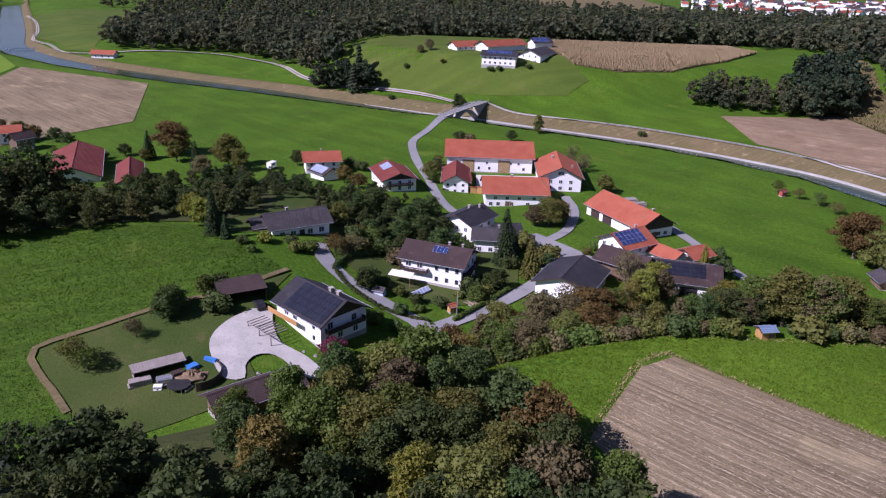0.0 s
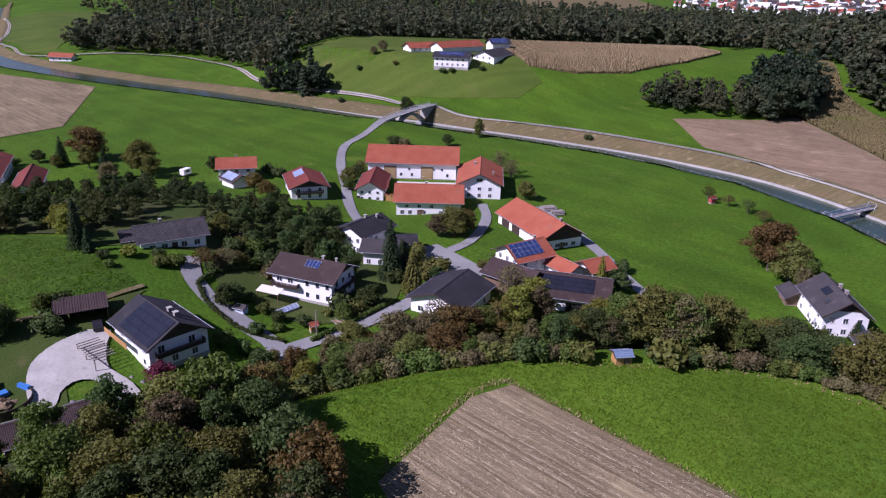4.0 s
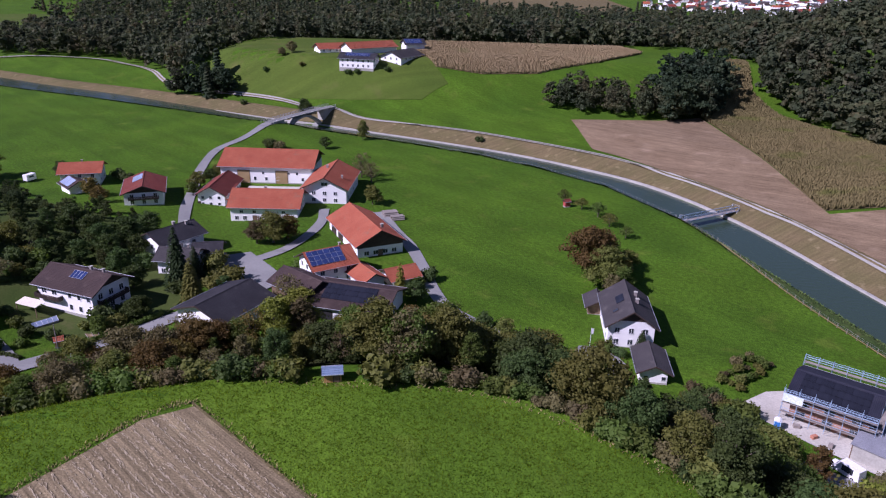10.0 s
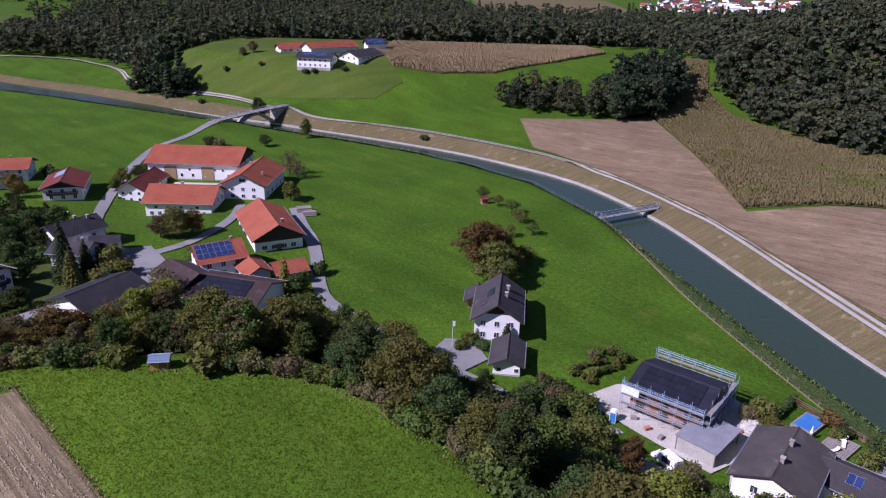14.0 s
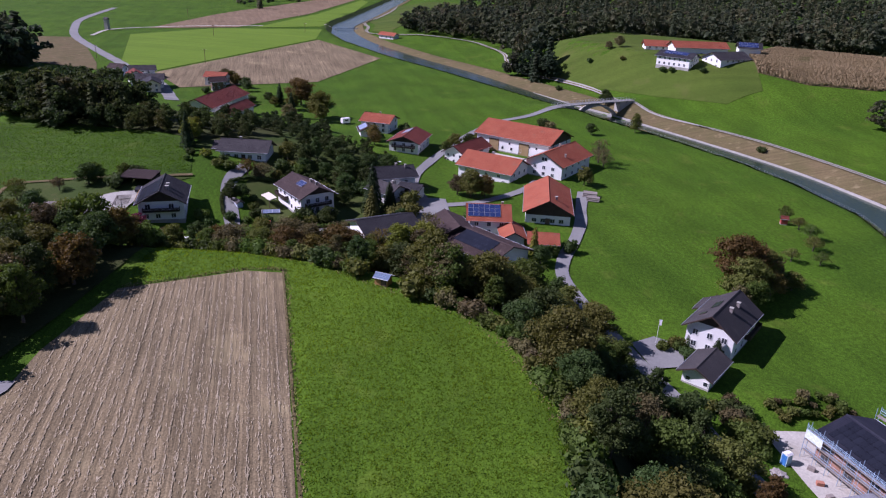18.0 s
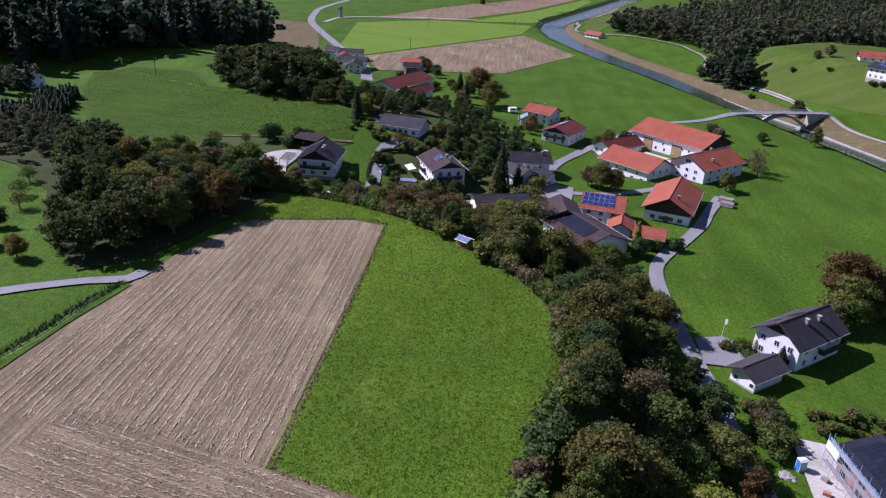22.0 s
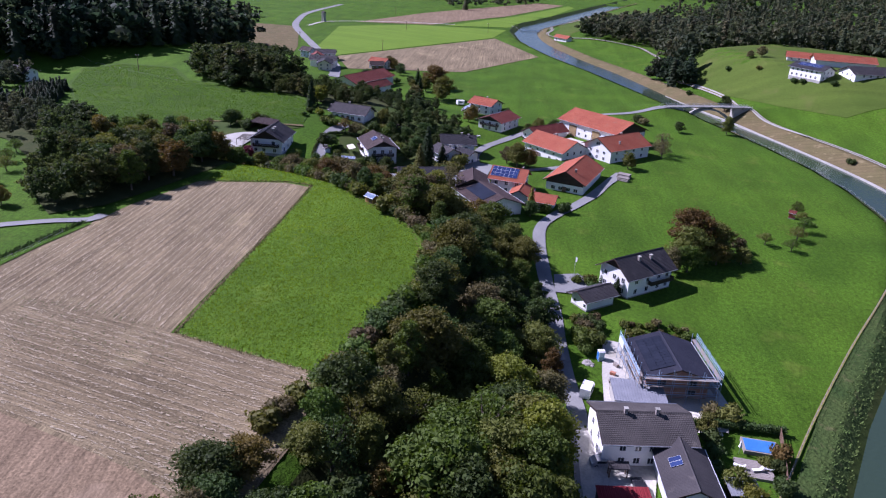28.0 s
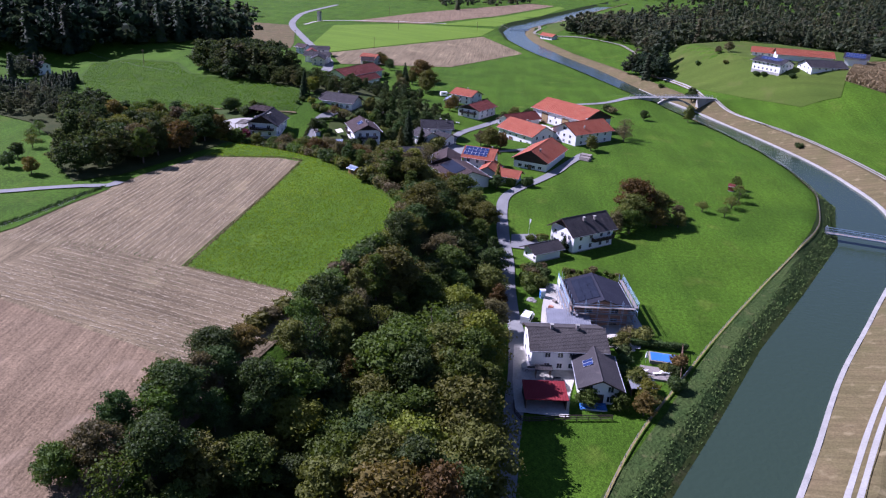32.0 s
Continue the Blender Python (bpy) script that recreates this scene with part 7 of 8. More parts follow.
hut = house("field_hut", 64, 118.6, 10, 3.6, 2.9, 2.1, 2.8, "small golden timber hut with blue-grey roof", mat("blue_grey_sheet", (0.13, 0.19, 0.27), (0.17, 0.23, 0.32), 0.6, 5.0, 0.5, 0.1), OCHRE, ov=0.35, gov=0.35, category="hut", doors=((0, 0.6, 0.9, 1.8, WOOD),))
house("feeder_hut", 123.4, 242.5, 20, 2.4, 2.0, 1.9, 2.7, "tiny red wooden hut in the orchard", DEEPRED, mat("red_paint", (0.35, 0.06, 0.05), (0.42, 0.08, 0.06)), ov=0.25, gov=0.25, category="hut")
house("garden_shed", 4.4, 143.6, 30, 2.0, 1.8, 1.6, 2.3, "tiny orange-brown garden hut", RED, OCHRE, ov=0.2, gov=0.2, category="hut")
house("garden_shed", -22, 186, 20, 5, 4, 2.3, 3.4, "small brown garden shed among bushes", BROWN, WOOD, category="shed")
house("garden_shed", -12.5, 148.5, -20, 3, 2.4, 2.0, 2.7, "small grey-blue garden shed", GREY, BLUEWALL, ov=0.3, gov=0.3, category="shed")
flat_roof("lean_to", 10.5, 246.5, 2, 3.0, 10, 3.4, 0.4, DEEPRED, "red lean-to roof beside the courtyard", "lean-to", None)
gate = thing("courtyard_gate", 13.6, 239.0, -0.5, 2, "golden timber courtyard gate", "gate")
for _u in (-2.1, 0.05):
    put("gate_leaf", Shape().box(_u, _u + 2.05, -0.06, 0.06, 0.05, 3.0).mesh("gate_leaf", OCHRE), gate)
put("gate_beam", Shape().box(-2.5, 2.5, -0.2, 0.2, 3.0, 3.3).mesh("gate_beam", RED), gate)
tb = house("white_house", -212, 82, 30, 13, 10, 4.8, 7.2, "white house at the forest edge", GREY, windows=rows_of(0, (-3, 0, 3), two) + rows_of(1, (-2, 2), two))
# greenhouse and awning at the white house
gr = thing("greenhouse", -3.2, 152.3, None, 48, "white-framed low greenhouse in the garden", "greenhouse")
put("base", Shape().box(-2.6, 2.6, -1.1, 1.1, -0.3, 0.5).mesh("base", GREYWOOD), gr)
for _k in range(5):
    for _s in (-1, 1):
        put("glass_pane", Shape().add([(-2.6 + _k * 1.04, _s * 1.1, 0.5), (-1.6 + _k * 1.04, _s * 1.1, 0.5), (-1.6 + _k * 1.04, 0, 1.2), (-2.6 + _k * 1.04, 0, 1.2), (-2.6 + _k * 1.04, _s * 1.1, 0.53), (-1.6 + _k * 1.04, _s * 1.1, 0.53), (-1.6 + _k * 1.04, 0, 1.23), (-2.6 + _k * 1.04, 0, 1.23)],
                                 [(0, 1, 2, 3), (7, 6, 5, 4), (0, 4, 5, 1), (2, 6, 7, 3), (0, 3, 7, 4), (1, 5, 6, 2)]).mesh("glass_pane", PVLIGHT), gr)
_fr = Shape()
for _k in range(6):
    for _s in (-1, 1):
        _fr.beam((-2.62 + _k * 1.04, _s * 1.1, 0.56), (-2.62 + _k * 1.04, 0, 1.26), 0.06)
put("frame", _fr.mesh("frame", WHITE), gr)
aw = thing("awning", -7.5, 157.6, 1.9, -21, "cream sun awning over the terrace", "awning")
put("cloth", Shape().add([(-3, -2.6, 2.4), (3, -2.6, 2.4), (3, 0, 2.9), (-3, 0, 2.9), (-3, -2.6, 2.44), (3, -2.6, 2.44), (3, 0, 2.94), (-3, 0, 2.94)], [(3, 2, 1, 0), (4, 5, 6, 7), (0, 1, 5, 4), (1, 2, 6, 5), (2, 3, 7, 6), (3, 0, 4, 7)]).mesh("cloth", CREAM), aw)
put("awning_arm", Shape().beam((-2.9, -2.5, 2.35), (-2.9, 0, 2.3), 0.06).beam((2.9, -2.5, 2.35), (2.9, 0, 2.3), 0.06).mesh("awning_arm", METAL), aw)
for _sx in (-2.8, 2.8):
    put("post", Shape().box(_sx - 0.06, _sx + 0.06, -2.5, -2.38, -0.4, 2.4).mesh("post", WOOD), aw)
# pergola at the solar house
pg = thing("pergola", -31.6, 126.2, 3.6, -43, "weathered grey timber pergola over the terrace", "pergola")
for _k in range(9):
    put("rafter", Shape().box(-0.06, 0.06, -4.2, 0, 2.5, 2.66).mesh("rafter", GREYWOOD), pg, at=pose(-4 + _k * 1.0, 0, 0))
for _k in range(3):
    put("post", Shape().box(-0.08, 0.08, -0.08, 0.08, -0.6, 2.5).mesh("post", GREYWOOD), pg, at=pose(-4 + _k * 4.0, -4.0, 0))
put("beam", Shape().box(-4.2, 4.2, -4.1, -3.95, 2.34, 2.5).mesh("beam", GREYWOOD), pg)
put("timber_wall", Shape().box(-5.5, 4.5, 1.8, 1.9, 2.6, 3.7).mesh("timber_wall", OCHRE), pg)

# ---- scaffolding round the shell house ----
sc = thing("scaffolding", 155.6, 129.0, -1.7, -38, "blue-grey steel scaffolding with plank decks", "scaffold")
_L, _W = 7.6, 7.1
_pm = Shape().tube((0, 0, -0.3), (0, 0, 7.2), 0.045, n=6).mesh("standard", BLUEMETAL)
for _sy in (-_W, _W, -_W - 0.9, _W + 0.9):
    for _k in range(7):
        put("standard", _pm, sc, at=pose(-_L + _k * 2 * _L / 6, _sy, 0))
for _sx in (_L, _L + 0.9):
    for _k in range(6):
        put("standard", _pm, sc, at=pose(_sx, -_W + _k * 2 * _W / 5, 0))
for _z in (2.0, 4.0, 5.6):
    for _s in (-1, 1):
        put("plank_deck", Shape().box(-_L, _L, _s * (_W + 0.45) - 0.42, _s * (_W + 0.45) + 0.42, _z, _z + 0.06).mesh("plank_deck", GREYWOOD), sc)
        put("guard_rail", Shape().tube((-_L, _s * (_W + 0.9), _z + 1.0), (_L, _s * (_W + 0.9), _z + 1.0), 0.04).tube((-_L, _s * (_W + 0.9), _z + 0.5), (_L, _s * (_W + 0.9), _z + 0.5), 0.04).mesh("guard_rail", BLUEMETAL), sc)
    put("plank_deck", Shape().box(_L + 0.03, _L + 0.87, -_W, _W, _z + 0.01, _z + 0.07).mesh("plank_deck", GREYWOOD), sc)
    put("guard_rail", Shape().tube((_L + 0.9, -_W, _z + 1.0), (_L + 0.9, _W, _z + 1.0), 0.04).tube((_L + 0.9, -_W, _z + 0.5), (_L + 0.9, _W, _z + 0.5), 0.04).mesh("guard_rail", BLUEMETAL), sc)
NET = mat("blue_rail_paint", (0.30, 0.46, 0.60), (0.38, 0.54, 0.66), 0.5, 4.0, 0.7, 0.1)
for _k in range(3):
    put("safety_rail", Shape().tube((-_L, _W + 0.95, 6.0 + 0.45 * _k), (_L, _W + 0.95, 6.0 + 0.45 * _k), 0.035).mesh("safety_rail", NET), sc)
    put("safety_rail", Shape().tube((-_L, -_W - 0.95, 6.0 + 0.45 * _k), (_L, -_W - 0.95, 6.0 + 0.45 * _k), 0.03).mesh("safety_rail", NET), sc)
put("banner", Shape().box(-_L, -_L + 3.4, -_W - 0.97, -_W - 0.94, 4.4, 6.0).mesh("banner", mat("banner_cloth", (0.55, 0.68, 0.60), (0.75, 0.80, 0.78), 0.5, 3.0, 0.7, 0.1)), sc)
for _k in range(4):
    put("brace", Shape().beam((-_L + _k * 3.8, -_W - 0.95, 0), (-_L + _k * 3.8 + 2.5, -_W - 0.95, 2.0), 0.05).mesh("brace", METAL), sc)
panels_on(con, -1, -5.8, 0.6, 11, 3, PV)

# ---- heaps, vehicles, site things ----
def heap(name, x, y, rx, ry, h, material, label, seed):
    rng = np.random.default_rng(seed)
    n, rings, vs, fs = 18, 6, [], []
    z0 = gz(x, y)
    for i in range(rings):
        for j in range(n):
            a, r = 2 * math.pi * j / n, 1 - i / rings
            k = 1 + 0.15 * rng.normal()
            vs.append((rx * r * math.cos(a) * k, ry * r * math.sin(a) * k, h * (1 - r) ** 0.7 * (1 + 0.2 * rng.normal()) - (0.3 if i == 0 else 0)))
    vs.append((0, 0, h))
    for i in range(rings - 1):
        for j in range(n):
            fs.append((i * n + j, i * n + (j + 1) % n, (i + 1) * n + (j + 1) % n, (i + 1) * n + j))
    fs += [((rings - 1) * n + j, (rings - 1) * n + (j + 1) % n, len(vs) - 1) for j in range(n)]
    o = new(name, mesh_of(name, vs, fs, material))
    o.location = (x, y, z0)
    return tagged(o, label, "heap")


heap("gravel_mound", 168.5, 122.5, 4.2, 3.2, 1.6, GRAVEL, "pale gravel heap on the building site", 3)
heap("rubble_heap", 142.5, 121, 1.6, 1.2, 0.6, STONE, "small grey rubble heap beside the lane", 4)
heap("soil_mound", -43.5, 110.5, 3.2, 2.2, 1.3, TILLED, "brown soil heap behind the yard", 5)

TYRE = mat("tyre_rubber", (0.015, 0.015, 0.015), (0.025, 0.025, 0.025))


def car(x, y, rz, paint, label, l=4.4, w=1.8, h=1.5, van=False, category="car"):
    e = thing("van" if van else "car", x, y, None, rz, label, category)
    t = 0.62 if van else 0.5
    prof = [(-l / 2, 0.3), (l / 2, 0.3), (l / 2, 0.85), (l * 0.30, 1.0), (l * 0.18, h), (-l * 0.48, h), (-l / 2, 0.9)] if van else [(-l / 2, 0.3), (l / 2, 0.3), (l / 2, 0.75), (l * 0.22, 0.95), (l * 0.06, h), (-l * 0.32, h), (-l * 0.46, 0.98), (-l / 2, 0.9)]
    put("body", Shape().prism(prof, "y", -w / 2, w / 2).mesh("body", paint), e)
    put("windscreen", Shape().add([(l * 0.215 if not van else l * 0.292, -w * 0.42, 1.0), (l * 0.215 if not van else l * 0.292, w * 0.42, 1.0), (l * 0.075 if not van else l * 0.195, w * 0.40, h - 0.04), (l * 0.075 if not van else l * 0.195, -w * 0.40, h - 0.04)], [(0, 1, 2, 3)]).mesh("windscreen", PANE), e, at=pose(0.03, 0, 0.03))
    for sy in (-1, 1):
        put("side_window", Shape().box(-l * 0.3, l * 0.06, sy * (w / 2 + 0.01) - 0.01, sy * (w / 2 + 0.01) + 0.01, 0.98, h - 0.12).mesh("side_window", PANE), e)
        for sx in (-0.31, 0.31):
            wl = put("wheel", Shape().tube((0, -0.1, 0), (0, 0.1, 0), 0.32, n=12).mesh("wheel", TYRE), e, at=pose(sx * l, sy * (w / 2 - 0.08), 0.32))
            put("rim", Shape().tube((0, -0.11, 0), (0, 0.11, 0), 0.19, n=10).mesh("rim", METAL), wl)
    return e


DARKPAINT = mat("dark_car_paint", (0.02, 0.02, 0.024), (0.03, 0.03, 0.035), 1, 5, 0.25, 0)
SILVER = mat("silver_car_paint", (0.45, 0.46, 0.48), (0.5, 0.51, 0.53), 1, 5, 0.3, 0, metal=0.5)
BLUEPLASTIC = mat("blue_plastic", (0.04, 0.17, 0.45), (0.06, 0.21, 0.5), 0.6, 4, 0.45, 0.1)
car(149.5, 112.5, 118, WHITE, "white delivery van parked on the site road", 5.4, 2.0, 2.2, True, "van")
car(-36.8, 133.5, 120, DARKPAINT, "dark car parked before the garage")
car(172.5, 98.5, 140, DARKPAINT, "dark car parked beside the white house")
car(165.2, 98.5, 55, SILVER, "silver car parked in the house yard")
car(54.5, 174.0, 30, WHITE, "white car under the shed eaves")
wc = thing("site_toilet", 143, 124.2, None, -30, "white and blue portable site toilet", "toilet")
put("cabin", Shape().box(-0.6, 0.6, -0.6, 0.6, 0, 2.1).mesh("cabin", mat("pale_blue_plastic", (0.35, 0.5, 0.6), (0.4, 0.56, 0.66))), wc)
put("door", Shape().box(-0.45, 0.45, -0.65, -0.6, 0.1, 1.95).mesh("door", BLUEPLASTIC), wc)
put("cabin_roof", Shape().prism([(-0.66, 2.1), (0.66, 2.1), (0.3, 2.35), (-0.3, 2.35)], "y", -0.66, 0.66).mesh("cabin_roof", WHITE), wc)
pool = thing("swimming_pool", 178.6, 124.6, None, 40, "small garden pool with bright blue cover", "pool")
put("rim", Shape().box(-3, 3, -2, 2, -0.2, 0.7).mesh("rim", GREYWOOD), pool)
put("pool_cover", Shape().box(-2.7, 2.7, -1.7, 1.7, 0.7, 0.76).mesh("pool_cover", BLUEPLASTIC), pool)
ps = thing("parasol", 177.0, 120.5, None, 0, "closed white parasol on a pole", "parasol")
put("pole", Shape().tube((0, 0, 0), (0, 0, 2.9), 0.04).mesh("pole", METAL), ps)
put("cloth", Shape().tube((0, 0, 1.4), (0, 0, 2.8), 0.32, 0.05, 8).mesh("cloth", WHITE), ps)
_bf = fence([(178.5, 131.5), (183, 124.5), (187.5, 117)], 1.9, 1.7, "brown board fence round the pool garden", WOOD, 4, 0.12)
fence([(172, 86.5), (176.5, 84), (181, 91), (186, 98.5)], 2.0, 1.2, "dark wooden garden fence", DARKWOOD, 3, 0.12)


def stack(x, y, rz, n, l, r, label, rows=3, name="log_pile"):
    e = thing(name, x, y, None, rz, label, "log pile")
    lm = Shape().tube((-l / 2, 0, 0), (l / 2, 0, 0), r, r * 0.9, 8).mesh("log", GREYWOOD)
    for j in range(rows):
        for i in range(n - j):
            put("log", lm, e, at=pose(trng.uniform(-0.2, 0.2), (i - (n - j - 1) / 2) * 2 * r, r + j * r * 1.75))


stack(65.5, 229.5, 20, 7, 4.5, 0.28, "pile of pale grey sawn logs")
stack(68.0, 226.0, 20, 6, 4.0, 0.25, "pile of pale grey sawn logs")
cv = thing("caravan", -62.5, 256.5, None, 70, "small white trailer on the meadow", "trailer")
put("body", Shape().box(-1.9, 1.9, -1.0, 1.0, 0.5, 2.6).mesh("body", WHITE), cv)
put("window", Shape().box(-0.9, 0.9, -1.03, -1.0, 1.5, 2.1).mesh("window", PANE), cv)
for _s in (-1, 1):
    put("wheel", Shape().tube((0, -0.1, 0), (0, 0.1, 0), 0.33, n=10).mesh("wheel", TYRE), cv, at=pose(0, _s * 0.9, 0.33))
# scrap corner beside the yard
flat_roof("scrap_shed", -50.2, 111.6, 34, 9.5, 2.8, 2.0, 0.35, GREYWOOD, "low weathered board shed in the scrap corner", "shed", GREYWOOD)
for _x, _y, _r, _w, _d, _h, _m, _lab, _n in ((-52.2, 107.8, 30, 4.2, 2.0, 1.2, GREYWOOD, "weathered timber stack under a sheet", "timber_stack"), (-48.3, 109.2, 24, 3.0, 1.8, 0.7, METAL, "pale metal sheets lying in a pile", "metal_pile"),
                                             (-44.2, 112.6, 50, 2.2, 1.6, 0.9, BLUEPLASTIC, "blue tarpaulin over a pile", "tarpaulin_pile"), (-41.6, 115.0, -20, 2.8, 1.0, 0.8, BLUEPLASTIC, "blue tarpaulin over a woodpile", "tarpaulin_pile"), (-46.4, 110.4, 40, 2.2, 1.6, 1.0, DARKWOOD, "dark covered pile of scrap", "scrap_pile"),
                                             (-48.6, 106.6, 10, 1.8, 1.2, 0.9, WHITE, "white sheeted pile of scrap", "scrap_pile")):
    e = thing(_n, _x, _y, None, _r, _lab, "pile")
    for _k in range(4):
        put("layer", Shape().box(-_w / 2 + trng.uniform(0, 0.3), _w / 2 - trng.uniform(0, 0.3), -_d / 2 + trng.uniform(0.02, 0.2), _d / 2 - trng.uniform(0.02, 0.2), _h * _k / 4 - (0.2 if _k == 0 else 0), _h * (_k + 1) / 4 - 0.02).mesh("layer", _m), e)
for _k in range(14):
    _e = thing("loose_board", -50.5 + trng.uniform(0, 9), 106.2 + trng.uniform(0, 5), None, trng.uniform(0, 180), "loose weathered board lying in the scrap corner", "board", "loose boards")
    _l = trng.uniform(0.8, 2.6)
    put("board", Shape().box(-_l / 2, _l / 2, -0.12, 0.12, 0.0, 0.3 + trng.uniform(0, 0.3)).mesh("board", trng.choice((GREYWOOD, WOOD, METAL, DARKWOOD))), _e)
rw = thing("curved_wall", -42.6, 110.6, None, 0, "curved low wall of dark boards round the scrap corner", "wall")
for _k in range(13):
    _a = radians(-70 + _k * 11)
    put("wall_board", Shape().box(-0.06, 0.06, -0.42, 0.42, -0.5, 1.3).mesh("wall_board", DARKWOOD), rw, at=pose(4.2 * math.cos(_a), 4.6 * math.sin(_a), 0, 0, 0, math.degrees(_a)))
tr_ = thing("trampoline", -45.0, 107.2, None, 0, "round black trampoline on the grass", "trampoline")
put("mat", Shape().tube((0, 0, 0.8), (0, 0, 0.84), 2.1, n=20).mesh("mat", DARK), tr_)
for _k in range(6):
    put("leg", Shape().tube((2.15 * math.cos(_k * 1.047), 2.15 * math.sin(_k * 1.047), -0.1), (2.15 * math.cos(_k * 1.047), 2.15 * math.sin(_k * 1.047), 0.84), 0.04).mesh("leg", METAL), tr_)

# terrace before the extension, and the deck beside the pool
bt = thing("blue_tarpaulin", 181.2, 98.6, None, -42, "crumpled blue tarpaulin spread on the terrace", "tarpaulin")
put("sheet", Shape().add([(x, y, 0.35 + 0.12 * math.sin(3.1 * x + 2 * y) + 0.08 * math.cos(4 * y)) for x in (-1.2, -0.4, 0.4, 1.2) for y in (-2.6, -1.3, 0, 1.3, 2.6)], [(5 * i + j, 5 * i + j + 1, 5 * i + j + 6, 5 * i + j + 5) for i in range(3) for j in range(4)]).mesh("sheet", BLUEPLASTIC), bt)
put("frame", Shape().box(-1.1, 1.1, -2.5, 2.5, -0.1, 0.2).mesh("frame", WHITE), bt)
dk = thing("pool_deck", 181.0, 118.4, None, 40, "grey timber deck beside the pool", "deck")
for _k in range(12):
    put("plank", Shape().box(-3.0, 3.0, -2.4 + _k * 0.4, -2.04 + _k * 0.4, -0.2, 0.45).mesh("plank", GREYWOOD), dk)
for _x, _y, _r in ((179.2, 116.6, 20), (181.6, 118.2, 60), (182.6, 120.0, 35)):
    ln = thing("sun_lounger", _x, _y, gz(_x, _y) + 0.45, _r, "white sun lounger on the grey deck", "lounger", "sun loungers")
    put("seat", Shape().box(-0.9, 0.5, -0.32, 0.32, 0.28, 0.36).mesh("seat", WHITE), ln)
    put("backrest", Shape().add([(0.5, -0.32, 0.28), (0.5, 0.32, 0.28), (1.0, 0.32, 0.75), (1.0, -0.32, 0.75), (0.5, -0.32, 0.36), (0.5, 0.32, 0.36), (0.97, 0.32, 0.82), (0.97, -0.32, 0.82)], [(0, 1, 2, 3), (7, 6, 5, 4), (0, 4, 5, 1), (1, 5, 6, 2), (2, 6, 7, 3), (3, 7, 4, 0)]).mesh("backrest", WHITE), ln)
    for _sx in (-0.8, 0.4):
        for _sy in (-0.26, 0.26):
            put("leg", Shape().box(_sx - 0.03, _sx + 0.03, _sy - 0.03, _sy + 0.03, 0, 0.28).mesh("leg", METAL), ln)


SITEBOX = mat("red_brick_pallet", (0.36, 0.15, 0.09), (0.42, 0.19, 0.12), 0.6, 5.0, 0.9, 0.3, rnd=0.2)
for _x, _y, _r, _m in ((148.5, 121.5, 20, SITEBOX), (150.2, 119.0, 50, GREYWOOD), (164.8, 121.6, -30, SITEBOX), (166.8, 119.8, 10, WHITE), (146.8, 124.6, -10, GREYWOOD), (163.0, 119.0, 40, METAL)):
    _e = thing("pallet_stack", _x, _y, None, _r, "stack of building material on a wooden pallet", "pallet", "site pallets")
    put("pallet", Shape().box(-0.6, 0.6, -0.4, 0.4, -0.05, 0.14).mesh("pallet", WOOD), _e)
    for _k in range(3):
        put("load", Shape().box(-0.56, 0.56, -0.36, 0.36, 0.15 + _k * 0.26, 0.39 + _k * 0.26).mesh("load", _m), _e)


def table(x, y, label):
    e = thing("garden_table", x, y, None, 30, label, "table")
    put("tabletop", Shape().box(-0.8, 0.8, -0.45, 0.45, 0.7, 0.76).mesh("tabletop", WHITE), e)
    for sx in (-0.7, 0.7):
        for sy in (-0.35, 0.35):
            put("leg", Shape().box(sx - 0.04, sx + 0.04, sy - 0.04, sy + 0.04, -0.05, 0.7).mesh("leg", WHITE), e)


table(-5.5, 124, "white garden table on the lawn")
table(-6, 220, "white garden table in the garden")
for _x, _y, _r in ((-22.5, 119.5, 0.5), (-20.5, 118.4, 0.6), (-32, 112.5, 0.45), (-25, 120.5, 0.4), (114.0, 146.0, 0.5), (115.5, 150, 0.45)):
    _o = heap("boulder", _x, _y, _r, _r * 0.8, _r, STONE, "grey garden boulder on the ground", int(_x * 7) % 50 + 60)
    _o["category"] = "boulder"


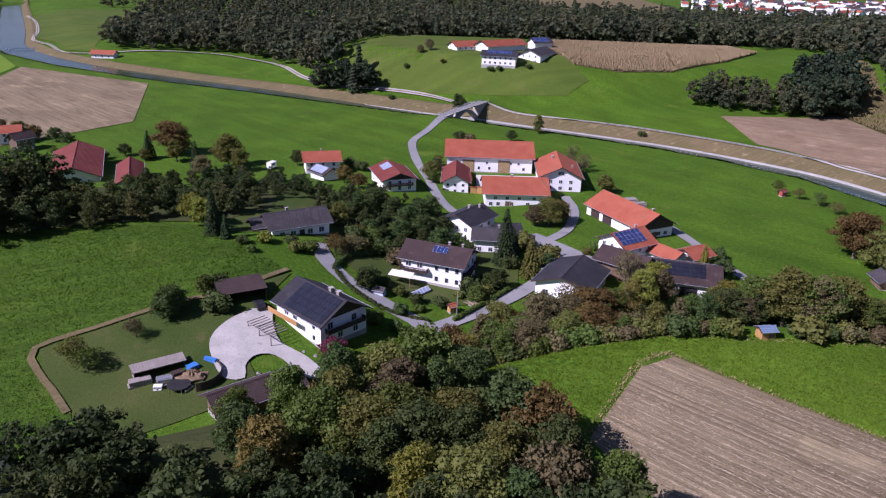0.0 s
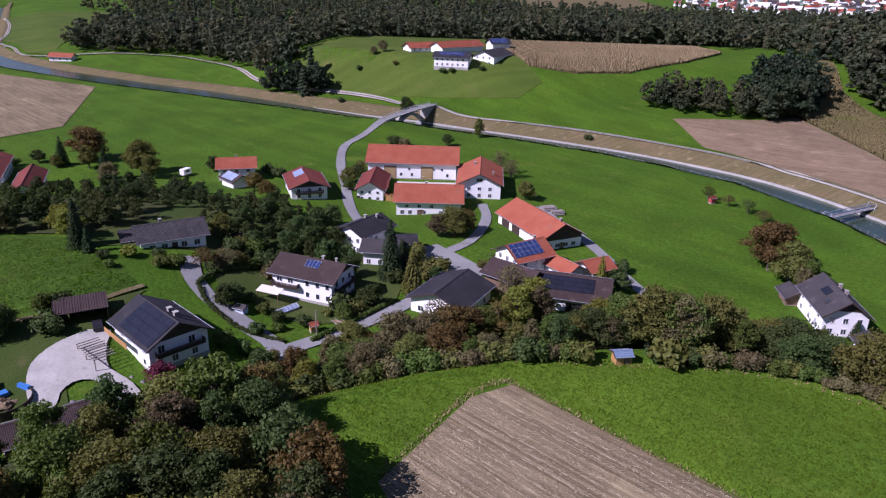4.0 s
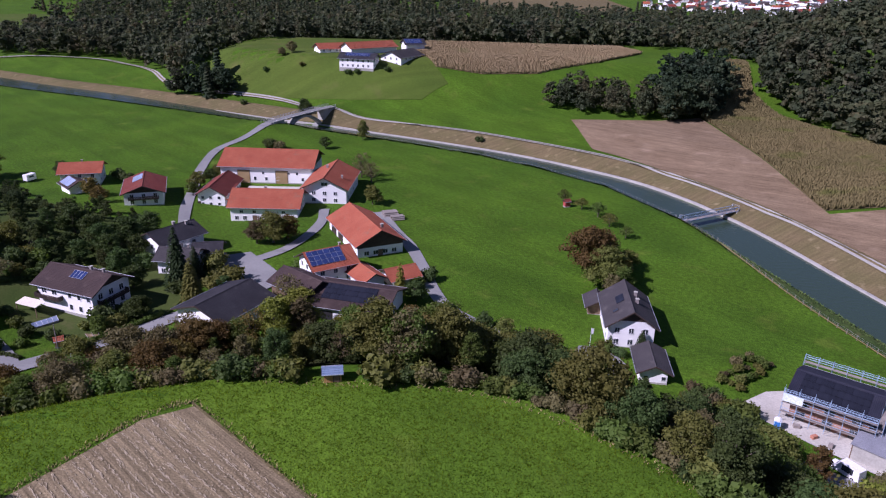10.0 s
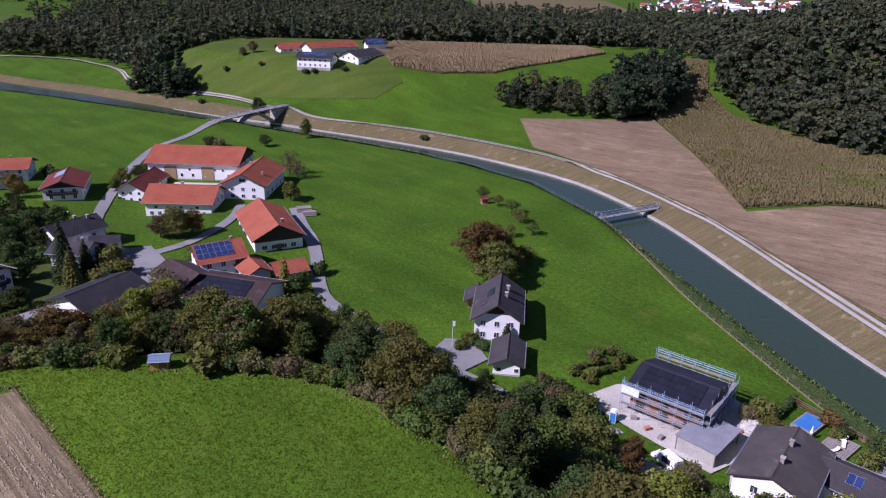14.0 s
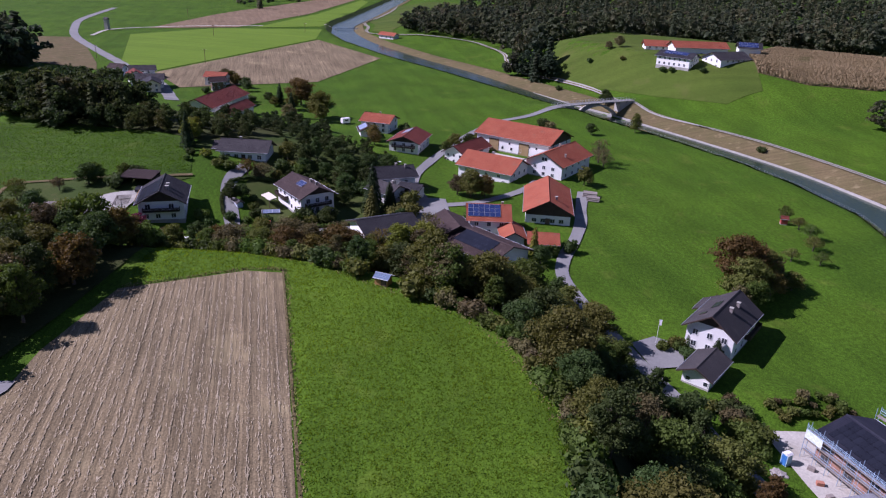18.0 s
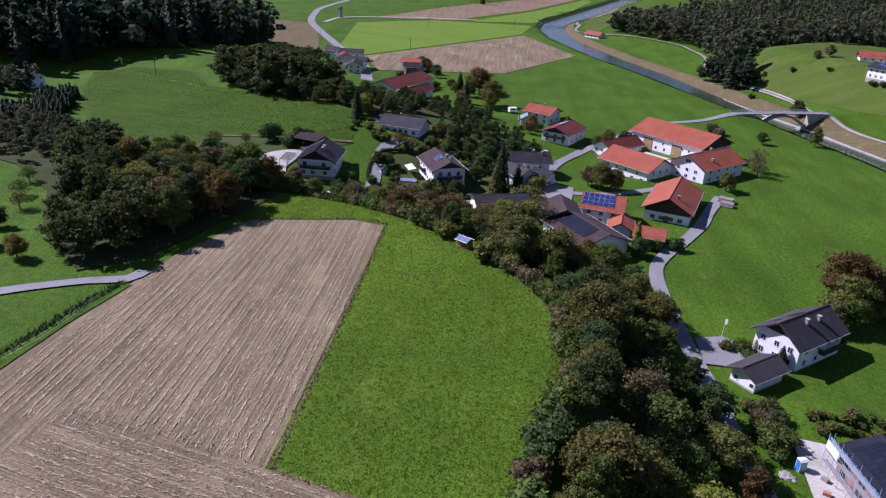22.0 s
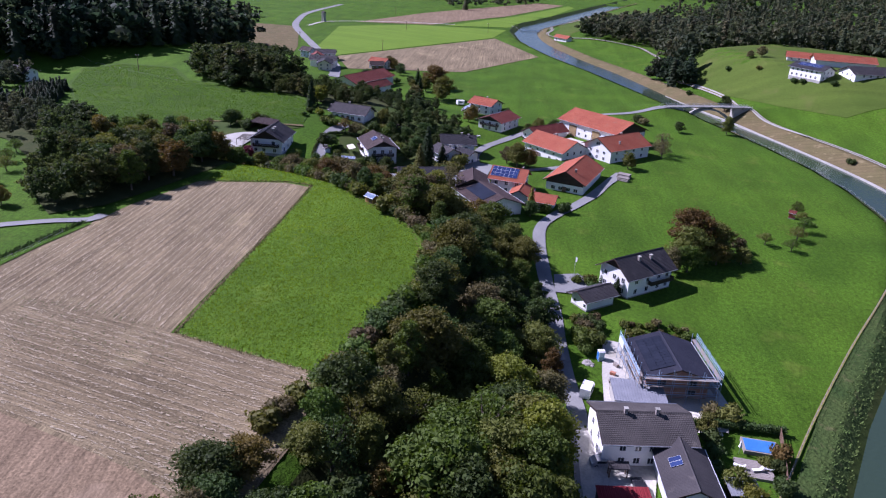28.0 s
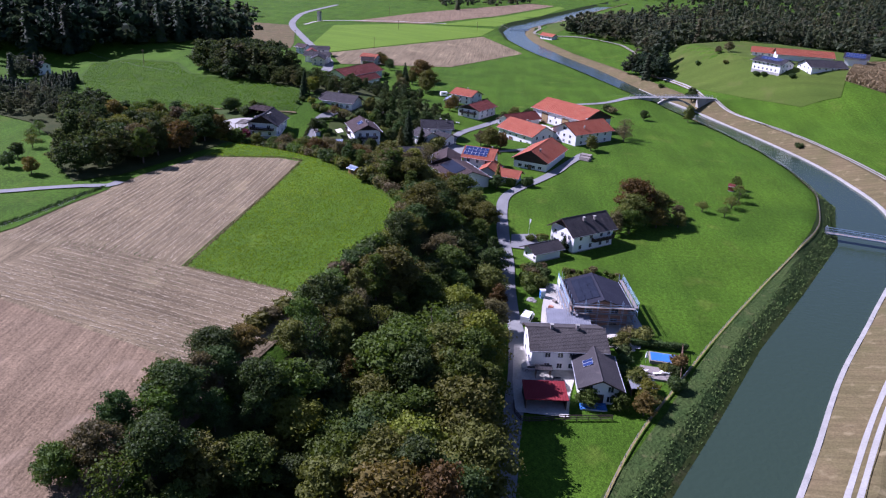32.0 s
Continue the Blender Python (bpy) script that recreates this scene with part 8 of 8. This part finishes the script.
# vegetable beds
for _k in range(4):
    _e = thing("vegetable_bed", 9.0 + _k * 1.5, 147.5 - _k * 0.2, None, 40, "dark soil vegetable bed with a timber edge", "garden bed", "vegetable beds")
    put("soil", Shape().box(-0.55, 0.55, -2.2, 2.2, -0.2, 0.2).mesh("soil", TILLED), _e)
    put("edge", Shape().box(-0.62, -0.55, -2.25, 2.25, -0.2, 0.26).box(0.55, 0.62, -2.25, 2.25, -0.2, 0.26).mesh("edge", GREYWOOD), _e)

# ---- town on the horizon ----
trg = random.Random(77)
_temps = []
for _i, (_rm, _l, _w, _h) in enumerate(((RED, 13, 11, 6), (DEEPRED, 15, 11, 7), (GREY, 16, 12, 8), (BROWN, 12, 10, 6), (WALL, 24, 14, 7))):
    e = thing("town_house", 600 + _i, 1400, 0, 0, "white town house with a %s roof far off" % ("red" if _i < 2 else "grey" if _i == 2 else "brown" if _i == 3 else "pale flat"), "house", "town houses")
    put("wall", Shape().prism([(-_w / 2, -4), (_w / 2, -4), (_w / 2, _h), (0, _h + 3.2), (-_w / 2, _h)], "x", -_l / 2, _l / 2).mesh("wall", WALL), e)
    put("roof", Shape().prism([(-_w / 2 - 0.8, _h - 0.3), (0, _h + 3.4), (_w / 2 + 0.8, _h - 0.3), (0, _h + 3.9)], "x", -_l / 2 - 0.8, _l / 2 + 0.8).mesh("roof", _rm), e)
    for _u in (-0.3, 0.0, 0.3):
        put("window", Shape().box(_u * _l - 0.8, _u * _l + 0.8, -_w / 2 - 0.06, -_w / 2 + 0.05, 2.6, 4.2).mesh("window", PANE), e)
    _temps.append(e)
_spots = [p for p in spread([(425, 1345), (715, 1240), (1000, 1300), (1500, 1750), (1400, 2250), (560, 1800)], 43, 71)]
for _k, (_x, _y) in enumerate(_spots):
    m = pose(_x, _y, gz(_x, _y), 0, 0, trg.choice((0, 20, 90, 110, -15)) + trg.uniform(-8, 8))
    if _k < len(_temps):
        _temps[_k].matrix_world = m
    else:
        copy_thing(trg.choice(_temps), m)
drape("far_field", [(150, 1320), (400, 1300), (430, 1420), (480, 1900), (150, 1900)], DRY, 0.5, 60, "pale harvested field near the town", "field")
